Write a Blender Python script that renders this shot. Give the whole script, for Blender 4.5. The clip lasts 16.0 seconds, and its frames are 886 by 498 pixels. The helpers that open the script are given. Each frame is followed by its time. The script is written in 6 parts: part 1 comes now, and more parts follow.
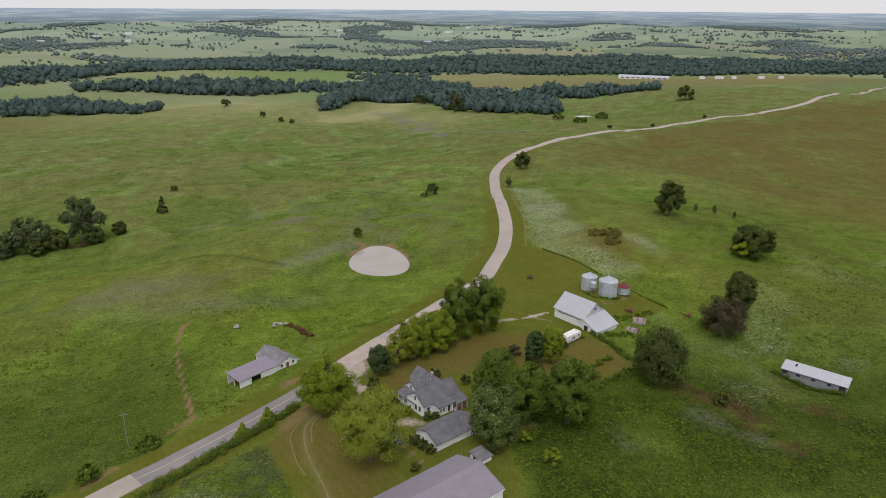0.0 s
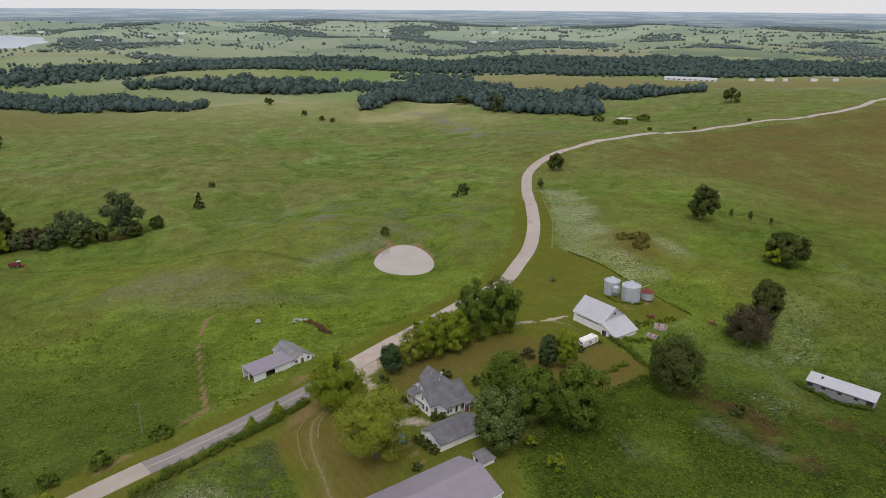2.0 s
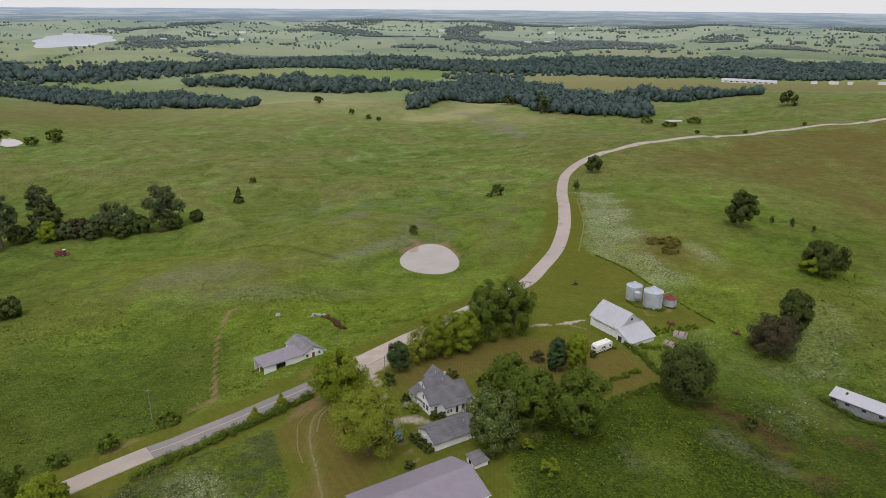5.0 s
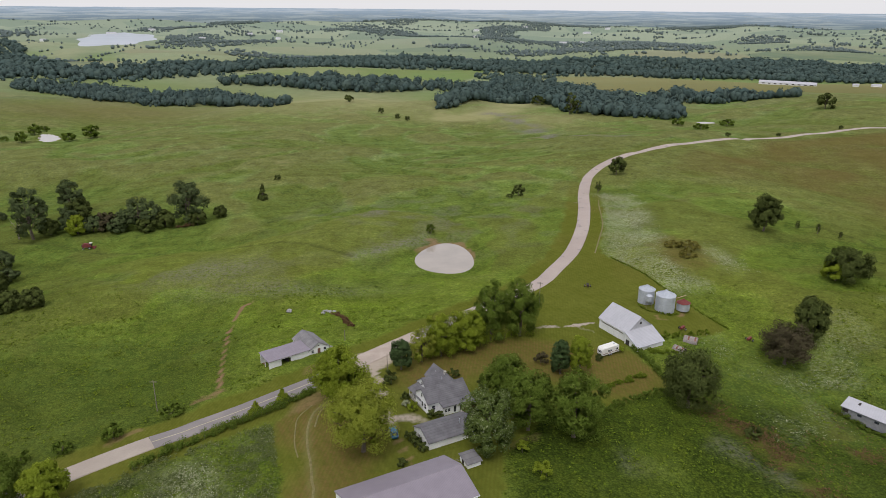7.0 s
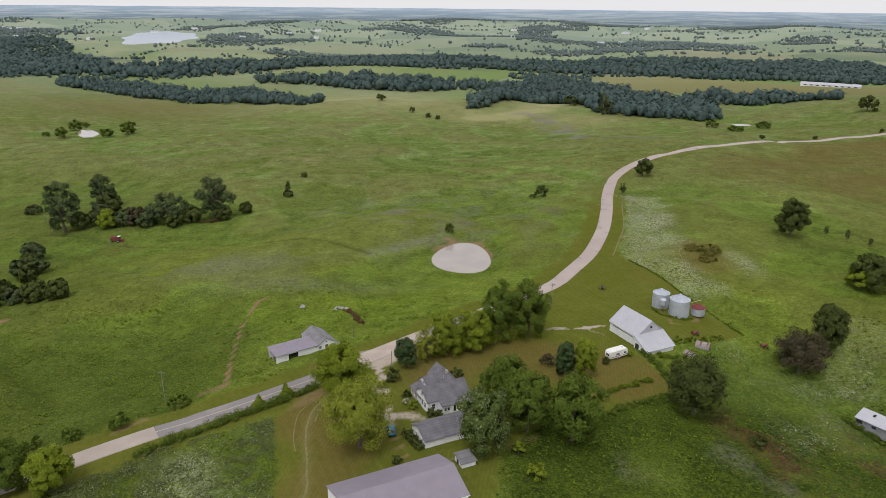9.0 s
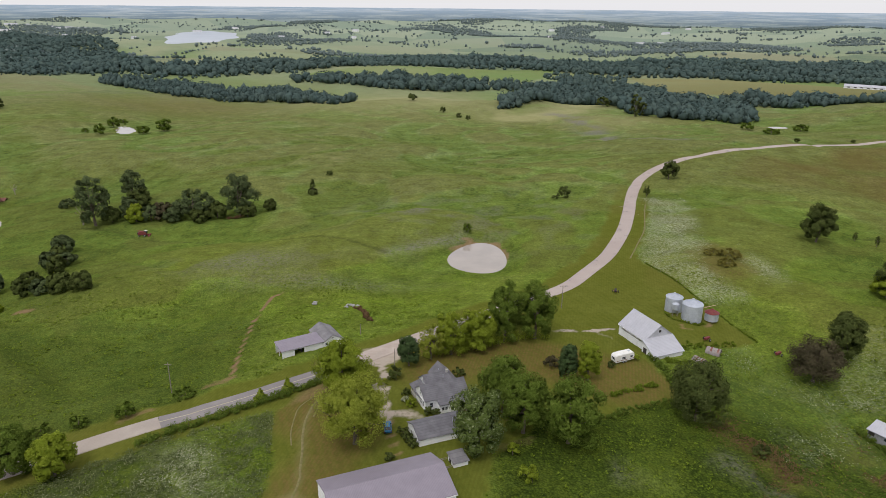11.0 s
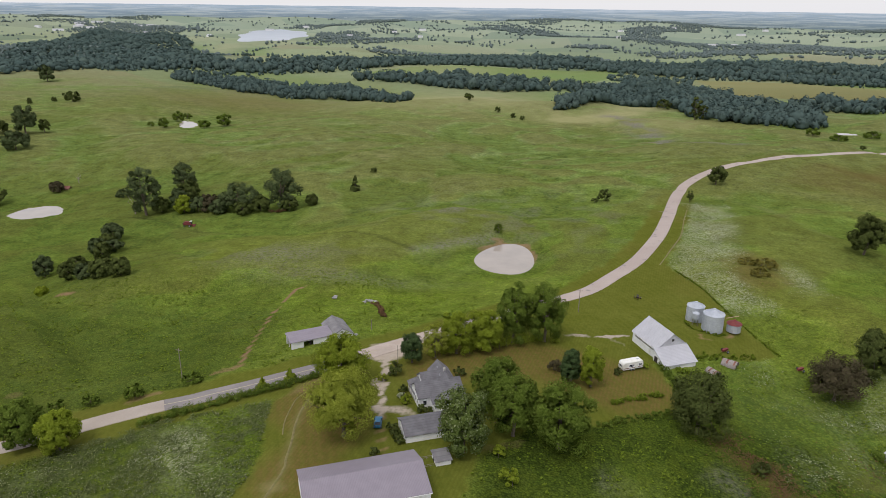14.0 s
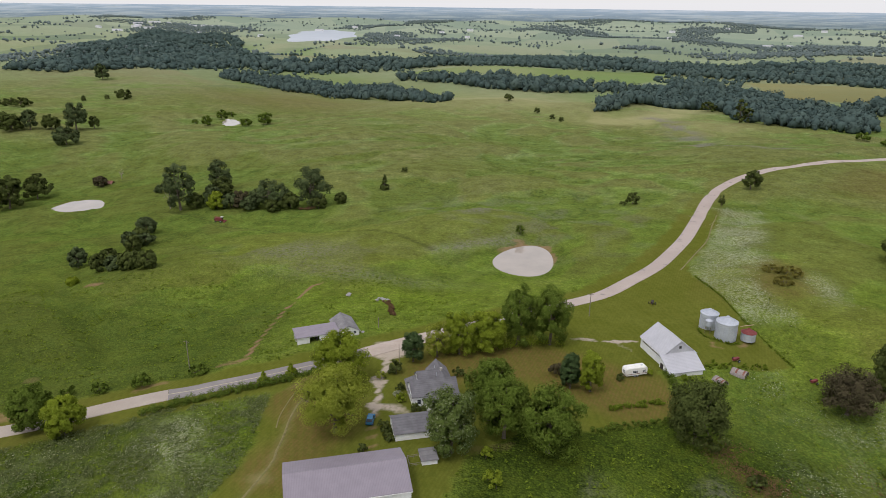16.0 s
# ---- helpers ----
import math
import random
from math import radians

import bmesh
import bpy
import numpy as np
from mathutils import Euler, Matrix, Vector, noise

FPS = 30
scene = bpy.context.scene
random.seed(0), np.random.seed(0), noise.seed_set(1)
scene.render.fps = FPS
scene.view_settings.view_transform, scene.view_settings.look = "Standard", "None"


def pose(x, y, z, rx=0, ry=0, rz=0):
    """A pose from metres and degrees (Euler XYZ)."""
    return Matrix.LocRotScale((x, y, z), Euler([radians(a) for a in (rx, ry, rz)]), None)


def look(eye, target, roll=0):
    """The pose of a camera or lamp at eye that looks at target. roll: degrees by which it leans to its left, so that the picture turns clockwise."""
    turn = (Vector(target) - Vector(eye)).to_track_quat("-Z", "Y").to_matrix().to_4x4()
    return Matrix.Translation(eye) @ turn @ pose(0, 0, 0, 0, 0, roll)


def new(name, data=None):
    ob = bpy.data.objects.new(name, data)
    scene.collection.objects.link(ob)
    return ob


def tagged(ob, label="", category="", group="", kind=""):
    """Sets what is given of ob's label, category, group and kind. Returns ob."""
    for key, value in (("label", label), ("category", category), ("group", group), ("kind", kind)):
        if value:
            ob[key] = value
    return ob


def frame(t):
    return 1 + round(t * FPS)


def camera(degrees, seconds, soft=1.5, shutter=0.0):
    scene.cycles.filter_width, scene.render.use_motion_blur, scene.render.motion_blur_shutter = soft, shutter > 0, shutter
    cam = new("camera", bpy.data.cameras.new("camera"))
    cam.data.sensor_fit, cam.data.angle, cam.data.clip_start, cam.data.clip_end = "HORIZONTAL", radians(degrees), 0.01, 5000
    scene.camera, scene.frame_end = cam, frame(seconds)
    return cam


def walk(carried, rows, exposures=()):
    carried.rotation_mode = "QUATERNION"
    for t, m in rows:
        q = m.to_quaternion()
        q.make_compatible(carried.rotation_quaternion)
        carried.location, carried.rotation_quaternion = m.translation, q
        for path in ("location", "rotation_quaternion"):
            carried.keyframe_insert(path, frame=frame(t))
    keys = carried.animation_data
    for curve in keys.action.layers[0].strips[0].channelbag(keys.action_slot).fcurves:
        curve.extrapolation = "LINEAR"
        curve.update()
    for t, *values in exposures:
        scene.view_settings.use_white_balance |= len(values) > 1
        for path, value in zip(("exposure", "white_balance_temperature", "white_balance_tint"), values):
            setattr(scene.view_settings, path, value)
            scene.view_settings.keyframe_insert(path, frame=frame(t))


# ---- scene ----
cam = camera(65.1, 16.0, soft=0.7)
PATH = [
    (0, (-29.31, -124.03, 90.45), (-5.20, -8.51, 49.20), 0.38),
    (0.5, (-27.46, -124.34, 90.41), (-5.22, -8.44, 49.24), 0.40),
    (1, (-25.56, -124.54, 90.35), (-5.38, -8.25, 49.15), 0.37),
    (1.5, (-23.73, -124.72, 90.26), (-5.41, -8.12, 49.09), 0.41),
    (2, (-21.83, -125.06, 90.38), (-5.34, -8.21, 49.15), 0.38),
    (2.5, (-20.00, -125.21, 90.26), (-5.12, -8.14, 49.06), 0.40),
    (3, (-18.14, -125.38, 90.33), (-4.69, -8.14, 49.09), 0.38),
    (3.5, (-16.31, -125.59, 90.31), (-4.39, -8.19, 49.07), 0.41),
    (4, (-14.50, -125.62, 90.25), (-4.19, -8.09, 48.98), 0.41),
    (6.5, (-5.21, -126.23, 90.06), (-2.49, -8.28, 48.78), 0.50),
    (7, (-3.36, -126.21, 90.04), (-2.09, -8.25, 48.70), 0.51),
    (7.5, (-1.54, -126.11, 90.00), (-1.75, -8.16, 48.62), 0.55),
    (8, (0.35, -126.23, 89.98), (-1.50, -8.29, 48.60), 0.56),
    (8.5, (2.29, -126.19, 89.95), (-1.23, -8.30, 48.55), 0.54),
    (9, (4.14, -126.19, 90.02), (-0.86, -8.38, 48.55), 0.56),
    (11.5, (14.40, -125.54, 89.77), (1.40, -8.35, 48.30), 0.58),
    (12, (16.77, -125.29, 89.71), (1.99, -8.30, 48.22), 0.60),
    (12.5, (19.16, -125.04, 89.75), (2.48, -8.32, 48.21), 0.64),
    (13, (21.62, -124.79, 89.76), (3.10, -8.35, 48.22), 0.68),
    (13.5, (24.26, -124.12, 89.56), (3.84, -8.01, 48.04), 0.70),
    (14, (26.84, -123.62, 89.69), (4.40, -7.91, 48.05), 0.74),
    (14.5, (29.55, -123.30, 89.71), (5.14, -7.99, 48.11), 0.73),
    (15, (32.23, -122.58, 89.62), (5.65, -7.74, 48.03), 0.75),
    (15.5, (35.01, -121.80, 89.69), (6.38, -7.48, 48.01), 0.71),
    (16, (37.79, -121.23, 89.71), (7.38, -7.35, 48.06), 0.67),
]
walk(cam, [(t, look(eye, target, roll)) for t, eye, target, roll in PATH], [(0, -0.12), (8, -0.02), (16, 0.03)])

# ---------------------------------------------------------------- light
world = bpy.data.worlds.new("overcast_sky")
scene.world = world
world.use_nodes = True
wn = world.node_tree
sky = wn.nodes.new("ShaderNodeTexSky")
sky.sky_type = 'NISHITA'
sky.sun_disc = False
SUN_UP, SUN_ROUND = radians(58), radians(200)
sky.sun_elevation, sky.sun_rotation = SUN_UP, SUN_ROUND
sky.air_density, sky.dust_density, sky.ozone_density = 1.0, 2.0, 1.5
veil = wn.nodes.new("ShaderNodeMix")
veil.data_type = 'RGBA'
veil.inputs[0].default_value = 0.8
veil.inputs[7].default_value = (7.0, 6.9, 7.15, 1.0)
wn.links.new(sky.outputs[0], veil.inputs[6])
wn.links.new(veil.outputs[2], wn.nodes["Background"].inputs[0])
wn.nodes["Background"].inputs[1].default_value = 0.138

sun = new("sun", bpy.data.lights.new("sun", "SUN"))
sun.data.energy, sun.data.angle, sun.data.color = 1.5, radians(20), (1.0, 0.96, 0.9)
sun.matrix_world = look((0, 0, 300), Vector((0, 0, 300)) - Vector((math.sin(SUN_ROUND) * math.cos(SUN_UP), math.cos(SUN_ROUND) * math.cos(SUN_UP), math.sin(SUN_UP))))


# ---------------------------------------------------------------- materials
class Mat:
    """A node material with a short hand for its nodes."""

    def __init__(self, name, rough=0.8, metal=0.0, spec=0.3):
        self.m = bpy.data.materials.new(name)
        self.m.use_nodes = True
        self.t = self.m.node_tree
        self.b = self.t.nodes["Principled BSDF"]
        self.b.inputs["Roughness"].default_value = rough
        self.b.inputs["Metallic"].default_value = metal
        self.b.inputs["Specular IOR Level"].default_value = spec
        self.co = self.t.nodes.new("ShaderNodeTexCoord").outputs["Object"]

    def node(self, kind, **inputs):
        n = self.t.nodes.new(kind)
        for k, v in inputs.items():
            self.put(v, n.inputs[k.replace("_", " ")])
        return n

    def put(self, v, socket):
        if isinstance(v, bpy.types.NodeSocket):
            self.t.links.new(v, socket)
        elif isinstance(v, tuple) and len(v) == 3 and socket.type == 'RGBA':
            socket.default_value = (*v, 1.0)
        else:
            socket.default_value = v

    def noise(self, size, detail=3.0, rough=0.55, stretch=None):
        co = self.co
        if stretch:
            mp = self.node("ShaderNodeMapping", Vector=co, Scale=stretch)
            co = mp.outputs[0]
        n = self.node("ShaderNodeTexNoise", Vector=co, Scale=1.0 / size, Detail=detail, Roughness=rough)
        return n.outputs["Fac"]

    def ramp(self, v, lo, hi, a=0.0, b=1.0):
        n = self.node("ShaderNodeMapRange", Value=v)
        n.inputs["From Min"].default_value, n.inputs["From Max"].default_value = lo, hi
        n.inputs["To Min"].default_value, n.inputs["To Max"].default_value = a, b
        return n.outputs[0]

    def mix(self, fac, a, b):
        n = self.t.nodes.new("ShaderNodeMix")
        n.data_type = 'RGBA'
        self.put(fac, n.inputs[0]), self.put(a, n.inputs[6]), self.put(b, n.inputs[7])
        return n.outputs[2]

    def mul(self, a, b):
        n = self.t.nodes.new("ShaderNodeMath")
        n.operation = 'MULTIPLY'
        self.put(a, n.inputs[0]), self.put(b, n.inputs[1])
        return n.outputs[0]

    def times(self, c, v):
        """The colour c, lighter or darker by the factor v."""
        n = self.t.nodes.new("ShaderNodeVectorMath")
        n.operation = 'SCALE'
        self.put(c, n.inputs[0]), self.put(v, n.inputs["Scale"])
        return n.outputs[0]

    def attr(self, name):
        n = self.t.nodes.new("ShaderNodeAttribute")
        n.attribute_name = name
        return n.outputs["Fac"]

    def bump(self, v, strength, distance=0.05):
        n = self.node("ShaderNodeBump", Height=v, Strength=strength, Distance=distance)
        self.t.links.new(n.outputs[0], self.b.inputs["Normal"])

    def colour(self, v):
        self.put(v, self.b.inputs["Base Color"])
        return self


def worn(name, a, b, size=1.5, rough=0.7, metal=0.0, fine=0.12, bump=0.25, dirt=None, stretch=None, spec=0.3):
    """Two tones with grain at two scales, and stains where dirt is given."""
    m = Mat(name, rough, metal, spec)
    c = m.mix(m.ramp(m.noise(size, 4, stretch=stretch), 0.35, 0.65), a, b)
    c = m.mix(m.ramp(m.noise(fine, 2), 0.3, 0.8, 0.0, 0.35), c, tuple(v * 0.72 for v in a))
    if dirt:
        c = m.mix(m.ramp(m.noise(size * 1.7, 5, 0.65), 0.52, 0.72, 0.0, 0.7), c, dirt)
    m.colour(c)
    m.bump(m.noise(fine, 2), bump, 0.02)
    return m.m


def ribbed(name, a, b, pitch, axis, rough=0.45, metal=0.0, dirt=None, depth=0.03, strength=0.6):
    """Sheet with parallel ribs or boards at a true pitch along one axis."""
    m = Mat(name, rough, metal, 0.4)
    c = m.mix(m.ramp(m.noise(2.2, 4), 0.35, 0.65), a, b)
    if dirt:
        c = m.mix(m.ramp(m.noise(1.3, 5, 0.7), 0.55, 0.75, 0.0, 0.75), c, dirt)
    wv = m.t.nodes.new("ShaderNodeTexWave")
    wv.bands_direction = axis
    wv.inputs["Scale"].default_value = 0.3142 / pitch
    m.t.links.new(m.co, wv.inputs["Vector"])
    c = m.mix(m.ramp(wv.outputs["Fac"], 0.0, 0.15, 0.35, 0.0), c, tuple(v * 0.6 for v in a))
    m.colour(c)
    m.bump(wv.outputs["Fac"], strength, depth)
    return m.m


def leafy(name, a, b, c, glow=0.35, patch=1.5):
    """Leaves: each leaf clump takes its own tone; thin enough to let light through."""
    m = Mat(name, 0.9, 0.0, 0.02)
    rnd = m.t.nodes.new("ShaderNodeNewGeometry").outputs["Random Per Island"]
    col = m.mix(m.ramp(rnd, 0.0, 0.7), a, b)
    col = m.mix(m.ramp(rnd, 0.8, 1.0, 0.0, 0.7), col, c)
    # soft darker patches put some shade between clumps into the colour
    col = m.mix(m.ramp(m.noise(patch, 3), 0.4, 0.65, 0.0, 0.3), col, tuple(v * 0.7 for v in a))
    m.colour(col)
    tr = m.node("ShaderNodeBsdfTranslucent", Color=col)
    mx = m.t.nodes.new("ShaderNodeMixShader")
    mx.inputs[0].default_value = glow
    m.t.links.new(m.b.outputs[0], mx.inputs[1])
    m.t.links.new(tr.outputs[0], mx.inputs[2])
    m.t.links.new(mx.outputs[0], m.t.nodes["Material Output"].inputs[0])
    return m.m


LEAF = dict(
    maple=leafy("maple_leaves", (0.084, 0.126, 0.018), (0.125, 0.175, 0.028), (0.19, 0.235, 0.055), 0.16),
    silver=leafy("silver_maple_leaves", (0.075, 0.108, 0.024), (0.112, 0.148, 0.040), (0.30, 0.33, 0.20), 0.08),
    lime=leafy("locust_leaves", (0.225, 0.262, 0.034), (0.310, 0.350, 0.050), (0.38, 0.41, 0.085), 0.35),
    bright=leafy("walnut_leaves", (0.185, 0.240, 0.022), (0.250, 0.308, 0.032), (0.32, 0.365, 0.06), 0.3),
    dark=leafy("oak_leaves", (0.060, 0.078, 0.022), (0.086, 0.106, 0.029), (0.125, 0.145, 0.048), 0.08),
    blue=leafy("cedar_needles", (0.052, 0.086, 0.032), (0.074, 0.114, 0.042), (0.100, 0.140, 0.055), 0.12),
    red=leafy("withered_leaves", (0.070, 0.060, 0.034), (0.098, 0.082, 0.048), (0.085, 0.095, 0.034), 0.12),
    grey=leafy("cottonwood_leaves", (0.066, 0.090, 0.036), (0.094, 0.120, 0.050), (0.13, 0.155, 0.07), 0.1),
    olive=leafy("dry_sedge_blades", (0.200, 0.180, 0.040), (0.25, 0.222, 0.058), (0.165, 0.195, 0.036), 0.4),
    sage=leafy("milkweed_leaves", (0.070, 0.098, 0.030), (0.150, 0.172, 0.070), (0.40, 0.41, 0.24), 0.1, 2.2),
    # woodland and distant leaves are paler and bluer: distance haze in their colour
    wood=leafy("hazed_woodland_leaves", (0.066, 0.100, 0.094), (0.080, 0.114, 0.102), (0.096, 0.130, 0.110), 0.1, 6.0),
    far=leafy("hazed_distant_leaves", (0.120, 0.155, 0.156), (0.140, 0.175, 0.168), (0.158, 0.190, 0.174), 0.06, 8.0),
    weed=leafy("meadow_weed_leaves", (0.108, 0.152, 0.015), (0.138, 0.185, 0.020), (0.18, 0.222, 0.036), 0.12),
    petal=leafy("white_petals", (0.28, 0.31, 0.18), (0.38, 0.40, 0.26), (0.48, 0.49, 0.38), 0.15),
    brown=leafy("dead_brush_twigs", (0.13, 0.072, 0.040), (0.17, 0.10, 0.055), (0.11, 0.105, 0.035), 0.1))
BARK = worn("bark", (0.10, 0.08, 0.06), (0.16, 0.13, 0.10), 0.5, 0.9, bump=0.6)
WHITE = worn("white_painted_boards", (0.76, 0.76, 0.78), (0.82, 0.82, 0.82), 1.6, 0.6, dirt=(0.52, 0.50, 0.46))
SIDING = ribbed("white_clapboard", (0.76, 0.76, 0.78), (0.82, 0.82, 0.83), 0.16, 'Z', 0.6, depth=0.015)
BOARDS = ribbed("white_barn_boards", (0.76, 0.76, 0.78), (0.83, 0.83, 0.84), 0.25, 'X', 0.75, dirt=(0.66, 0.64, 0.61), depth=0.015)
BOARDS_GREY = ribbed("grey_gable_boards", (0.44, 0.44, 0.47), (0.52, 0.52, 0.55), 0.25, 'X', 0.8, dirt=(0.38, 0.37, 0.38), depth=0.015)
BOARDS_Y = ribbed("white_barn_boards_end", (0.72, 0.72, 0.74), (0.80, 0.80, 0.81), 0.25, 'Y', 0.75, dirt=(0.60, 0.58, 0.55), depth=0.015)
SHINGLE = ribbed("grey_asphalt_shingles", (0.112, 0.108, 0.120), (0.165, 0.16, 0.175), 0.28, 'Z', 0.9, dirt=(0.10, 0.095, 0.10), depth=0.02, strength=0.8)
OLDSHINGLE = ribbed("weathered_wood_shingles", (0.15, 0.145, 0.155), (0.23, 0.22, 0.23), 0.2, 'Z', 0.9, dirt=(0.12, 0.11, 0.11), depth=0.02)
STEEL_ROOF = ribbed("grey_steel_roofing", (0.215, 0.188, 0.225), (0.24, 0.212, 0.25), 0.3, 'X', 0.55, 0.0, depth=0.02, strength=0.35)
WHITE_STEEL = ribbed("white_steel_roofing", (0.405, 0.405, 0.445), (0.445, 0.445, 0.485), 0.4, 'Y', 0.5, 0.0, dirt=(0.385, 0.38, 0.41), depth=0.02, strength=0.4)
GALV = ribbed("corrugated_galvanised_steel", (0.46, 0.49, 0.56), (0.56, 0.59, 0.65), 0.12, 'Z', 0.45, 0.35, dirt=(0.38, 0.39, 0.42), depth=0.02, strength=0.5)
GALV_OLD = worn("weathered_hut_sheet", (0.22, 0.19, 0.18), (0.33, 0.30, 0.29), 0.7, 0.75, 0.1, dirt=(0.24, 0.11, 0.08))
GALV_ROOF = worn("galvanised_roof_sheet", (0.42, 0.45, 0.51), (0.52, 0.55, 0.61), 1.2, 0.45, 0.3)
RUSTY = worn("rusty_sheet_iron", (0.16, 0.06, 0.045), (0.25, 0.12, 0.09), 0.8, 0.8, 0.1, dirt=(0.30, 0.24, 0.22))
RED = worn("faded_red_paint", (0.15, 0.028, 0.030), (0.20, 0.048, 0.046), 0.7, 0.7, 0.0, dirt=(0.12, 0.06, 0.05))
# near-black: shade of openings and interiors in the colour; dark machine parts too
DARK = worn("shaded_interior_boards", (0.035, 0.03, 0.03), (0.055, 0.045, 0.04), 1.0, 0.9)
BROWN = worn("brown_stained_wood", (0.16, 0.07, 0.05), (0.20, 0.10, 0.07), 0.6, 0.8)
CONC = worn("old_concrete", (0.36, 0.34, 0.32), (0.46, 0.44, 0.41), 1.4, 0.9, dirt=(0.25, 0.23, 0.20))
STONE = worn("field_stone", (0.24, 0.23, 0.23), (0.36, 0.35, 0.33), 0.7, 0.9)
WOODGREY = worn("weathered_pole_wood", (0.20, 0.17, 0.14), (0.28, 0.25, 0.21), 0.4, 0.9)
TYRE = worn("tyre_rubber", (0.02, 0.02, 0.02), (0.035, 0.034, 0.033), 0.2, 0.9)
BLUE = worn("blue_car_paint", (0.03, 0.15, 0.27), (0.035, 0.165, 0.30), 2.0, 0.25, 0.35, bump=0.02, spec=0.5)
CREAM = worn("white_camper_sheet", (0.72, 0.71, 0.67), (0.80, 0.79, 0.76), 0.9, 0.4, dirt=(0.6, 0.58, 0.52))
TAN = worn("sandy_board", (0.42, 0.30, 0.2), (0.5, 0.38, 0.27), 0.5, 0.8)
gm = Mat("window_glass", 0.08, 0.0, 0.5)
gm.colour((0.03, 0.035, 0.045))
GLASS = gm.m
wm = Mat("pond_water", 0.06, 0.0, 0.5)
wm.colour(wm.mix(wm.ramp(wm.noise(9, 3), 0.3, 0.7), (0.30, 0.265, 0.23), (0.35, 0.305, 0.265)))
wm.bump(wm.noise(0.7, 2), 0.03, 0.02)
WATER = wm.m
lm = Mat("lake_water", 0.3, 0.0, 0.5)
lm.colour(lm.mix(lm.ramp(lm.noise(60, 3), 0.3, 0.7), (0.30, 0.335, 0.39), (0.36, 0.395, 0.45)))
LAKE = lm.m

rm = Mat("grey_chip_sealed_road", 0.92)
c = rm.mix(rm.ramp(rm.noise(14, 3), 0.35, 0.65), (0.375, 0.308, 0.278), (0.43, 0.36, 0.325))
c = rm.mix(rm.ramp(rm.noise(5, 5, 0.6, (1, 1, 1)), 0.60, 0.66, 0, 0.8), c, (0.19, 0.175, 0.175))
c = rm.mix(rm.ramp(rm.noise(0.3, 3), 0.3, 0.8, 0, 0.4), c, (0.26, 0.235, 0.22))
rm.colour(c)
rm.bump(rm.noise(0.05, 2), 0.3, 0.01)
ROAD = rm.m
ROAD_GREY = worn("grey_mauve_asphalt", (0.205, 0.185, 0.185), (0.245, 0.222, 0.218), 7.0, 0.92, fine=0.4, dirt=(0.29, 0.26, 0.245), stretch=(0.35, 0.35, 1))
ROAD_LIGHT = worn("pale_chip_sealed_road", (0.35, 0.298, 0.258), (0.40, 0.345, 0.30), 9.0, 0.92, fine=0.4, dirt=(0.29, 0.25, 0.22))
TRACK = worn("trodden_dry_grass", (0.14, 0.125, 0.045), (0.21, 0.18, 0.08), 0.9, 0.95, fine=0.3, dirt=(0.14, 0.15, 0.035))
APRON_STONE = worn("pale_gravel_apron", (0.385, 0.318, 0.275), (0.45, 0.38, 0.33), 3.0, 0.95, fine=0.35, dirt=(0.33, 0.285, 0.245))
LINE = worn("worn_yellow_line_paint", (0.40, 0.35, 0.22), (0.46, 0.42, 0.33), 0.8, 0.8)


# ---------------------------------------------------------------- building blocks
ORIGIN = {}


def part(name, bm, material, parent, label=""):
    """One mesh of its own under a thing or a part; the bmesh is in the thing's plan coordinates."""
    top = parent.parent or parent
    o = ORIGIN.get(top, (0, 0, 0))
    bmesh.ops.translate(bm, verts=bm.verts, vec=(-o[0], -o[1], -o[2]))
    bmesh.ops.recalc_face_normals(bm, faces=bm.faces)
    me = bpy.data.meshes.new(name)
    bm.to_mesh(me)
    bm.free()
    me.materials.append(material)
    ob = new(name, me)
    ob.parent = parent
    if label:
        tagged(ob, label)
    return ob


def thing(name, x, y, label, category, z=None, turn=0.0, plan=(0, 0), group="", kind=""):
    """An Empty at a thing's base. plan: the point of the thing's own plan that stands there."""
    ob = new(name)
    base = float(height(x, y)) if z is None else z
    ob.matrix_world = pose(x, y, base, 0, 0, turn)
    ORIGIN[ob] = (plan[0], plan[1], 0.0)
    return tagged(ob, label, category, group, kind)


def box(x0, x1, y0, y1, z0, z1, bevel=0.0, bm=None):
    bm = bm or bmesh.new()
    vs = [bm.verts.new((x, y, z)) for z in (z0, z1) for x, y in ((x0, y0), (x1, y0), (x1, y1), (x0, y1))]
    for f in ((0, 3, 2, 1), (4, 5, 6, 7), (0, 1, 5, 4), (1, 2, 6, 5), (2, 3, 7, 6), (3, 0, 4, 7)):
        bm.faces.new([vs[i] for i in f])
    if bevel:
        es = [e for e in bm.edges if all(v in vs for v in e.verts)]
        bmesh.ops.bevel(bm, geom=es, offset=bevel, segments=2, affect='EDGES', profile=0.6)
    return bm


def extrude_profile(pts, a0, a1, axis, bm=None):
    """A closed outline of (across, z) swept along the x or y axis."""
    bm = bm or bmesh.new()
    rows = []
    for a in (a0, a1):
        rows.append([bm.verts.new((a, s, z) if axis == 'x' else (s, a, z)) for s, z in pts])
    n = len(pts)
    for i in range(n):
        bm.faces.new((rows[0][i], rows[0][(i + 1) % n], rows[1][(i + 1) % n], rows[1][i]))
    bm.faces.new(rows[0][::-1]), bm.faces.new(rows[1])
    return bm


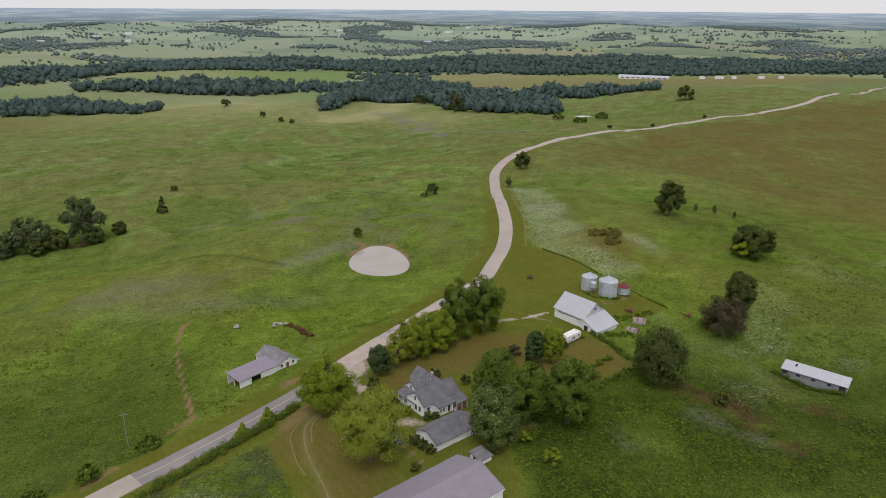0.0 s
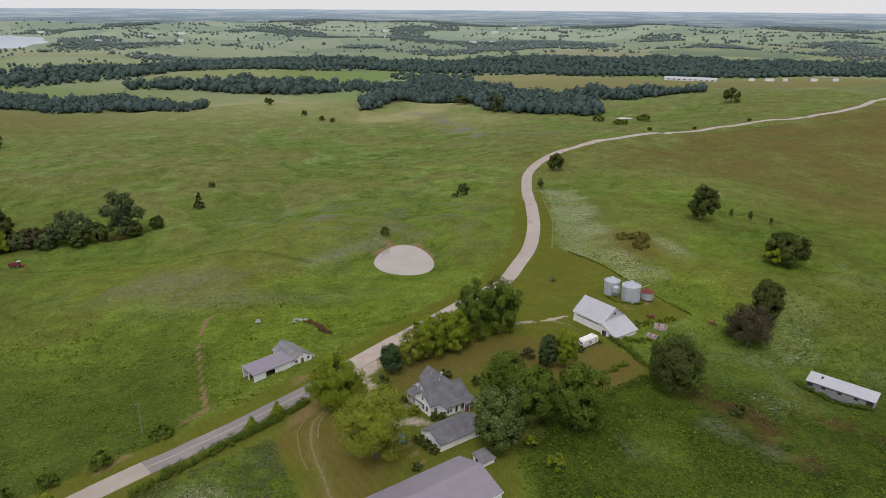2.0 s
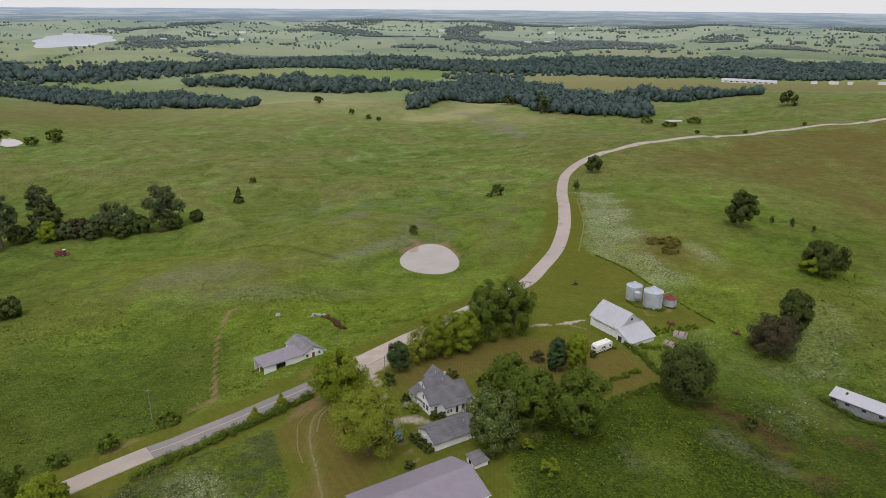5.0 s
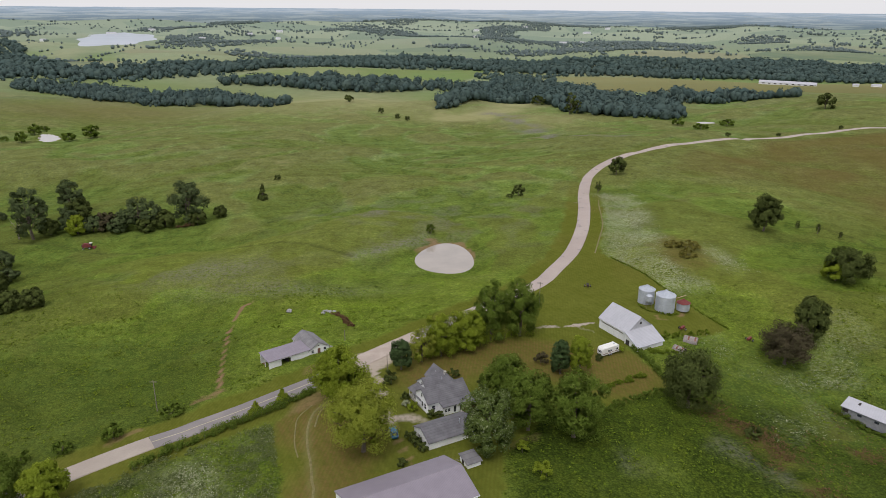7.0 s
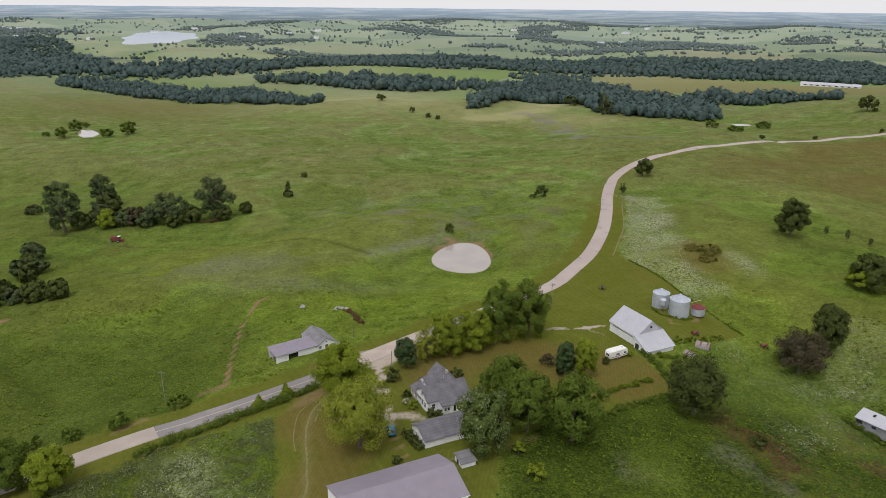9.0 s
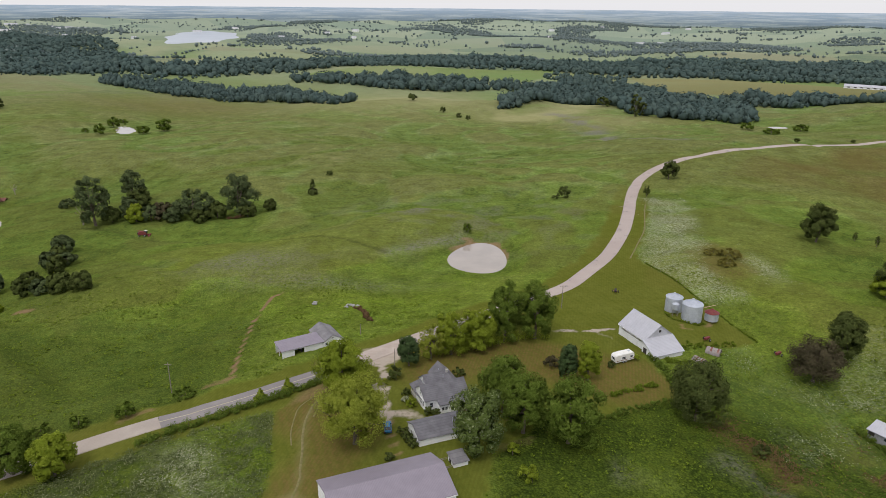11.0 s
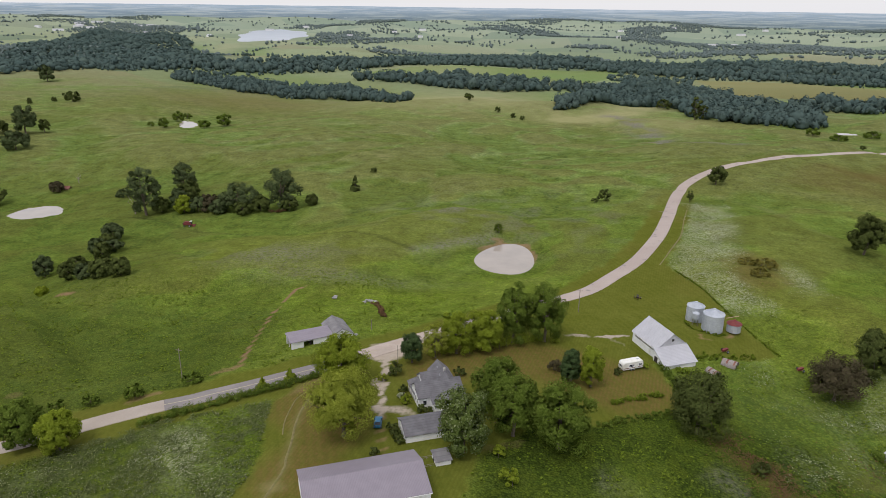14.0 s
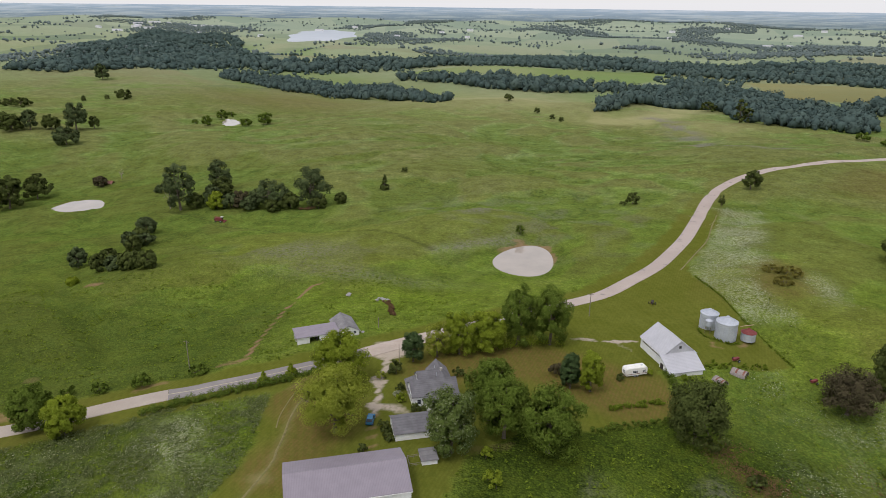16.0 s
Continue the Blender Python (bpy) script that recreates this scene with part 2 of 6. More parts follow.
def gable(parent, a0, a1, s0, s1, z0, ze, zr, axis, wall, roof, over=0.3, ridge=None, thick=0.12, wall_label="", roof_label=""):
    """Walls with gables and a roof of two slopes; the ridge runs along the axis from a0 to a1, s0 to s1 across."""
    sm = (s0 + s1) / 2 if ridge is None else ridge
    w = part("wall", extrude_profile([(s0, z0), (s1, z0), (s1, ze), (sm, zr), (s0, ze)], a0, a1, axis), wall, parent, wall_label)
    k0, k1 = (zr - ze) / (sm - s0), (zr - ze) / (s1 - sm)
    pts = [(s0 - over, ze - over * k0 + 0.02), (sm, zr + 0.02), (s1 + over, ze - over * k1 + 0.02),
           (s1 + over, ze - over * k1 + 0.02 + thick), (sm, zr + 0.02 + thick * 1.1), (s0 - over, ze - over * k0 + 0.02 + thick)]
    r = part("roof", extrude_profile(pts, a0 - over, a1 + over, axis), roof, parent, roof_label)
    cap = extrude_profile([(sm - 0.16, zr + thick * 0.4), (sm, zr + thick + 0.09), (sm + 0.16, zr + thick * 0.4), (sm, zr + 0.05)], a0 - over, a1 + over, axis)
    part("ridge_cap", cap, roof, r)
    return w, r


def window(parent, x, y, z, w, h, face, name="window"):
    """A framed window on a wall that faces x-, x+, y- or y+; x, y, z: middle of the sill on the wall."""
    sx, sy = {"x-": (-1, 0), "x+": (1, 0), "y-": (0, -1), "y+": (0, 1)}[face]

    def slab(u0, u1, z0, z1, d0, d1, bm=None):
        if sx:
            return box(*sorted((x + sx * d0, x + sx * d1)), y + u0, y + u1, z0, z1, 0, bm)
        return box(x + u0, x + u1, *sorted((y + sy * d0, y + sy * d1)), z0, z1, 0, bm)

    b = slab(-w / 2 - 0.09, -w / 2, z, z + h, -0.02, 0.07)
    slab(w / 2, w / 2 + 0.09, z, z + h, -0.02, 0.07, b)
    slab(-w / 2 - 0.09, w / 2 + 0.09, z + h, z + h + 0.1, -0.02, 0.07, b)
    slab(-w / 2 - 0.12, w / 2 + 0.12, z - 0.1, z, -0.02, 0.1, b)
    slab(-w / 2, w / 2, z + h / 2 - 0.025, z + h / 2 + 0.025, -0.02, 0.045, b)
    f = part(name, b, WHITE, parent)
    part("pane", slab(-w / 2, w / 2, z, z + h, -0.02, 0.025), GLASS, f, "dark reflecting glass pane")
    return f


def cylinder(x, y, z0, z1, r0, r1, n=24, bm=None, caps=True):
    bm = bm or bmesh.new()
    lo = [bm.verts.new((x + r0 * math.cos(i * math.tau / n), y + r0 * math.sin(i * math.tau / n), z0)) for i in range(n)]
    hi = [bm.verts.new((x + r1 * math.cos(i * math.tau / n), y + r1 * math.sin(i * math.tau / n), z1)) for i in range(n)]
    for i in range(n):
        bm.faces.new((lo[i], lo[(i + 1) % n], hi[(i + 1) % n], hi[i]))
    if caps:
        bm.faces.new(lo[::-1]), bm.faces.new(hi)
    return bm


def tube(a, b, r0, r1, n=6, bm=None):
    """A tapered round bar from a to b."""
    bm = bm or bmesh.new()
    a, b = Vector(a), Vector(b)
    q = (b - a).to_track_quat("Z", "Y")
    rows = [[bm.verts.new(p + q @ Vector((r * math.cos(i * math.tau / n), r * math.sin(i * math.tau / n), 0))) for i in range(n)] for p, r in ((a, r0), (b, r1))]
    for i in range(n):
        bm.faces.new((rows[0][i], rows[0][(i + 1) % n], rows[1][(i + 1) % n], rows[1][i]))
    bm.faces.new(rows[0][::-1]), bm.faces.new(rows[1])
    return bm


def wheel(parent, x, y, z, r, w, turn_axis='y', name="wheel"):
    bm = bmesh.new()
    bmesh.ops.create_cone(bm, cap_ends=True, segments=18, radius1=r, radius2=r, depth=w)
    bmesh.ops.bevel(bm, geom=[e for e in bm.edges if len(e.link_faces) == 2 and any(len(f.verts) > 4 for f in e.link_faces)], offset=w * 0.2, segments=2, affect='EDGES')
    rot = Matrix.Rotation(radians(90), 4, 'X' if turn_axis == 'y' else 'Y')
    bmesh.ops.transform(bm, matrix=Matrix.Translation((x, y, z)) @ rot, verts=bm.verts)
    t = part(name, bm, TYRE, parent, "black rubber tyre")
    bm = bmesh.new()
    bmesh.ops.create_cone(bm, cap_ends=True, segments=12, radius1=r * 0.55, radius2=r * 0.5, depth=w * 1.06)
    bmesh.ops.transform(bm, matrix=Matrix.Translation((x, y, z)) @ rot, verts=bm.verts)
    part("rim", bm, GALV_ROOF, t, "dull metal wheel rim")
    return t


# ---------------------------------------------------------------- the lie of the land
TERR = [
    -13.5, -0.1, -8.4, 4.1, -18.3, 13.4, 4, -3.9, -0.7, 8.5, -5.8, -14, 22.3, -7.3, -3, -5.3, -2.2, 0.2, 2,
    -26.6, 18, -22.9, 12.7, -6.5, -5.3, 4.6, 2.4, -3.3, -11.8, -0.4, -16.1, 15.5, -15.7, 9.9, 4.9, 2.7, -3, 6,
    7, -2.8, 12.4, 4.5, 6.5, -4, 2.8, 0.7, -11.2, 0.5, -20.8, -6.8, -9.1, 8.9, 9.1, 4, 8.7, -14, 14.9, 14.1,
    12.5, -5.8, 6.4, 9.2, 0.5, -0.5, -14, -2, -12.7, -10.2, 0.6, -0.9, 0, -0.7, -3.1, -1.7, 6, -1.7, -2.2,
    5.6, 4, 6.3, 3.8]
CX, CY, SPREAD = [-480 + 150 * i for i in range(9)], [-150 + 150 * i for i in range(9)], 135.0
BUMPS = [(-42, 192, 34, 5.0), (-28, 122, 26, -4.0), (-104, 120, 24, 3.0), (150, 232, 30, -5.0), (0, 0, 24, 0.8), (95, 35, 22, -2.5), (-95, 72, 26, -2.5), (109, 21, 15, -2.4), (69, 82, 9, 1.35)]
# middle x, y, half widths, water level and slant of each pond and of the lake
PONDS = [(0.6, 151.0, 12.2, 18.5, -11.3, 0), (-302, 237, 14.5, 14.8, -37.0, 0), (-372, 534, 9.5, 20, -31.9, -0.55), (273, 588, 9, 6, -21.3, 0), (-1120, 2420, 135, 410, -26.0, -0.38)]


def smooth(a, b, v):
    t = np.clip((v - a) / (b - a), 0, 1)
    return t * t * (3 - 2 * t)


TABLE = np.random.RandomState(5).rand(256, 256)


def vn(x, y, size, shift=0):
    """Smooth value noise, 0 to 1."""
    x, y = np.asarray(x, float) / size + 13.7 * shift, np.asarray(y, float) / size + 7.1 * shift
    i, j = np.floor(x).astype(int), np.floor(y).astype(int)
    u, v = x - i, y - j
    u, v = u * u * (3 - 2 * u), v * v * (3 - 2 * v)
    g = lambda a, b: TABLE[(i + a) % 256, (j + b) % 256]
    return (g(0, 0) * (1 - u) + g(1, 0) * u) * (1 - v) + (g(0, 1) * (1 - u) + g(1, 1) * u) * v


def to_line(x, y, pts):
    """Distance from a line of points."""
    best = np.full(np.shape(x), 1e9)
    for (ax, ay), (bx, by) in zip(pts, pts[1:]):
        dx, dy = bx - ax, by - ay
        t = np.clip(((x - ax) * dx + (y - ay) * dy) / (dx * dx + dy * dy), 0, 1)
        best = np.minimum(best, np.hypot(x - ax - t * dx, y - ay - t * dy))
    return best


ROAD_COARSE = [(-330, -190), (-93, -11), (-33, 33), (32.4, 105.6), (62.7, 176.8), (78, 249), (103, 310), (158, 364), (268, 434), (491, 524), (760, 760), (1150, 960)]


def height(x, y):
    """The ground's height: broad swells fitted to the farm's ridge and valleys, ponds in their hollows, far hills up to the skyline."""
    x, y = np.asarray(x, float), np.asarray(y, float)
    h = -40 * (1 - np.exp(-(np.hypot(x, y) / 700) ** 2))
    across = [np.exp(-(x - a) ** 2 / (2 * SPREAD * SPREAD)) for a in CX]
    for j, b in enumerate(CY):
        h = h + np.exp(-(y - b) ** 2 / (2 * SPREAD * SPREAD)) * sum(w * v for w, v in zip(TERR[9 * j:9 * j + 9], across))
    for a, b, w, up in BUMPS:
        h = h + up * np.exp(-((x - a) ** 2 + (y - b) ** 2) / (2 * w * w))
    # low swells and rills of the pastures, off the farmyard
    out = smooth(55, 120, np.hypot(x - 10, (y - 30) * 0.9)) * smooth(1000, 800, y)
    h = h + out * (2.2 * (vn(x + 0.5 * y, y - 0.3 * x, 52, 41) - 0.5) + 1.1 * (vn(x, y, 21, 42) - 0.5) - 1.3 * np.exp(-((vn(x + 0.8 * y, y - 0.5 * x, 70, 43) - 0.5) / 0.05) ** 2))
    # broader swells and drainage lines, kept off the road
    away = out * smooth(8, 45, to_line(x, y, ROAD_COARSE)) * smooth(15, 45, np.hypot(x, y - 151))
    h = h + away * (3.4 * (vn(x + 0.9 * y, y - 0.6 * x, 88, 45) - 0.5) + 2.0 * (vn(x - 0.6 * y, 0.7 * y + 0.3 * x, 40, 46) - 0.5) - 1.6 * np.exp(-((vn(x - 0.7 * y, y * 0.8 + 0.4 * x, 120, 47) - 0.5) / 0.03) ** 2))
    for a, b, w in ((-180, 237, 60), (-170, 125, 40), (-301, 236, 40), (-360, 534, 45), (-108, 281, 14), (43, 253, 14), (151, 184, 18), (152, 119, 18), (60, 640, 60)):
        away = away * (1 - np.exp(-((x - a) ** 2 + (y - b) ** 2) / (2 * w * w)))
    h = h + away * (5.5 * (vn(x + 0.9 * y, y - 0.6 * x, 88, 45) - 0.5) + 2.5 * (vn(x + 0.4 * y, y - 0.4 * x, 45, 49) - 0.5))
    d = np.hypot(x, y + 100)
    far = np.clip((d - 900) / 600, 0, 1)
    h = h + far * (11 * np.sin(x / 310 + 1.3 * np.sin(y / 430)) * np.sin(y / 270 + 0.7 + 0.8 * np.sin(x / 390)) + 8 * np.sin(x / 140 + y / 190) * np.sin(y / 120 - x / 260))
    h = h + 108 * np.clip((np.minimum(d, 3700) - 1900) / 2900, 0, 1) ** 1.6
    for cx, cy, rx, ry, level, slant in PONDS:
        u, v = (x - cx - slant * (y - cy)) / rx, (y - cy) / ry
        turn = np.arctan2(v, u)
        q = np.hypot(u, v) * (1 + 0.06 * np.sin(3 * turn + cx) + (rx > 60) * (0.12 * np.sin(2 * turn + 2.2) + 0.09 * np.sin(7 * turn)))
        w = 1 - smooth(1.0, 1.9, q)
        h = h * (1 - w) + (level + 0.15 - 1.0 * (1 - smooth(0.75, 1.12, q))) * w
        h = h + np.exp(-((q - 1.22) / 0.14) ** 2) * np.maximum(0, level + 0.5 - h)
    return h


def inside(x, y, pts):
    """Signed distance to an outline, positive inside."""
    odd = np.zeros(np.shape(x), bool)
    for (ax, ay), (bx, by) in zip(pts, pts[1:] + pts[:1]):
        odd ^= ((ay > y) != (by > y)) & (x < (bx - ax) * (y - ay) / (by - ay + 1e-9) + ax)
    return np.where(odd, 1, -1) * to_line(x, y, pts + pts[:1])


def glide(pts, step):
    """A smooth line through points, sampled at about that step."""
    p = [Vector((*q, 0)) for q in pts]
    p = [2 * p[0] - p[1]] + p + [2 * p[-1] - p[-2]]
    out = []
    for a, b, c2, d in zip(p, p[1:], p[2:], p[3:]):
        n = max(2, int((c2 - b).length / step))
        for i in range(n):
            t = i / n
            q = 0.5 * (2 * b + (c2 - a) * t + (2 * a - 5 * b + 4 * c2 - d) * t * t + (3 * b - a - 3 * c2 + d) * t ** 3)
            out.append((q.x, q.y))
    out.append(pts[-1])
    return out


ROAD_A = [(-330, -190), (-180, -78), (-120, -31), (-93, -11), (-83, -4), (-67, 7)]
ROAD_B = [(-67, 7), (-53, 16), (-42, 25), (-33, 33), (-24, 43), (-16, 52), (0, 70), (16.2, 87.9), (33.0, 105.3), (42.4, 122.3), (53.5, 145.3), (63.6, 176.6),
          (71.9, 212.8), (78.9, 248.8), (88.8, 283.7), (103.6, 309.5), (122.4, 330.6), (158, 364), (200, 396), (268, 434), (326, 457), (420, 489), (491, 524), (615, 632), (760, 760), (900, 847), (1150, 960)]
ROAD_ALL = glide(ROAD_A + ROAD_B[1:], 6)
DRIVE = [(-21, 44), (-20.5, 40), (-19, 34), (-18, 26), (-15.5, 19), (-14, 12), (-12.7, 7)]
APRON = [(-14, 12.5), (-10, 12), (-5, 11)]
LANE = [(26, 65), (30, 66), (36, 66), (45, 69)]
COW = [(-68, 101), (-71, 97), (-70, 77), (-65, 55), (-59, 31)]
WHEELS = [(-29.5, 21), (-32, 16), (-32.2, 9), (-31, 2), (-29.3, -4), (-28, -10), (-27, -15), (-27.5, -32)]
GULLY = [(-119, 49), (-111, 30), (-110, 18), (-116, 8)]
CREEK = [(-220, 215), (-200, 213), (-170, 192), (-135, 184), (-104, 174), (-82, 169), (-60, 162), (-38, 148)]
CREEK_R = [(166, 186), (177, 188), (184, 177), (192, 163), (218, 149), (260, 125)]
BANK = [(-82, 4), (-75.2, 10.6), (-67.4, 18.6), (-62.4, 24), (-57.5, 29.4)]
YARD = [(-41, 12), (-33, 23), (-25, 36), (-14, 48), (2, 66), (18, 85), (34, 103), (45, 122), (58, 146), (64, 146), (66, 132), (75, 108), (80, 90), (88, 70),
        (80, 64), (66, 62), (52, 52), (58, 31), (36, 17), (22, 14), (12, -2), (10, -16), (8, -40), (-34, -50), (-33, -14)]
FLOWERS = [(86, 246), (101, 240), (99, 190), (84, 146), (83, 126), (91, 104), (74, 100), (65, 121), (69, 160), (80, 205)]
WEEDS_W = [(-40.5, 12), (-32, -14), (-33, -50), (-110, -50), (-90, -20), (-60, 2)]


BROWN_HILL = [(125, 300), (172, 276), (218, 250), (226, 190), (255, 150), (420, 160), (800, 500), (660, 590), (409, 470), (223, 374)]
HAYFIELD = [(-398, 1150), (-228, 1180), (40, 1190), (110, 1480), (-228, 1330)]
TANFIELD = [(236, 1000), (440, 900), (640, 900), (1000, 900), (900, 1130), (538, 1230), (420, 1225), (236, 1290)]


def sampled(f, x0, x1, y0, y1, step):
    """A slowly changing field worked out on a coarse net and read between its knots; 0 outside."""
    xs, ys = np.arange(x0, x1 + step, step), np.arange(y0, y1 + step, step)
    F = f(*np.meshgrid(xs, ys))

    def read(x, y):
        u, v = np.clip((x - x0) / step, 0, len(xs) - 1.001), np.clip((y - y0) / step, 0, len(ys) - 1.001)
        i, j = u.astype(int), v.astype(int)
        u, v = u - i, v - j
        got = (F[j, i] * (1 - u) + F[j, i + 1] * u) * (1 - v) + (F[j + 1, i] * (1 - u) + F[j + 1, i + 1] * u) * v
        return np.where((x > x0) & (x < x1) & (y > y0) & (y < y1), got, 0.0)
    return read


def above(e):
    """How far the ground stands over its surroundings at the distance e."""
    return lambda x, y: height(x, y) - 0.25 * (height(x + e, y) + height(x - e, y) + height(x, y + e) + height(x, y - e))


HUMP = sampled(above(18.0), -900, 900, -160, 1300, 8)
CREST = sampled(above(45.0), -900, 900, -160, 1300, 15)
ASPECT = sampled(lambda x, y: (height(x, y + 12) - height(x, y - 12)) / 24, -900, 900, -160, 1300, 8)
SWELL = sampled(above(70.0), -4800, 4800, -600, 4200, 40)


def marks(x, y):
    """What grows or lies where on the ground, relief tones included, each 0 to 1."""
    road = to_line(x, y, ROAD_ALL)
    edge = 2.5 * (vn(x, y, 4) - 0.5) + 1.2 * (vn(x, y, 1.3) - 0.5)
    yard = smooth(-0.6, 0.6, inside(x, y, YARD) + 0.5 * edge)
    verge = 1 - smooth(8.0, 11.0, road + edge)
    verge = verge * (1 - 0.85 * smooth(200, 300, y))
    m = {}
    m["mown"] = np.maximum(yard, verge)
    gravel = (1 - smooth(0.5, 2.3, to_line(x, y, DRIVE) + 1.1 * edge)) * (0.35 + 0.65 * smooth(4, 14, y)) * (0.3 + 0.9 * vn(x, y, 2.2, 17))
    gravel = np.maximum(gravel, 0.62 * (1 - smooth(0.3, 3.2, to_line(x, y, APRON) + 1.2 * edge)) * (0.45 + 0.8 * vn(x, y, 2.0, 18)))
    gravel = np.maximum(gravel, 1 - smooth(3, 9, np.hypot(x + 21, y - 43) + edge))
    gravel = np.maximum(gravel, 0.8 * (1 - smooth(0.35, 1.4, to_line(x, y, LANE) + 0.35 * edge)) * (0.7 + 0.35 * vn(x, y, 3, 19)) * smooth(22, 34, x))
    gravel = np.maximum(gravel, 0.3 * (1 - smooth(0.3, 1.4, to_line(x, y, [(40, 67), (45, 61), (49, 55)]) + 0.6 * edge)))
    gravel = np.maximum(gravel, 0.4 * (1 - smooth(1.5, 4, np.hypot((x - 74) / 1.8, y - 226) + 0.8 * edge)))
    m["gravel"] = gravel
    tr = to_line(x, y, WHEELS)
    m["track"] = 0.35 * (1 - smooth(0.2, 1.4, tr)) + 0.4 * (1 - smooth(1.0, 2.5, np.hypot((x + 27) / 1.5, y + 19) ))
    dirt = 0.85 * (1 - smooth(0.1, 0.9, to_line(x, y, COW) + 0.2 * edge)) * (0.6 + 0.5 * vn(x, y, 5, 20))
    dirt = np.maximum(dirt, 0.5 * (1 - smooth(0.1, 0.5, np.abs(to_line(x, y, [(-13, 9), (-11.8, 4), (-8.6, -4.5)]) - 0.75))))
    dirt = np.maximum(dirt, 0.6 * (1 - smooth(0.4, 1.6, np.abs(np.hypot(x - 70, y - 81) - 7) + edge)) * smooth(0.3, 0.55, vn(x, y, 3, 3)) * smooth(61, 66, x))
    dirt = np.maximum(dirt, 0.6 * (1 - smooth(1, 3.5, np.hypot((x + 162) / 2, y - 89))))
    dirt = np.maximum(dirt, 0.3 * (1 - smooth(1, 3.5, np.hypot((x + 114) / 1.5, y - 11))))
    q = np.hypot((x - 0.6) / 12.2, (y - 151) / 18.5)
    dirt = np.maximum(dirt, 0.55 * (1 - smooth(1.08, 1.2, q + 0.08 * edge)) * smooth(-0.3, 0.5, (x * 0.3 + (y - 151) * 0.8) / 15))
    dirt = np.maximum(dirt, 0.5 * (1 - smooth(1.0, 3.0, np.hypot((x + 5) / 1.6, y - 172) + 0.8 * edge)))
    dirt = np.maximum(dirt, 0.45 * smooth(0.55, 0.75, vn(x, y, 14, 2)) * (1 - smooth(9, 13, road)) * smooth(4, 6, road) * (y < 60))
    dirt = np.maximum(dirt, 0.15 * (1 - smooth(0.5, 2.5, to_line(x, y, GULLY) + edge)))
    dirt = np.maximum(dirt, 0.25 * (1 - smooth(0.5, 1.8, to_line(x, y, [(13, 1.5), (18, 5), (23, 9)]) + edge)))
    dirt = np.maximum(dirt, 0.6 * (1 - smooth(0.2, 1.6, to_line(x, y, BANK) + 1.4 * edge)) * (0.35 + vn(x, y, 4, 50)))
    m["dirt"] = dirt
    brown = yard * smooth(0.45, 1.0, 0.5 * vn(x, y, 14, 4) + 0.95 * np.exp(-(to_line(x, y, [(-6, 34), (0, 42), (22, 46), (42, 38)]) / 12) ** 2) + 0.95 * np.exp(-(to_line(x, y, [(-30, 14), (-22, -2), (-26, -16)]) / 11) ** 2) + 0.4 * np.exp(-(((x - 45) / 12) ** 2 + ((y - 40) / 10) ** 2)))
    hill = smooth(-30, 25, inside(x, y, BROWN_HILL) + 30 * (vn(x, y, 40, 65) - 0.5)) * (0.4 + 0.75 * vn(x, y, 25, 37))
    brown = np.maximum(brown, hill)
    brown = np.maximum(brown, 1.0 * smooth(0.2, 0.5, vn(x, y, 7, 6)) * np.exp(-(to_line(x, y, [(66, 18), (70, 11), (72.5, 3), (74, -8)]) / 4.5) ** 2))
    brown = np.maximum(brown, 0.9 * smooth(0.3, 0.55, vn(x, y, 5, 36)) * np.exp(-(((x - 95) / 6) ** 2 + ((y - 10) / 11) ** 2)))
    brown = np.maximum(brown, 0.95 * (1 - smooth(7, 16, np.hypot(x - 95, (y - 136) * 0.5) + 1.5 * edge)) * (0.6 + 0.5 * vn(x, y, 4, 7)))
    brown = np.maximum(brown, 0.2 * smooth(0.5, 0.8, vn(x, y, 60, 9)) * smooth(250, 350, y))
    wide = SWELL(x, y)
    hills = smooth(1000, 1300, y)
    # crest, hollow and slope grass tones also stand in for relief shading
    hump = HUMP(x, y) + 0.22 * CREST(x, y)
    off = smooth(60, 120, np.hypot(x - 10, y - 30))
    brown = np.maximum(brown, 0.28 * off * smooth(0.02, 0.32, hump + 0.25 * (vn(x, y, 14, 24) - 0.5)))
    brown = np.maximum(brown, 0.15 * off * smooth(0.55, 0.8, vn(x + 0.9 * y, y - 0.6 * x, 60, 45)))
    brown = np.maximum(brown, 0.75 * np.exp(-(((x + 430) / 190) ** 2 + ((y - 800) / 120) ** 2)))
    brown = np.maximum(brown, 0.9 * smooth(-6, 6, inside(x, y, TANFIELD)))
    # slope shading put into the grass tones by the way the ground faces
    face = ASPECT(x, y) + 0.03 * (vn(x, y, 18, 66) - 0.5)
    brown = np.maximum(brown, 0.22 * off * smooth(90, 160, y) * smooth(0.03, 0.18, face))
    m["brown"] = brown
    fl = smooth(-9, 6, inside(x, y, FLOWERS) + 10 * (vn(x, y, 11, 58) - 0.5)) * (0.3 + 0.9 * vn(x, y, 13, 59)) + 0.7 * smooth(-3, 4, inside(x, y, WEEDS_W)) * smooth(0.35, 0.7, 0.55 * vn(x, y, 12, 8) + 0.45 * np.exp(-(((x + 52) / 16) ** 2 + ((y + 12) / 12) ** 2)))
    fl = fl + 0.25 * smooth(0.6, 0.8, vn(x, y, 15, 11)) * smooth(70, 90, x) * (y < 110)
    fl = fl + 0.25 * np.exp(-(((x - 88) / 6) ** 2 + ((y - 19) / 5) ** 2)) * vn(x, y, 3, 40)
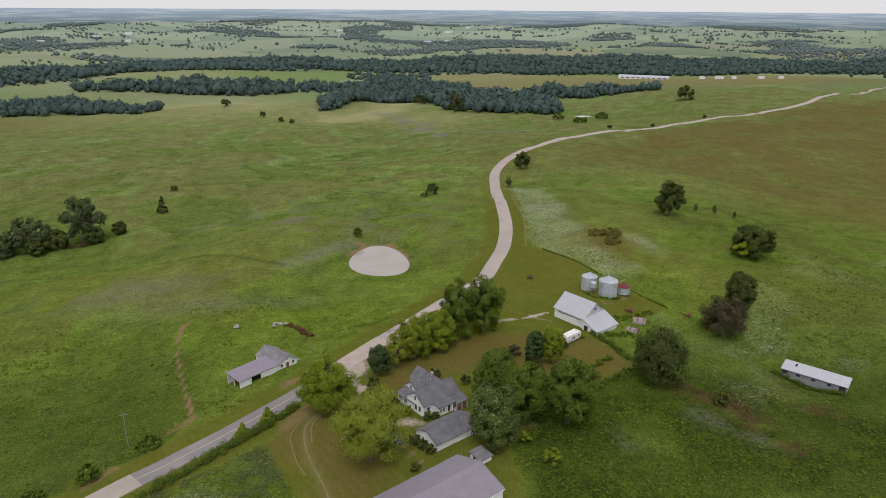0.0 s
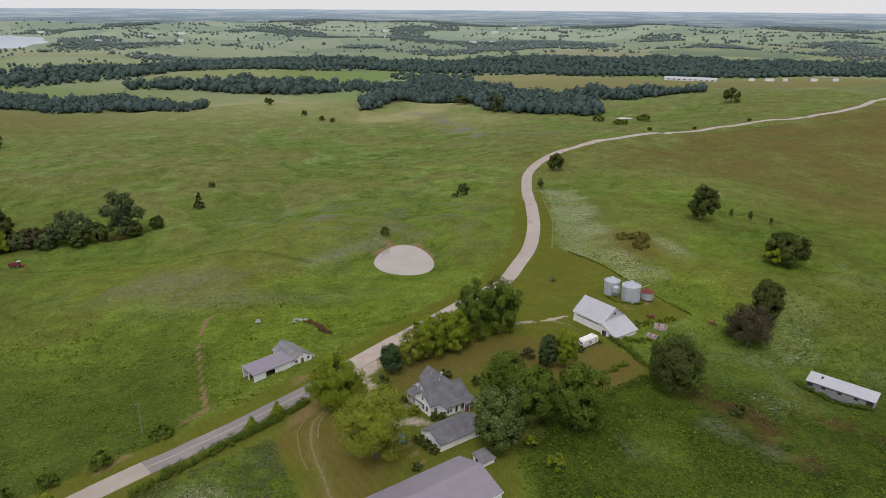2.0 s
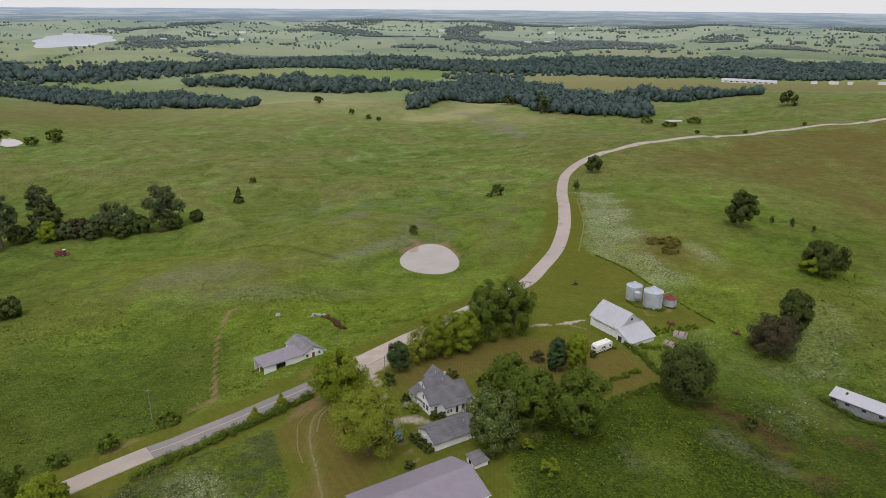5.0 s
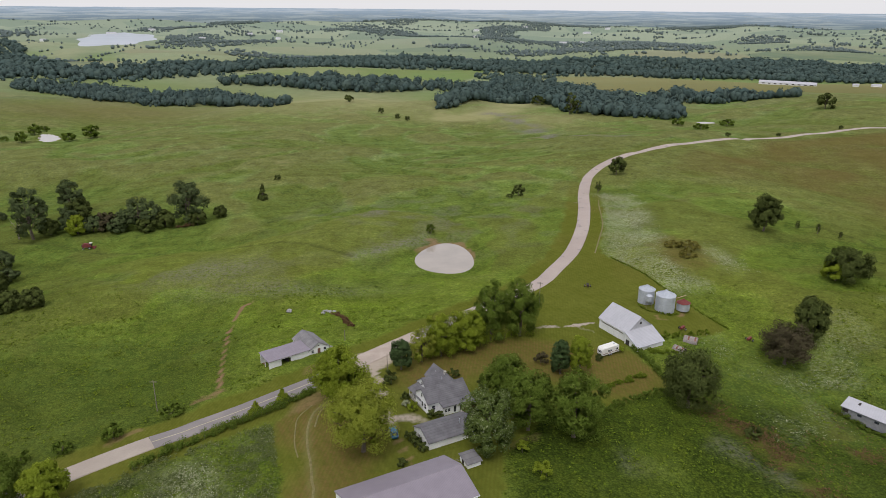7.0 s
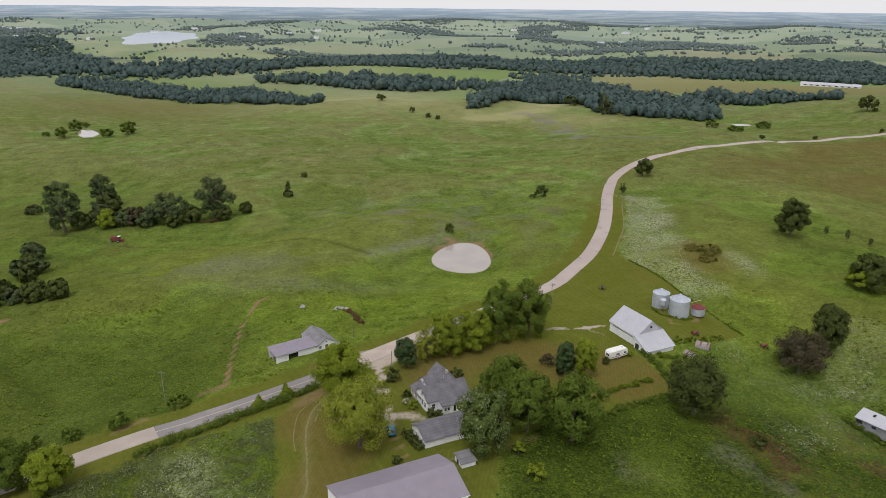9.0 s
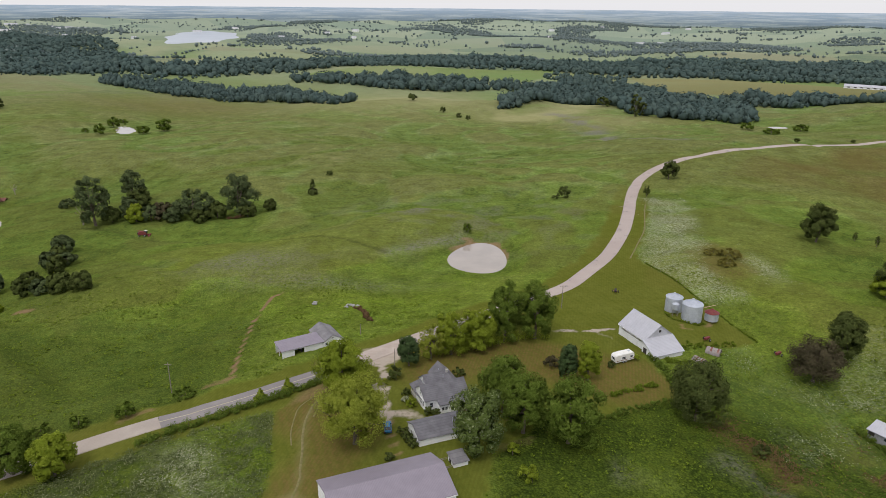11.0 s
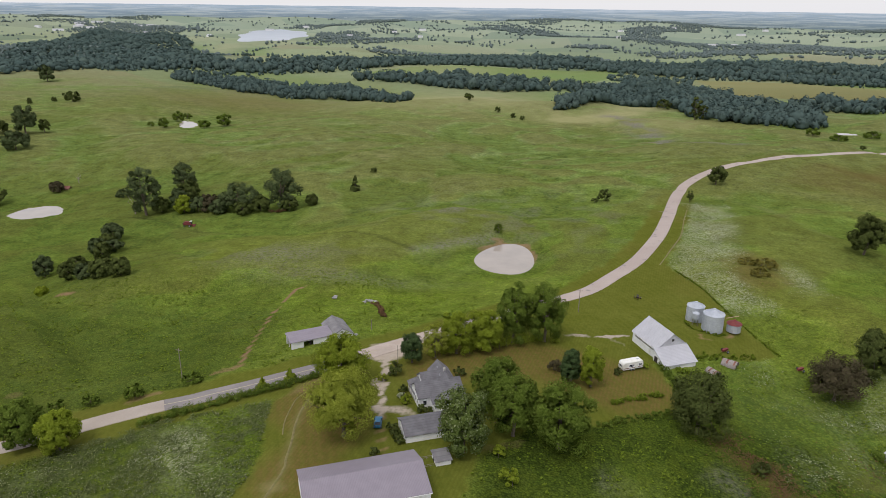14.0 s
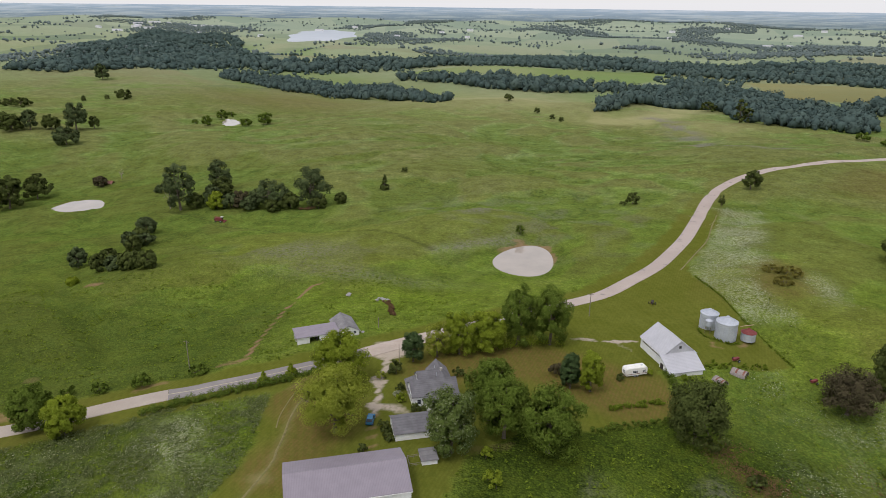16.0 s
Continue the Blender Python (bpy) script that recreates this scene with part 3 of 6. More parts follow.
    fl = fl + 0.8 * np.exp(-(((x - 109) / 5) ** 2 + ((y - 130) / 12) ** 2)) + 0.3 * smooth(0.5, 0.75, vn(x, y, 9, 52)) * np.exp(-(((x - 96) / 14) ** 2 + ((y - 34) / 12) ** 2))
    m["flower"] = np.clip(fl, 0, 1) * (1 - m["mown"])
    pale = 1.1 * np.exp(-(((x + 120) / 150) ** 2 + ((y - 850) / 150) ** 2)) + 0.9 * np.exp(-(((x - 15) / 40) ** 2 + ((y - 670) / 30) ** 2)) + 0.6 * np.exp(-(((x - 120) / 45) ** 2 + ((y - 640) / 60) ** 2))
    pale = pale + 0.9 * np.exp(-(to_line(x, y, [(25, 667), (73, 711), (118, 800)]) / 22) ** 2)
    pale = pale + 0.45 * np.exp(-(to_line(x, y, [(104, 262), (122, 249), (139, 196)]) / 2.5) ** 2) * vn(x, y, 6, 38)
    pale = pale + 0.6 * np.exp(-(((x + 116) / 9) ** 2 + ((y - 365) / 18) ** 2)) * smooth(0.35, 0.7, vn(x, y, 5, 54))
    pale = pale + 0.55 * hills * smooth(0.5, 2.5, wide + 1.5 * (vn(x, y, 120, 48) - 0.5))
    m["pale"] = np.clip(pale * (0.6 + 0.7 * vn(x, y, 12, 13)), 0, 1)
    lush = np.exp(-(((x + 28) / 26) ** 2 + ((y - 112) / 28) ** 2)) + 0.6 * np.exp(-(((x + 20) / 70) ** 2 + ((y - 190) / 60) ** 2)) * vn(x, y, 20, 61) + 0.8 * np.exp(-(((x + 100) / 40) ** 2 + ((y - 60) / 40) ** 2)) + 0.5 * np.exp(-(((x - 95) / 30) ** 2 + ((y - 75) / 40) ** 2))
    lush = lush + 0.9 * off * smooth(0.02, 0.32, -hump) + 0.7 * off * smooth(0.0, 0.12, -face)
    band = vn(x + 0.9 * y, y - 0.6 * x, 60, 45)
    lush = lush + 0.7 * off * smooth(0.5, 0.25, band) * smooth(900, 600, y)
    lush = lush + smooth(-6, 6, inside(x, y, HAYFIELD)) + 0.8 * hills * smooth(0.3, 2.2, -wide)
    deep = 0.9 * smooth(-90, -170, x + 0.25 * (y - 150) + 60 * (vn(x, y, 60, 55) - 0.5)) * smooth(420, 260, y) * smooth(30, 90, y)
    deep = np.maximum(deep, 1.1 * smooth(-50, -75, x) * smooth(110, 60, y))
    deep = np.maximum(deep, 0.8 * smooth(100, 130, x - 0.1 * y) * smooth(240, 170, y) * (0.4 + vn(x, y, 30, 60)))
    deep = np.maximum(deep, 0.95 * smooth(60, 75, x) * smooth(80, 45, y))
    deep = np.maximum(deep, 0.7 * off * smooth(0.05, 0.55, -hump) * smooth(1000, 300, y))
    deep = np.maximum(deep, 0.4 * off * smooth(0.55, 0.78, vn(x + 0.4 * y, 0.8 * y - 0.4 * x, 95, 56)) * smooth(500, 200, y))
    for cx, cy, rx, ry, level, slant in PONDS[1:3]:
        deep = np.maximum(deep, 1.2 * np.exp(-((np.hypot((x - cx - slant * (y - cy)) / rx, (y - cy) / ry) - 1.3) / 0.16) ** 2))
    m["deep"] = np.clip(deep * (0.7 + 0.5 * vn(x, y, 9, 57)), 0, 1) * (1 - m["mown"]) * (1 - 0.9 * np.clip(hill, 0, 1))
    m["lush"] = np.clip(lush, 0, 1) * (1 - m["mown"])
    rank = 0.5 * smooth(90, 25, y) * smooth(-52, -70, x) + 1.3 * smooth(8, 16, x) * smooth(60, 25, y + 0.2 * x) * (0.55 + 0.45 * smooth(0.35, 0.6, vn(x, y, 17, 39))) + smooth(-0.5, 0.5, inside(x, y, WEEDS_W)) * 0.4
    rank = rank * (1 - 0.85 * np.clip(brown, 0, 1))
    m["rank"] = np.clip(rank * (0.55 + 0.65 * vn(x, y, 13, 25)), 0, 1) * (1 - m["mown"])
    grey = 1.2 * np.exp(-((to_line(x, y, [(62, 690), (81, 654), (95, 560), (104, 488), (142, 440)]) / 13) ** 2)) * smooth(0.25, 0.6, vn(x, y, 14, 14))
    grey = grey + 0.4 * np.exp(-(((x + 58) / 34) ** 2 + ((y - 112) / 7) ** 2)) + 0.6 * np.exp(-((to_line(x, y, [(-38, 148), (-25, 160), (-8, 172)]) / 4) ** 2))
    grey = grey + 0.35 * smooth(0.5, 0.75, vn(x, y, 8, 16)) * (np.exp(-(to_line(x, y, [(61, 6), (68, -1), (72, -8)]) / 4) ** 2) + np.exp(-(((x - 31) / 9) ** 2 + ((y + 3) / 5) ** 2)) + np.exp(-((x - 5) ** 2 + (y - 215) ** 2) / 4000) + 0.4 * smooth(-4, 3, inside(x, y, WEEDS_W)))
    grey = grey + 0.55 * smooth(0.45, 0.7, vn(x, y, 11, 53)) * (np.exp(-(((x + 42) / 36) ** 2 + ((y - 228) / 34) ** 2)) + np.exp(-(((x + 95) / 32) ** 2 + ((y - 135) / 16) ** 2)))
    m["grey"] = np.clip(grey, 0, 1) * (1 - m["mown"])
    m["furrow"] = np.clip((1 - smooth(0.3, 1.8, to_line(x, y, CREEK) + 0.4 * edge)) + (1 - smooth(0.6, 2.8, to_line(x, y, CREEK_R) + 0.4 * edge)), 0, 1)
    m["bare"] = (1 - smooth(0, 3, road - 4)) if np.ndim(x) else 0
    return m


def lines(stops):
    """Grid lines whose step changes from stop to stop: (from, to, first step, last step)."""
    out = []
    for a, b, s0, s1 in stops:
        p = a
        while p < b - 1e-6:
            out.append(p)
            p += s0 + (s1 - s0) * (p - a) / (b - a)
    out.append(stops[-1][1])
    return np.array(out)


def grid_mesh(name, X, Y, Z):
    ny, nx = X.shape
    me = bpy.data.meshes.new(name)
    me.vertices.add(nx * ny)
    me.vertices.foreach_set("co", np.stack([X, Y, Z], -1).astype(np.float32).ravel())
    i = np.arange(nx * ny).reshape(ny, nx)
    f = np.stack([i[:-1, :-1], i[:-1, 1:], i[1:, 1:], i[1:, :-1]], -1).reshape(-1, 4)
    me.loops.add(f.size)
    me.loops.foreach_set("vertex_index", f.ravel().astype(np.int32))
    me.polygons.add(len(f))
    me.polygons.foreach_set("loop_start", np.arange(0, f.size, 4, dtype=np.int32))
    me.update(calc_edges=True)
    me.polygons.foreach_set("use_smooth", np.ones(len(f), bool))
    return me


def ground():
    xs = lines([(-4900, -900, 90, 25), (-900, -300, 25, 5), (-300, -130, 5, 1.5), (-130, -62, 1.8, 1.25), (-62, 62, 1.25, 1.25), (62, 130, 1.25, 1.8), (130, 300, 1.5, 5), (300, 900, 5, 22), (900, 4900, 22, 90)])
    ys = lines([(-4900, -600, 200, 60), (-600, -70, 60, 1.6), (-70, -45, 1.8, 1.2), (-45, 75, 1.2, 1.2), (75, 230, 1.2, 1.9), (230, 700, 1.5, 5), (700, 1500, 5, 14), (1500, 4900, 14, 60)])
    X, Y = np.meshgrid(xs, ys)
    Z = height(X, Y)
    m = marks(X, Y)
    rough = (1 - m["mown"]) * (1 - m["gravel"]) * (1 - m["dirt"]) * (1 - m["bare"]) * smooth(900, 500, np.hypot(X, Y))
    wet = np.ones_like(X)
    for cx, cy, rx, ry, level, slant in PONDS:
        wet *= smooth(1.1, 1.5, np.hypot((X - cx - slant * (Y - cy)) / rx, (Y - cy) / ry))
    Z = Z + rough * wet * (0.45 * (vn(X, Y, 3.1) - 0.5) + 0.40 * (vn(X, Y, 1.6, 2) - 0.5) + 0.6 * (vn(X, Y, 9, 3) - 0.5))
    Z = Z - 0.5 * m["furrow"]
    me = grid_mesh("ground", X, Y, Z)
    for key in ("mown", "track", "gravel", "dirt", "brown", "flower", "pale", "lush", "deep", "rank", "grey", "furrow"):
        a = me.attributes.new(key, 'FLOAT', 'POINT')
        a.data.foreach_set("value", np.clip(m[key], 0, 1).astype(np.float32).ravel())
    g = Mat("pasture", 1.0, 0.0, 0.0)
    py0 = g.node("ShaderNodeSeparateXYZ", Vector=g.co).outputs[1]
    big, mid, fine, tiny = g.noise(55, 3), g.noise(7, 4, 0.6), g.noise(1.3, 4, 0.7), g.noise(0.35, 2, 0.6)
    col = g.mix(g.ramp(mid, 0.35, 0.65), (0.122, 0.188, 0.018), (0.154, 0.222, 0.028))
    col = g.mix(g.ramp(big, 0.45, 0.65, 0, 0.5), col, (0.175, 0.200, 0.045))
    col = g.mix(g.mul(g.attr("lush"), 0.75), col, (0.158, 0.228, 0.018))
    streak = g.noise(1.0, 4, 0.65, (0.11, 0.35, 1.0))
    col = g.mix(g.ramp(streak, 0.5, 0.72, 0, 0.4), col, (0.165, 0.175, 0.055))
    col = g.mix(g.ramp(streak, 0.28, 0.48, 0.4, 0), col, (0.07, 0.11, 0.022))
    col = g.mix(g.mul(g.attr("brown"), 0.85), col, g.mix(mid, (0.128, 0.104, 0.030), (0.17, 0.135, 0.042)))
    # the grazed hills beyond the creek are paler; distance haze is mixed into their colour
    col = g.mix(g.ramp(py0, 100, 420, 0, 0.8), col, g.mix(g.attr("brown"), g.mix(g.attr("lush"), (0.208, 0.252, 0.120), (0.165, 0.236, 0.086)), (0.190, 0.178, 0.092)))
    band = g.noise(1.0, 5, 0.7, (0.035, 0.3, 1.0))
    far_grass = g.ramp(py0, 130, 320)
    col = g.mix(g.mul(far_grass, g.ramp(band, 0.52, 0.75, 0, 0.55)), col, (0.185, 0.212, 0.085))
    col = g.mix(g.mul(far_grass, g.ramp(band, 0.25, 0.47, 0.5, 0)), col, (0.082, 0.118, 0.038))
    col = g.mix(g.mul(far_grass, g.ramp(fine, 0.3, 0.52, 0.75, 0)), col, (0.070, 0.105, 0.028))
    col = g.mix(g.mul(far_grass, g.ramp(fine, 0.54, 0.72, 0, 0.55)), col, (0.205, 0.24, 0.09))
    grain = g.noise(3.2, 5, 0.75)
    col = g.mix(g.mul(far_grass, g.ramp(grain, 0.3, 0.5, 0.55, 0)), col, (0.078, 0.112, 0.040))
    col = g.mix(g.mul(far_grass, g.ramp(grain, 0.52, 0.7, 0, 0.5)), col, (0.195, 0.228, 0.095))
    col = g.mix(g.mul(far_grass, g.mul(g.attr("brown"), 0.92)), col, g.mix(fine, (0.082, 0.070, 0.030), (0.150, 0.122, 0.055)))
    col = g.mix(g.mul(g.attr("deep"), 0.88), col, g.mix(g.ramp(fine, 0.35, 0.65), (0.054, 0.090, 0.019), (0.084, 0.128, 0.026)))
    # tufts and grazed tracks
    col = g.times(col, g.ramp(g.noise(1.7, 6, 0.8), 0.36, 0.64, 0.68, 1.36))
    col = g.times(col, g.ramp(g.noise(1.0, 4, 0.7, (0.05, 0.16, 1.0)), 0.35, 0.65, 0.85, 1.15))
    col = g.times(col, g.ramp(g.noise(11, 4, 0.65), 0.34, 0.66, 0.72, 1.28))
    # leafy growth: clumps of their own tone, with shade painted dark in the gaps
    py = g.node("ShaderNodeSeparateXYZ", Vector=g.co).outputs[1]
    near = g.ramp(py, 60, 300, 1.0, 0.3)
    leaf_v = g.node("ShaderNodeTexVoronoi", Vector=g.co, Scale=2.0, Randomness=1.0)
    tone = g.node("ShaderNodeSeparateColor", Color=leaf_v.outputs["Color"]).outputs[0]
    gap = leaf_v.outputs["Distance"]
    clump = g.node("ShaderNodeTexVoronoi", Vector=g.co, Scale=0.36, Randomness=1.0)
    tone2 = g.node("ShaderNodeSeparateColor", Color=clump.outputs["Color"]).outputs[1]
    col = g.mix(g.ramp(tone2, 0.0, 1.0, 0.0, 0.30), col, (0.195, 0.22, 0.04))
    col = g.mix(g.mul(near, g.ramp(tone, 0.0, 0.5, 0.4, 0.0)), col, (0.065, 0.100, 0.018))
    col = g.mix(g.mul(near, g.ramp(tone, 0.72, 1.0, 0.0, 0.5)), col, (0.21, 0.245, 0.045))
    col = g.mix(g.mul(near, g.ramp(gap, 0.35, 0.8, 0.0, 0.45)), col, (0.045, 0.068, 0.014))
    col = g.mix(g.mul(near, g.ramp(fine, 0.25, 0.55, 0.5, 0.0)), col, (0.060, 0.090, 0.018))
    col = g.mix(g.mul(near, g.ramp(tiny, 0.55, 0.8, 0, 0.3)), col, (0.19, 0.21, 0.045))
    col = g.mix(g.mul(g.attr("brown"), 0.6), col, g.mix(fine, (0.100, 0.080, 0.024), (0.168, 0.136, 0.046)))
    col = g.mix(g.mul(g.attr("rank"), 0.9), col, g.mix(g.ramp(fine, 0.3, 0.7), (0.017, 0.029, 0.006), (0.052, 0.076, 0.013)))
    col = g.mix(g.mul(g.attr("pale"), 0.85), col, g.mix(mid, (0.24, 0.235, 0.10), (0.37, 0.35, 0.18)))
    col = g.mix(g.mul(g.attr("rank"), g.ramp(tone, 0.55, 1.0, 0.0, 0.75)), col, (0.098, 0.140, 0.016))
    col = g.mix(g.mul(g.attr("rank"), g.ramp(tone2, 0.6, 1.0, 0.0, 0.5)), col, (0.10, 0.13, 0.016))
    # near-black between the rank clumps, again shade in the colour
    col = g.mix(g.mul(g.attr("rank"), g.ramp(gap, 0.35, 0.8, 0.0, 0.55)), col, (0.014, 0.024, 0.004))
    # far fields: meadow, hay, beans and stubble, their tones paled for distance haze
    vor = g.node("ShaderNodeTexVoronoi", Vector=g.node("ShaderNodeMapping", Vector=g.co, Scale=(0.0030, 0.0042, 0.0)).outputs[0], Scale=1.0).outputs["Color"]
    sep = g.node("ShaderNodeSeparateColor", Color=vor).outputs
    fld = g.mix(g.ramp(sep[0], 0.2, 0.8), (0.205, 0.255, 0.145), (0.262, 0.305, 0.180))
    fld = g.mix(g.ramp(sep[1], 0.80, 0.86), fld, (0.25, 0.24, 0.15))
    fld = g.mix(g.ramp(sep[2], 0.78, 0.84), fld, (0.12, 0.17, 0.115))
    fld = g.mix(g.ramp(g.noise(90, 4, 0.6), 0.5, 0.7, 0, 0.6), fld, (0.215, 0.235, 0.14))
    fld = g.mix(g.ramp(g.noise(16, 4, 0.6), 0.4, 0.7, 0, 0.35), fld, (0.140, 0.185, 0.098))
    fld = g.mix(g.mul(g.attr("lush"), 0.8), fld, (0.15, 0.225, 0.065))
    fld = g.mix(g.mul(g.attr("brown"), 0.85), fld, (0.235, 0.215, 0.095))
    fld = g.mix(g.ramp(g.noise(1.0, 3, 0.6, (0.02, 0.09, 1.0)), 0.45, 0.65, 0, 0.35), fld, (0.215, 0.235, 0.13))
    fld = g.mix(g.mul(g.attr("pale"), 0.8), fld, (0.33, 0.325, 0.20))
    # haze put into the colour: fields turn paler and bluer farther off
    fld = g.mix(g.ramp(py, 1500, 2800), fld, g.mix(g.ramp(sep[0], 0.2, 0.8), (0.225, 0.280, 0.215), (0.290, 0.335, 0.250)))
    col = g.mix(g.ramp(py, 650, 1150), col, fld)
    col = g.mix(g.mul(g.attr("grey"), g.ramp(fine, 0.35, 0.6)), col, (0.195, 0.175, 0.165))
    col = g.mix(g.mul(g.attr("flower"), g.ramp(g.noise(0.9, 5, 0.8), 0.45, 0.6, 0, 0.9)), col, (0.40, 0.42, 0.28))
    lawn = g.mix(g.ramp(mid, 0.35, 0.65), (0.096, 0.108, 0.016), (0.124, 0.134, 0.025))
    lawn = g.mix(g.mul(g.attr("brown"), 0.8), lawn, g.mix(mid, (0.128, 0.080, 0.030), (0.168, 0.110, 0.045)))
    lawn = g.mix(g.ramp(fine, 0.35, 0.6, 0.6, 0.0), lawn, (0.072, 0.088, 0.014))
    lawn = g.mix(g.ramp(tiny, 0.55, 0.8, 0, 0.3), lawn, (0.16, 0.155, 0.04))
    wv = g.t.nodes.new("ShaderNodeTexWave")
    wv.inputs["Scale"].default_value, wv.inputs["Distortion"].default_value, wv.inputs["Detail"].default_value = 0.16, 5.0, 2.0
    g.t.links.new(g.node("ShaderNodeMapping", Vector=g.co, Rotation=(0, 0, radians(-24))).outputs[0], wv.inputs["Vector"])
    lawn = g.mix(g.ramp(wv.outputs["Fac"], 0.4, 0.8, 0, 0.22), lawn, (0.13, 0.14, 0.026))
    wv2 = g.t.nodes.new("ShaderNodeTexWave")
    wv2.inputs["Scale"].default_value, wv2.inputs["Distortion"].default_value, wv2.inputs["Detail"].default_value = 0.36, 2.0, 3.0
    g.t.links.new(g.node("ShaderNodeMapping", Vector=g.co, Rotation=(0, 0, radians(8))).outputs[0], wv2.inputs["Vector"])
    lawn = g.mix(g.mul(g.ramp(wv2.outputs["Fac"], 0.35, 0.75, 0, 0.4), g.ramp(big, 0.35, 0.6, 0.3, 1.0)), lawn, (0.088, 0.096, 0.014))
    col = g.mix(g.attr("mown"), col, lawn)
    col = g.mix(g.mul(g.attr("track"), 0.7), col, (0.25, 0.225, 0.11))
    col = g.mix(g.mul(g.attr("furrow"), 0.55), col, (0.05, 0.06, 0.02))
    col = g.mix(g.ramp(g.mul(g.attr("dirt"), g.ramp(fine, 0.1, 0.5, 0.6, 1.2)), 0.2, 0.75), col, g.mix(fine, (0.19, 0.115, 0.06), (0.28, 0.19, 0.115)))
    col = g.mix(g.ramp(g.mul(g.attr("gravel"), g.ramp(fine, 0.15, 0.55, 0.5, 1.2)), 0.25, 0.7), col, g.mix(fine, (0.31, 0.26, 0.21), (0.43, 0.37, 0.31)))
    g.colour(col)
    hgt = g.node("ShaderNodeMath", **{})
    hgt.operation = 'SUBTRACT'
    g.put(fine, hgt.inputs[0]), g.put(gap, hgt.inputs[1])
    g.bump(g.mul(hgt.outputs[0], g.ramp(g.attr("mown"), 0, 1, 1.0, 0.15)), 0.9, 0.4)
    me.materials.append(g.m)
    return tagged(new("ground", me), "rolling green pasture with mown farmyard and worn earth patches", "ground", kind="structure")


def strip(name, pts, width, lift, material, label, category, deck=0.35, ends=True):
    """A road slab draped on the ground, with a low crown and sloped shoulders."""
    bm = bmesh.new()
    P = np.array(pts, float)
    D = np.empty_like(P)
    D[1:-1], D[0], D[-1] = P[2:] - P[:-2], P[1] - P[0], P[-1] - P[-2]
    N = np.stack([-D[:, 1], D[:, 0]], 1) / np.linalg.norm(D, axis=1, keepdims=True)
    S = np.array([-0.54, -0.5, -0.25, 0, 0.25, 0.5, 0.54]) * width
    X, Y = P[:, :1] + N[:, :1] * S, P[:, 1:] + N[:, 1:] * S
    Z = height(X, Y) + lift + np.array([-deck, 0, 0.04, 0.06, 0.04, 0, -deck])
    rows = [[bm.verts.new(c) for c in zip(*r)] for r in zip(X, Y, Z)]
    for a, b in zip(rows, rows[1:]):
        for k in range(len(a) - 1):
            bm.faces.new((a[k], a[k + 1], b[k + 1], b[k]))
    me = bpy.data.meshes.new(name)
    bm.to_mesh(me)
    bm.free()
    me.materials.append(material)
    return tagged(new(name, me), label, category, kind="structure")


def water_sheet(name, k, material, label, n=72):
    cx, cy, rx, ry, level, slant = PONDS[k]
    bm = bmesh.new()
    ring = []
    for i in range(n):
        a = i * math.tau / n
        q = 1.12 / (1 + 0.06 * math.sin(3 * a + cx) + (rx > 60) * (0.12 * math.sin(2 * a + 2.2) + 0.09 * math.sin(7 * a)))
        ring.append(bm.verts.new((cx + rx * q * math.cos(a) + slant * ry * q * math.sin(a), cy + ry * q * math.sin(a), level)))
    bm.faces.new(ring)
    me = bpy.data.meshes.new(name)
    bm.to_mesh(me)
    bm.free()
    me.materials.append(material)
    return tagged(new(name, me), label, "water", kind="structure")


def quads_mesh(name, Q, material, smooth_shade=False):
    """A mesh of loose quads from an array of n x 4 x 3."""
    me = bpy.data.meshes.new(name)
    n = len(Q)
    me.vertices.add(4 * n)
    me.vertices.foreach_set("co", Q.astype(np.float32).ravel())
    me.loops.add(4 * n)
    me.loops.foreach_set("vertex_index", np.arange(4 * n, dtype=np.int32))
    me.polygons.add(n)
    me.polygons.foreach_set("loop_start", np.arange(0, 4 * n, 4, dtype=np.int32))
    me.update(calc_edges=True)
    me.materials.append(material)
    return me


def leaf_quads(P, N, size, rng):
    """Leaf-shaped quads at the points P that face N, of the given sizes."""
    N = N / (np.linalg.norm(N, axis=1, keepdims=True) + 1e-9)
    a = np.cross(N, rng.normal(size=N.shape))
    a /= np.linalg.norm(a, axis=1, keepdims=True) + 1e-9
    b = np.cross(N, a)
    s = size[:, None]
    sag = 0.25 * s * N
    return np.stack([P - a * s * 0.62 - sag, P - b * s * 0.38, P + a * s * 0.62 - sag, P + b * s * 0.38], 1)


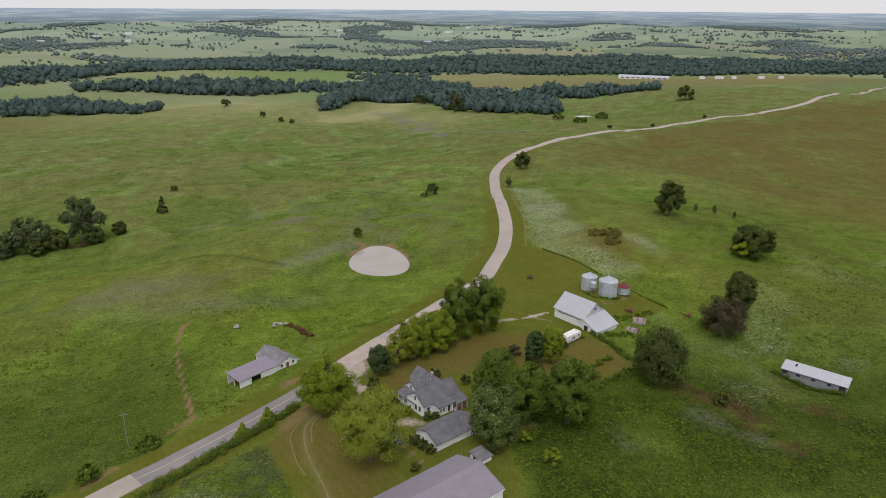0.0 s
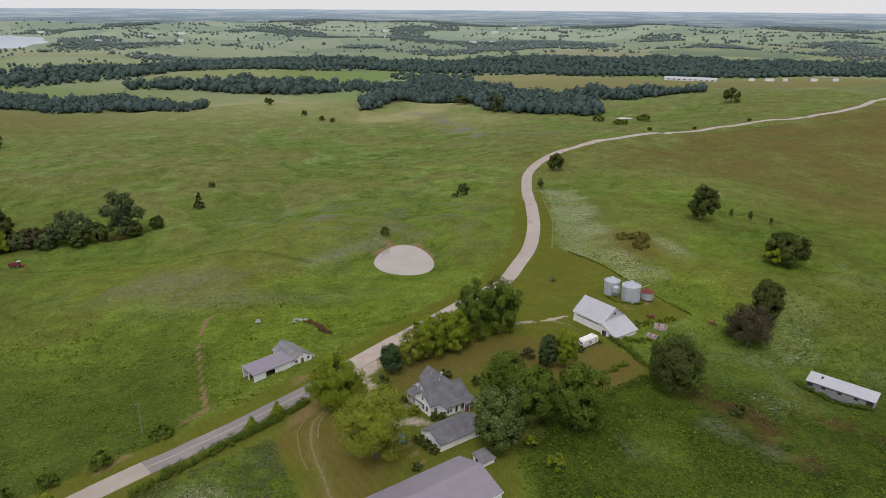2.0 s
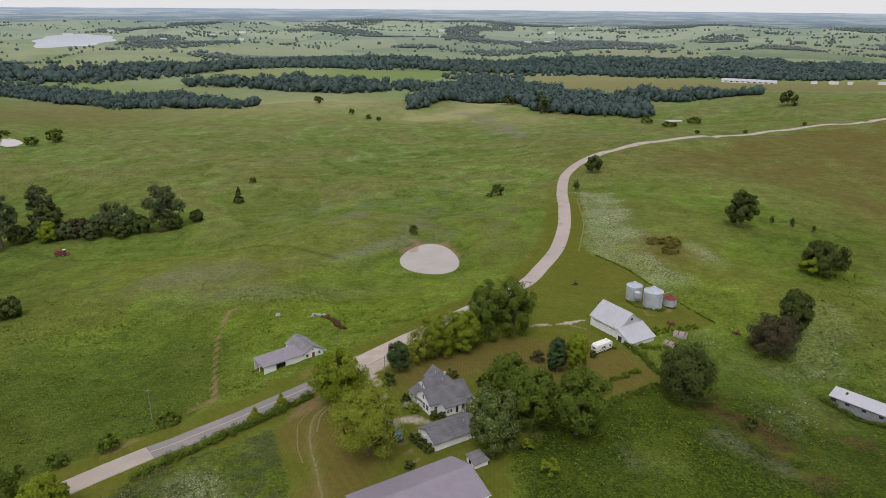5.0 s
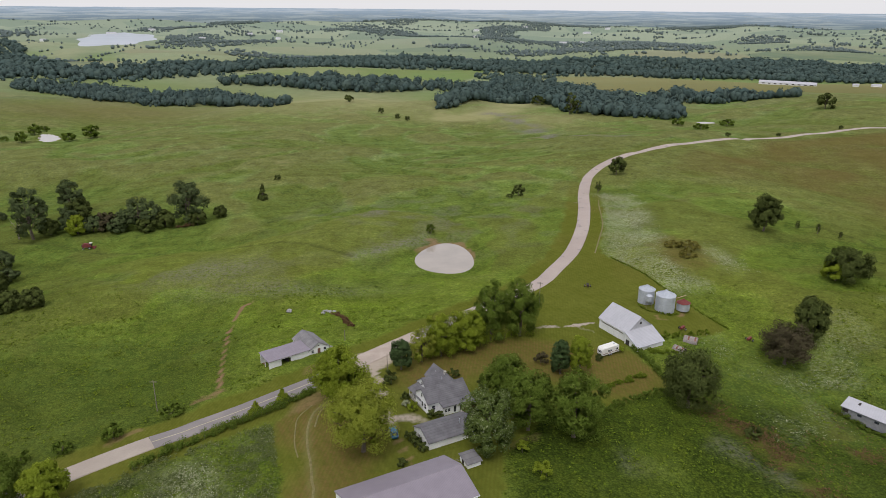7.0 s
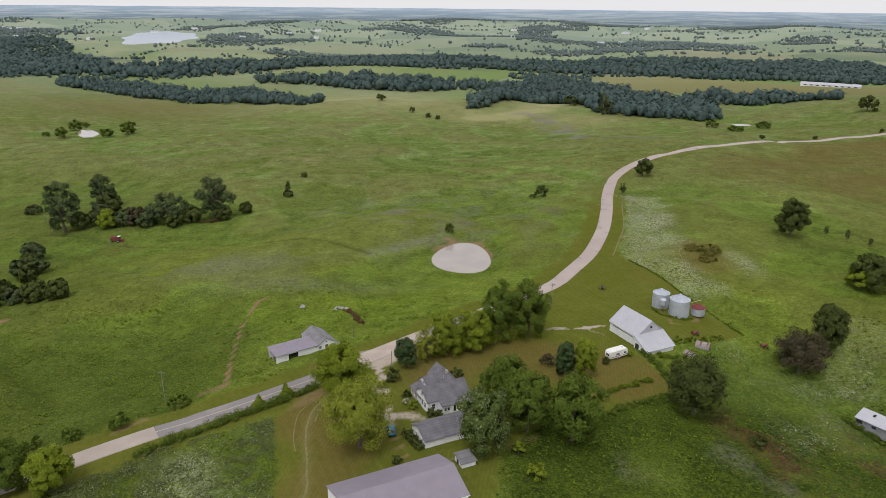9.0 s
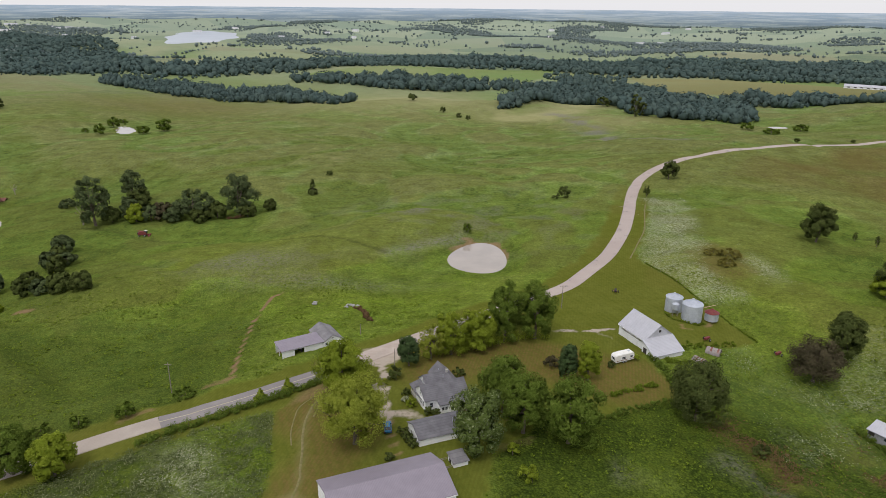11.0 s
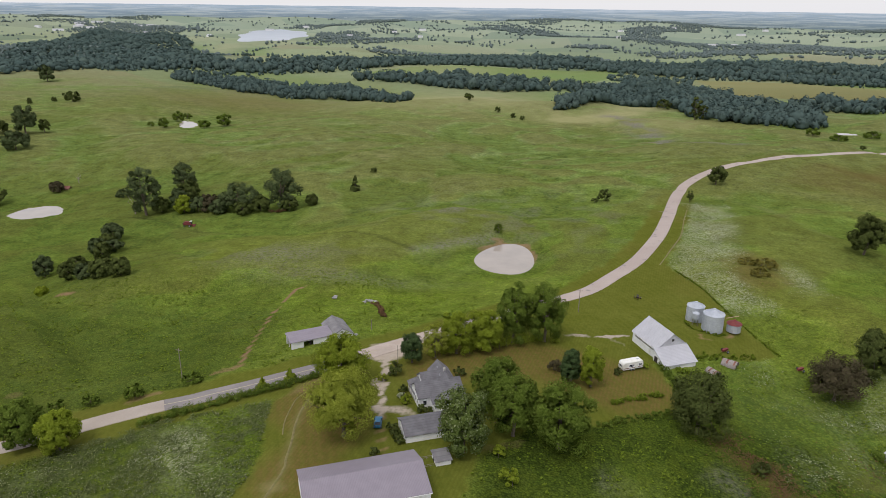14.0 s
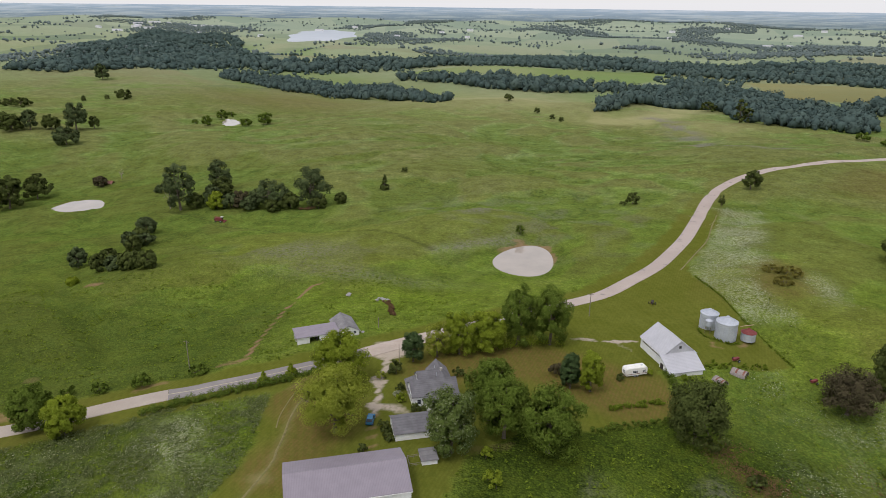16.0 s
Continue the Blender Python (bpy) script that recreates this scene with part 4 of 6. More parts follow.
def crown_quads(rng, r, z0, z1, clumps, per, size, shape="dome"):
    """Leaves in clumps over the lobes of a crown between the heights z0 and z1."""
    h = z1 - z0
    r = 0.9 * r
    if shape == "cone":
        t = rng.rand(clumps) ** 1.5
        ang = rng.rand(clumps) * math.tau
        rr = r * (1.02 - t) * (0.75 + 0.25 * rng.rand(clumps))
        C = np.stack([rr * np.cos(ang), rr * np.sin(ang), z0 + h * 0.97 * t], 1)
        cr = r * (0.18 + 0.16 * (1 - t))
        out = np.stack([np.cos(ang), np.sin(ang), np.full(clumps, 0.5)], 1)
    else:
        lobes = int(min(30, max(8, clumps // 4)))
        k = np.arange(lobes) + 0.5
        up = 1 - 1.9 * k / lobes
        ang = 2.4 * k + rng.rand() * 6
        side = np.sqrt(1 - np.abs(up) ** np.where(up > 0, 2.2, 7.0))
        D = np.stack([side * np.cos(ang), side * np.sin(ang), up], 1) + 0.13 * rng.normal(size=(lobes, 3))
        lr = rng.uniform(0.30, 0.43, lobes)
        LC = D * ((1.0 - lr) * rng.uniform(0.8, 1.1, lobes))[:, None]
        i = np.arange(clumps) % lobes
        out = rng.normal(size=(clumps, 3))
        out = out / np.linalg.norm(out, axis=1, keepdims=True) + 0.95 * D[i]
        out /= np.linalg.norm(out, axis=1, keepdims=True)
        C = (LC[i] + out * (lr[i] * 0.78)[:, None]) * np.array([r, r, 0.5 * h]) + np.array([0, 0, z0 + 0.5 * h])
        cr = min(r, 0.6 * h) * rng.uniform(0.16, 0.26, clumps)
    k = clumps * per
    o = rng.normal(size=(k, 3))
    o /= np.linalg.norm(o, axis=1, keepdims=True)
    o[:, 2] = o[:, 2] * 0.8 + 0.15
    idx = np.repeat(np.arange(clumps), per)
    P = C[idx] + o * (cr[idx] * rng.uniform(0.6, 1.06, k))[:, None]
    P[:, 2] = np.maximum(P[:, 2], z0 * 0.6 + 0.15)
    N = 0.6 * o + 0.7 * out[idx] + rng.normal(size=(k, 3)) * 0.28 + np.array([0, 0, 0.25])
    Q = leaf_quads(P, N, size * rng.uniform(0.6, 1.4, k), rng)
    # the leaf mass inside, behind the outer clumps
    n = 700 if clumps * per > 5000 else 200
    i = rng.randint(0, clumps, n)
    axis = np.array([0, 0, z0 + 0.45 * h])
    P = axis + (C[i] - axis) * rng.uniform(0.45, 0.9, (n, 1))
    big = np.full(n, 0.2 * min(r, 0.6 * h) + 0.1)
    P[:, 2] = np.maximum(P[:, 2], z0 + 0.4 * big)
    return np.concatenate([Q, leaf_quads(P, (P - axis) + 0.4 * rng.normal(size=P.shape), big, rng)]), C


COUNT = [0]


def tree(x, y, h, r, leaf, label, z0=0.02, clumps=170, per=66, size=None, shape="dome", category="tree", group="", stems=1):
    """A tree or shrub: tapered trunk with limbs that reach into the clumps, and a crown of many leaves."""
    COUNT[0] += 1
    rng = np.random.RandomState(100 + COUNT[0])
    t = thing(category, x, y, label, category, group=group)
    if size is None:
        size = 0.36 if r > 4.5 else 0.26
    Q, C = crown_quads(rng, r, h * z0, h, clumps, per, size, shape)
    bm = bmesh.new()
    for s in range(stems):
        if s:
            part("stem", bm, BARK, t, "rough brown bark")
            bm = bmesh.new()
        ox, oy = (0, 0) if stems == 1 else (rng.uniform(-0.35, 0.35) * r, rng.uniform(-0.35, 0.35) * r)
        w = max(0.05, 0.02 * h + 0.014 * r) / math.sqrt(stems)
        mid = Vector((ox + rng.uniform(-.04, .04) * h, oy + rng.uniform(-.04, .04) * h, h * 0.36))
        top = Vector((ox * 1.3 + rng.uniform(-.05, .05) * h, oy * 1.3 + rng.uniform(-.05, .05) * h, h * 0.8))
        tube((ox, oy, -0.4), (ox, oy, 0.25), w * 1.7, w * 1.1, 8, bm)
        tube((ox, oy, 0.2), mid, w * 1.1, w * 0.75, 8, bm)
        tube(mid, top, w * 0.75, w * 0.2, 6, bm)
    for c in C[rng.permutation(len(C))[:14 if h > 4 else 4]]:
        f = rng.uniform(0.2, 0.6)
        a = Vector((0, 0, h * f)) if stems == 1 else mid
        tube(a, Vector(c), w * 0.4, w * 0.08, 5, bm)
    part("trunk" if stems == 1 else "stem", bm, BARK, t, "rough brown bark")
    crown = new("crown", quads_mesh("crown", Q, LEAF[leaf]))
    crown.parent = t
    return t


# ---------------------------------------------------------------- far woods
def scatter_in(poly, step, rng, keep=1.0):
    a = np.array(poly, float)
    xs, ys = np.arange(a[:, 0].min(), a[:, 0].max(), step), np.arange(a[:, 1].min(), a[:, 1].max(), step)
    X, Y = (v.ravel() for v in np.meshgrid(xs, ys))
    X, Y = X + rng.uniform(-0.5, 0.5, X.shape) * step, Y + rng.uniform(-0.5, 0.5, X.shape) * step
    ok = (inside(X, Y, poly) + 12 * (vn(X, Y, 30) - 0.5) > 0) & (rng.rand(len(X)) < keep)
    return X[ok], Y[ok]


def wood_mesh(name, X, Y, H, R, detail, n, rng, leaf, label, category="woodland", leaf_size=0.3):
    """Many trees too far off to tell apart: each a lumpy crown of its own tone, with leaf clumps breaking its outline."""
    bm = bmesh.new()
    bmesh.ops.create_icosphere(bm, subdivisions=detail, radius=1)
    U = np.array([v.co for v in bm.verts])
    F = np.array([[v.index for v in f.verts] for f in bm.faces])
    bm.free()
    F = F[U[F][:, :, 2].mean(1) > -0.75]
    k, m = len(X), len(U)
    Z = height(X, Y)
    lump = 1 + 0.2 * rng.normal(size=(k, m)) + 0.10 * np.sin(3 * np.arctan2(U[:, 1], U[:, 0])[None] + rng.uniform(0, 6, k)[:, None])
    V = 0.86 * U[None] * lump[:, :, None] * np.stack([R, R, 0.56 * H], 1)[:, None] + np.stack([X, Y, Z + 0.44 * H], 1)[:, None]
    T = (F[None] + (np.arange(k) * m)[:, None, None]).reshape(-1, 3)
    idx = np.repeat(np.arange(k), n)
    o = rng.normal(size=(k * n, 3))
    o /= np.linalg.norm(o, axis=1, keepdims=True)
    o[:, 2] = np.abs(o[:, 2]) * 1.3 - 0.32
    out = rng.uniform(0.88, 1.12, k * n) + 0.14 * np.sin(4 * o[:, 0] + 5 * o[:, 1] + 3 * o[:, 2] + rng.uniform(0, 6, k)[idx])
    P = np.stack([X[idx] + out * o[:, 0] * R[idx], Y[idx] + out * o[:, 1] * R[idx], Z[idx] + H[idx] * (0.44 + 0.55 * out * o[:, 2])], 1)
    Q = leaf_quads(P, o + 0.35 * rng.normal(size=o.shape), leaf_size * R[idx] * rng.uniform(0.7, 1.4, k * n), rng)
    verts = np.concatenate([V.reshape(-1, 3), Q.reshape(-1, 3)])
    quads = np.arange(4 * k * n).reshape(-1, 4) + k * m
    me = bpy.data.meshes.new(name)
    me.vertices.add(len(verts))
    me.vertices.foreach_set("co", verts.astype(np.float32).ravel())
    me.loops.add(T.size + quads.size)
    me.loops.foreach_set("vertex_index", np.concatenate([T.ravel(), quads.ravel()]).astype(np.int32))
    me.polygons.add(len(T) + len(quads))
    me.polygons.foreach_set("loop_start", np.concatenate([np.arange(len(T)) * 3, T.size + np.arange(len(quads)) * 4]).astype(np.int32))
    me.update(calc_edges=True)
    me.materials.append(LEAF[leaf])
    return tagged(new(name, me), label, category, kind="stuff")


def woods():
    rng = np.random.RandomState(7)
    belts = {
        "hillside_woods": ([[(-665, 985), (-560, 930), (-490, 865), (-440, 880), (-365, 890), (-330, 900), (-250, 800), (-190, 735), (-180, 750), (-230, 850), (-290, 950), (-360, 1000), (-430, 990), (-580, 1050), (-700, 1050)]], 8.0, 11.5, "dense green woodland belt in a hillside draw"),
        "valley_woods": ([[(-13, 680), (30, 745), (128, 850), (140, 740), (170, 650), (215, 640), (270, 640), (280, 700), (285, 800), (250, 960), (200, 1120), (110, 1200), (40, 1090), (10, 850)],
                          [(270, 815), (355, 775), (412, 745), (440, 735), (450, 760), (430, 800), (390, 845), (310, 870)]], 8.0, 12.5, "thick green woods filling a creek valley"),
        "middle_woods": ([[(-378, 1095), (-275, 1072), (-190, 1030), (-98, 1028), (-25, 1075), (60, 1068), (80, 1150), (-110, 1165), (-288, 1138), (-374, 1125)]], 9.5, 12.5, "long green tree belt beyond a bright field"),
        "creek_woods": ([[(-1100, 960), (-772, 1070), (-709, 1128), (-608, 1125), (-424, 1185), (-239, 1340), (-8, 1475), (229, 1375), (420, 1232), (600, 1290), (774, 1180), (1100, 1150), (1300, 1100), (1350, 1300), (944, 1460), (820, 1600), (485, 1440), (259, 1570), (-10, 1640), (-281, 1490), (-510, 1330), (-665, 1215), (-810, 1230), (-1000, 1240), (-1200, 1150)]], 11, 13, "broad dark belt of creek-side trees"),
        "western_woods": ([[(-1050, 895), (-923, 915), (-851, 1000), (-734, 1113), (-830, 1350), (-1100, 1800), (-1300, 2000), (-1700, 2200), (-1500, 1700), (-1300, 1300)]], 14, 13, "large dark wood on the valley side")}
    for name, (polys, step, tall, label) in belts.items():
        xs, ys = zip(*[scatter_in(p, step, rng, 0.92) for p in polys])
        X, Y = np.concatenate(xs), np.concatenate(ys)
        hh = tall * rng.uniform(0.4, 1.15, len(X)) * (0.65 + 0.8 * vn(X, Y, 35, 51))
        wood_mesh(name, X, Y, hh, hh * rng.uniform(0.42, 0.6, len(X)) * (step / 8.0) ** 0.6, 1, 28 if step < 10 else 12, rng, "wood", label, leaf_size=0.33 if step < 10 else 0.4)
    # hedgerows, groves and lone trees over the far hills
    n = 105000
    ang, d = rng.uniform(-0.85, 0.85, n), 900 + 2800 * rng.rand(n) ** 0.8
    X, Y = d * np.sin(ang), -100 + d * np.cos(ang)
    g1 = vn(X + 90 * vn(X, Y, 130, 3), Y + 60 * vn(X, Y, 90, 4), 230, 21)
    line = np.minimum(np.abs(vn(X, Y, 420, 22) - 0.5), np.abs(vn(X, Y, 260, 23) - 0.5) + 0.01 * (vn(X, Y, 180, 26) < 0.6))
    gaps = smooth(0.35, 0.5, vn(X, Y, 60, 24))
    dens = 1.0 * smooth(0.64, 0.71, g1) + 0.9 * (line < 0.011) * gaps + 0.2 * smooth(0.70, 0.8, vn(X, Y, 65, 25)) + 0.003
    dens *= np.clip((d / 3600) ** 1.0, 0.15, 1)
    clear = np.ones(n)
    for poly in ([(-398, 1150), (-228, 1180), (40, 1190), (110, 1480), (-228, 1330)], [(180, 1000), (440, 900), (640, 900), (1000, 900), (900, 1130), (420, 1225), (236, 1300)], [(-1000, 950), (-400, 850), (-200, 800), (-100, 1020), (-400, 1060), (-700, 1060)], [(-700, 800), (500, 700), (900, 800), (900, 950), (500, 850), (0, 1000), (-400, 900)]):
        clear *= inside(X, Y, poly) < 0
    for cx, cy, rx, ry, level, slant in PONDS[4:]:
        clear *= np.hypot((X - cx - slant * (Y - cy)) / rx, (Y - cy) / ry) > 1.25
    clear *= np.hypot(X, Y) > 1250
    clear *= ~((X < -120) & (Y < 1000)) & ~((X > 150) & (Y < 1000))
    ok = rng.rand(n) < dens * clear
    X, Y = X[ok], Y[ok]
    hh = rng.uniform(3.5, 10.5, len(X)) * (0.7 + 0.5 * vn(X, Y, 90, 27))
    rr = hh * rng.uniform(0.45, 0.75, len(X))
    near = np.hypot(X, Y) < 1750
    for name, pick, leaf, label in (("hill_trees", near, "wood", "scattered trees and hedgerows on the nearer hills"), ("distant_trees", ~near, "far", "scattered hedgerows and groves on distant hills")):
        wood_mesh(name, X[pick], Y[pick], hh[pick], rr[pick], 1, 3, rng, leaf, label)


def weeds():
    """Rank weeds over the near pastures, and white flower heads among them."""
    rng = np.random.RandomState(11)
    n = 120000
    X, Y = rng.uniform(-230, 210, n), -48 + 400 * rng.rand(n) ** 1.15
    m = marks(X, Y)
    wet = np.ones(n)
    for cx, cy, rx, ry, level, slant in PONDS[:2]:
        wet *= np.hypot((X - cx) / rx, (Y - cy) / ry) > 1.2
    built = np.ones(n, bool)
    for bx, by, br in ((-42, 47, 9), (56, 58, 9), (104, 24, 5), (112, 18, 5), (118, 12, 5), (68, 82, 7)):
        built &= np.hypot(X - bx, Y - by) > br
    p = (1 - 0.8 * m["rank"]) * (1 - 0.4 * m["deep"]) * (1 - m["mown"]) * (1 - m["gravel"]) * (1 - m["dirt"]) * wet * (to_line(X, Y, ROAD_ALL) > 6) * (0.25 + 0.75 * smooth(0.3, 0.65, vn(X, Y, 7, 31))) * built * smooth(140, 60, Y + 60 * (vn(X, Y, 40, 33) - 0.5))
    ok = rng.rand(n) < p
    X, Y = X[ok], Y[ok]
    Z = height(X, Y)
    k = 4
    idx = np.repeat(np.arange(len(X)), k)
    size = rng.uniform(0.25, 0.55, len(X))
    P = np.stack([X[idx], Y[idx], Z[idx]], 1) + rng.normal(size=(len(idx), 3)) * np.array([0.35, 0.35, 0.0]) * size[idx][:, None]
    P[:, 2] += size[idx] * rng.uniform(0.25, 0.8, len(idx))
    N = rng.normal(size=P.shape) * 0.4 + np.array([0, 0, 1.0])
    me = quads_mesh("meadow_weeds", leaf_quads(P, N, size[idx] * rng.uniform(0.7, 1.2, len(idx)), rng), LEAF["weed"])
    tagged(new("meadow_weeds", me), "rank green weeds and tall grass over the pasture", "grass", kind="stuff")
    n = 170000
    X, Y = rng.uniform(-110, 118, n), rng.uniform(-50, 250, n)
    ok = rng.rand(n) < 0.75 * marks(X, Y)["flower"] * smooth(0.3, 0.6, vn(X, Y, 3.5, 64))
    X, Y = X[ok], Y[ok]
    idx = np.repeat(np.arange(len(X)), 6)
    P = np.stack([X[idx], Y[idx], height(X, Y)[idx] + 0.45], 1) + rng.normal(size=(len(idx), 3)) * np.array([0.6, 0.6, 0.12])
    me = quads_mesh("white_wildflowers", leaf_quads(P, rng.normal(size=P.shape) * 0.3 + np.array([0, 0, 1.0]), rng.uniform(0.13, 0.30, len(idx)), rng), LEAF["petal"])
    tagged(new("white_wildflowers", me), "creamy white wildflower heads scattered through rough meadow", "flowers", kind="stuff")
    # the unmown plot beside the road, and reddish dock in the rough field
    for name, leaf, label, n, x0, x1, y0, y1, tall in (("milkweed_plot", "sage", "pale grey-green milkweed crowding an unmown plot", 34000, -100, -33, -50, 12, 0.6), ("dock_weeds", "brown", "red-brown dock stalks in the rough field", 22000, 56, 112, -24, 32, 0.55)):
        X, Y = rng.uniform(x0, x1, n), rng.uniform(y0, y1, n)
        if leaf == "sage":
            p = smooth(-0.4, 0.4, inside(X, Y, WEEDS_W)) * (inside(X, Y, YARD) < -0.2) * (0.15 + 0.85 * smooth(0.35, 0.62, 0.6 * vn(X, Y, 2.2, 61) + 0.4 * vn(X, Y, 9, 62)))
        else:
            p = smooth(0.3, 0.6, vn(X, Y, 5, 63)) * (np.exp(-(to_line(X, Y, [(66, 19), (71, 12), (73.5, 3), (74, -8)]) / 4.5) ** 2) + 0.6 * np.exp(-(((X - 94) / 6) ** 2 + ((Y - 8) / 13) ** 2)))
        ok = rng.rand(n) < p
        X, Y = X[ok], Y[ok]
        idx = np.repeat(np.arange(len(X)), 6)
        size = tall * rng.uniform(0.5, 1.1, len(X))
        P = np.stack([X[idx], Y[idx], height(X, Y)[idx]], 1) + rng.normal(size=(len(idx), 3)) * np.array([0.4, 0.4, 0.0]) * size[idx][:, None]
        P[:, 2] += size[idx] * rng.uniform(0.2, 1.0, len(idx))
        me = quads_mesh(name, leaf_quads(P, rng.normal(size=P.shape) * 0.5 + np.array([0, 0, 1.0]), 0.42 * size[idx] * rng.uniform(0.6, 1.3, len(idx)), rng), LEAF[leaf])
        tagged(new(name, me), label, "weeds", kind="stuff")


def backdrop():
    """The far land at the skyline, all round; haze and glow are painted in."""
    bm = bmesh.new()
    n, R = 720, 3750.0
    lo, hi = [], []
    turn = np.arange(n) * math.tau / n
    foot = height(R * np.sin(turn), -100 + R * np.cos(turn)) - 25
    for i in range(n):
        a = i * math.tau / n
        x, y = R * math.sin(a), -100 + R * math.cos(a)
        top = 71.5 + 1.2 * float(vn(a * 90, 0, 1.0)) + 0.8 * float(vn(a * 400, 3, 1.0))
        lo.append(bm.verts.new((x, y, foot[i])))
        hi.append(bm.verts.new((x, y, top)))
    for i in range(n):
        bm.faces.new((lo[i], lo[(i + 1) % n], hi[(i + 1) % n], hi[i]))
    me = bpy.data.meshes.new("backdrop")
    bm.to_mesh(me)
    bm.free()
    b = Mat("far_hazy_land", 1.0, 0, 0.0)
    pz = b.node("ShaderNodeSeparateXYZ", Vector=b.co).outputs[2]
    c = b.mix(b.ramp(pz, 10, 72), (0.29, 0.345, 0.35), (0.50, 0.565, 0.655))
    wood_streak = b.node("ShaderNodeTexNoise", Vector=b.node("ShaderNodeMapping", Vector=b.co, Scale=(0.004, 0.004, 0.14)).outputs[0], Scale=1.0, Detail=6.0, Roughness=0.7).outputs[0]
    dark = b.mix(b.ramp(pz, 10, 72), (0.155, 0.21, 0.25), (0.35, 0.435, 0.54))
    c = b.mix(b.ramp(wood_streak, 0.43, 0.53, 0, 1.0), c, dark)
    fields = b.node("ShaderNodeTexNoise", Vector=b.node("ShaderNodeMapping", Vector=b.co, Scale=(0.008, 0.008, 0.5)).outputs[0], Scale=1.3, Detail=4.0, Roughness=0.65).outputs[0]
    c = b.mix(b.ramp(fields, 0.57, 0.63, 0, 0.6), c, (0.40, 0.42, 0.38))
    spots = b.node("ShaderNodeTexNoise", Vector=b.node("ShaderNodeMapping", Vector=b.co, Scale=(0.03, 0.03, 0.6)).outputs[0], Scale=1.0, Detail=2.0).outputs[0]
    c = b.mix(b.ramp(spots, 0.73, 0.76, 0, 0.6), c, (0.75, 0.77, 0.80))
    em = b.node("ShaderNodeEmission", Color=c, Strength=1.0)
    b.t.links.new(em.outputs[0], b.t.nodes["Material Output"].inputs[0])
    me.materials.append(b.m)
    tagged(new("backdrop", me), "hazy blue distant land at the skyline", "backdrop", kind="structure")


# ---------------------------------------------------------------- the setting
ground()
backdrop()
strip("road", glide(ROAD_B[4:], 3), 5.9, 0.14, ROAD, "pale two-lane country road with grey repair patches", "road")
strip("road_3", glide(ROAD_B[:5], 3), 5.9, 0.145, ROAD_GREY, "grey asphalt stretch of country road with worn line", "road")
strip("road_apron", glide([(-27, 39.6), (-24, 43), (-16, 52), (-8, 61)], 2), 6.5, 0.165, APRON_STONE, "pale gravel spread over the road at the drive", "road", deck=0.3)
strip("road_2", glide(ROAD_A, 3), 5.9, 0.15, ROAD_LIGHT, "pale resurfaced stretch of country road", "road")
strip("wheel_track", glide(WHEELS, 1.5), 0.5, 0.03, TRACK, "worn pale wheel track across mown grass", "track", deck=0.05)
strip("wheel_track_2", glide([(-33, 19.5), (-35.3, 14), (-35, 9), (-34, 3), (-32.3, -2)], 1.5), 0.3, 0.03, TRACK, "worn pale wheel track across mown grass", "track", deck=0.05)
strip("wheel_track_4", glide([(x + 1.5, y + 0.4) for x, y in WHEELS[:3]], 1.5), 0.4, 0.03, TRACK, "worn pale wheel track across mown grass", "track", deck=0.05)
strip("wheel_track_3", glide([(61.5, 140), (66.5, 156), (74.3, 182.5), (79.5, 212), (83, 230)], 2), 0.55, 0.03, TRACK, "worn two-track beside the country road", "track", deck=0.1)
strip("road_line", glide(ROAD_B[:5], 3), 0.24, 0.215, LINE, "worn pale yellow line along the road's middle", "road marking", deck=0.01)
water_sheet("water", 0, WATER, "small muddy tan farm pond with still water")
water_sheet("water_2", 1, WATER, "pale oval stock pond below the trees")
water_sheet("water_3", 2, WATER, "pale hillside stock pond ringed with bushes")
water_sheet("water_4", 3, WATER, "small dark pond at the foot of woods")
water_sheet("water_5", 4, LAKE, "distant grey lake among hills")
woods()
weeds()

# ---------------------------------------------------------------- buildings, on the farm's own grid
TURN = 28.36
UX, UY = math.cos(radians(TURN)), math.sin(radians(TURN))


def farm(u, w):
    """World place of a point of the farm's grid."""
    return u * UX - w * UY, u * UY + w * UX


def site(name, u, w, label, category, z=None):
    x, y = farm(u, w)
    return thing(name, x, y, label, category, z, TURN, (u, w))


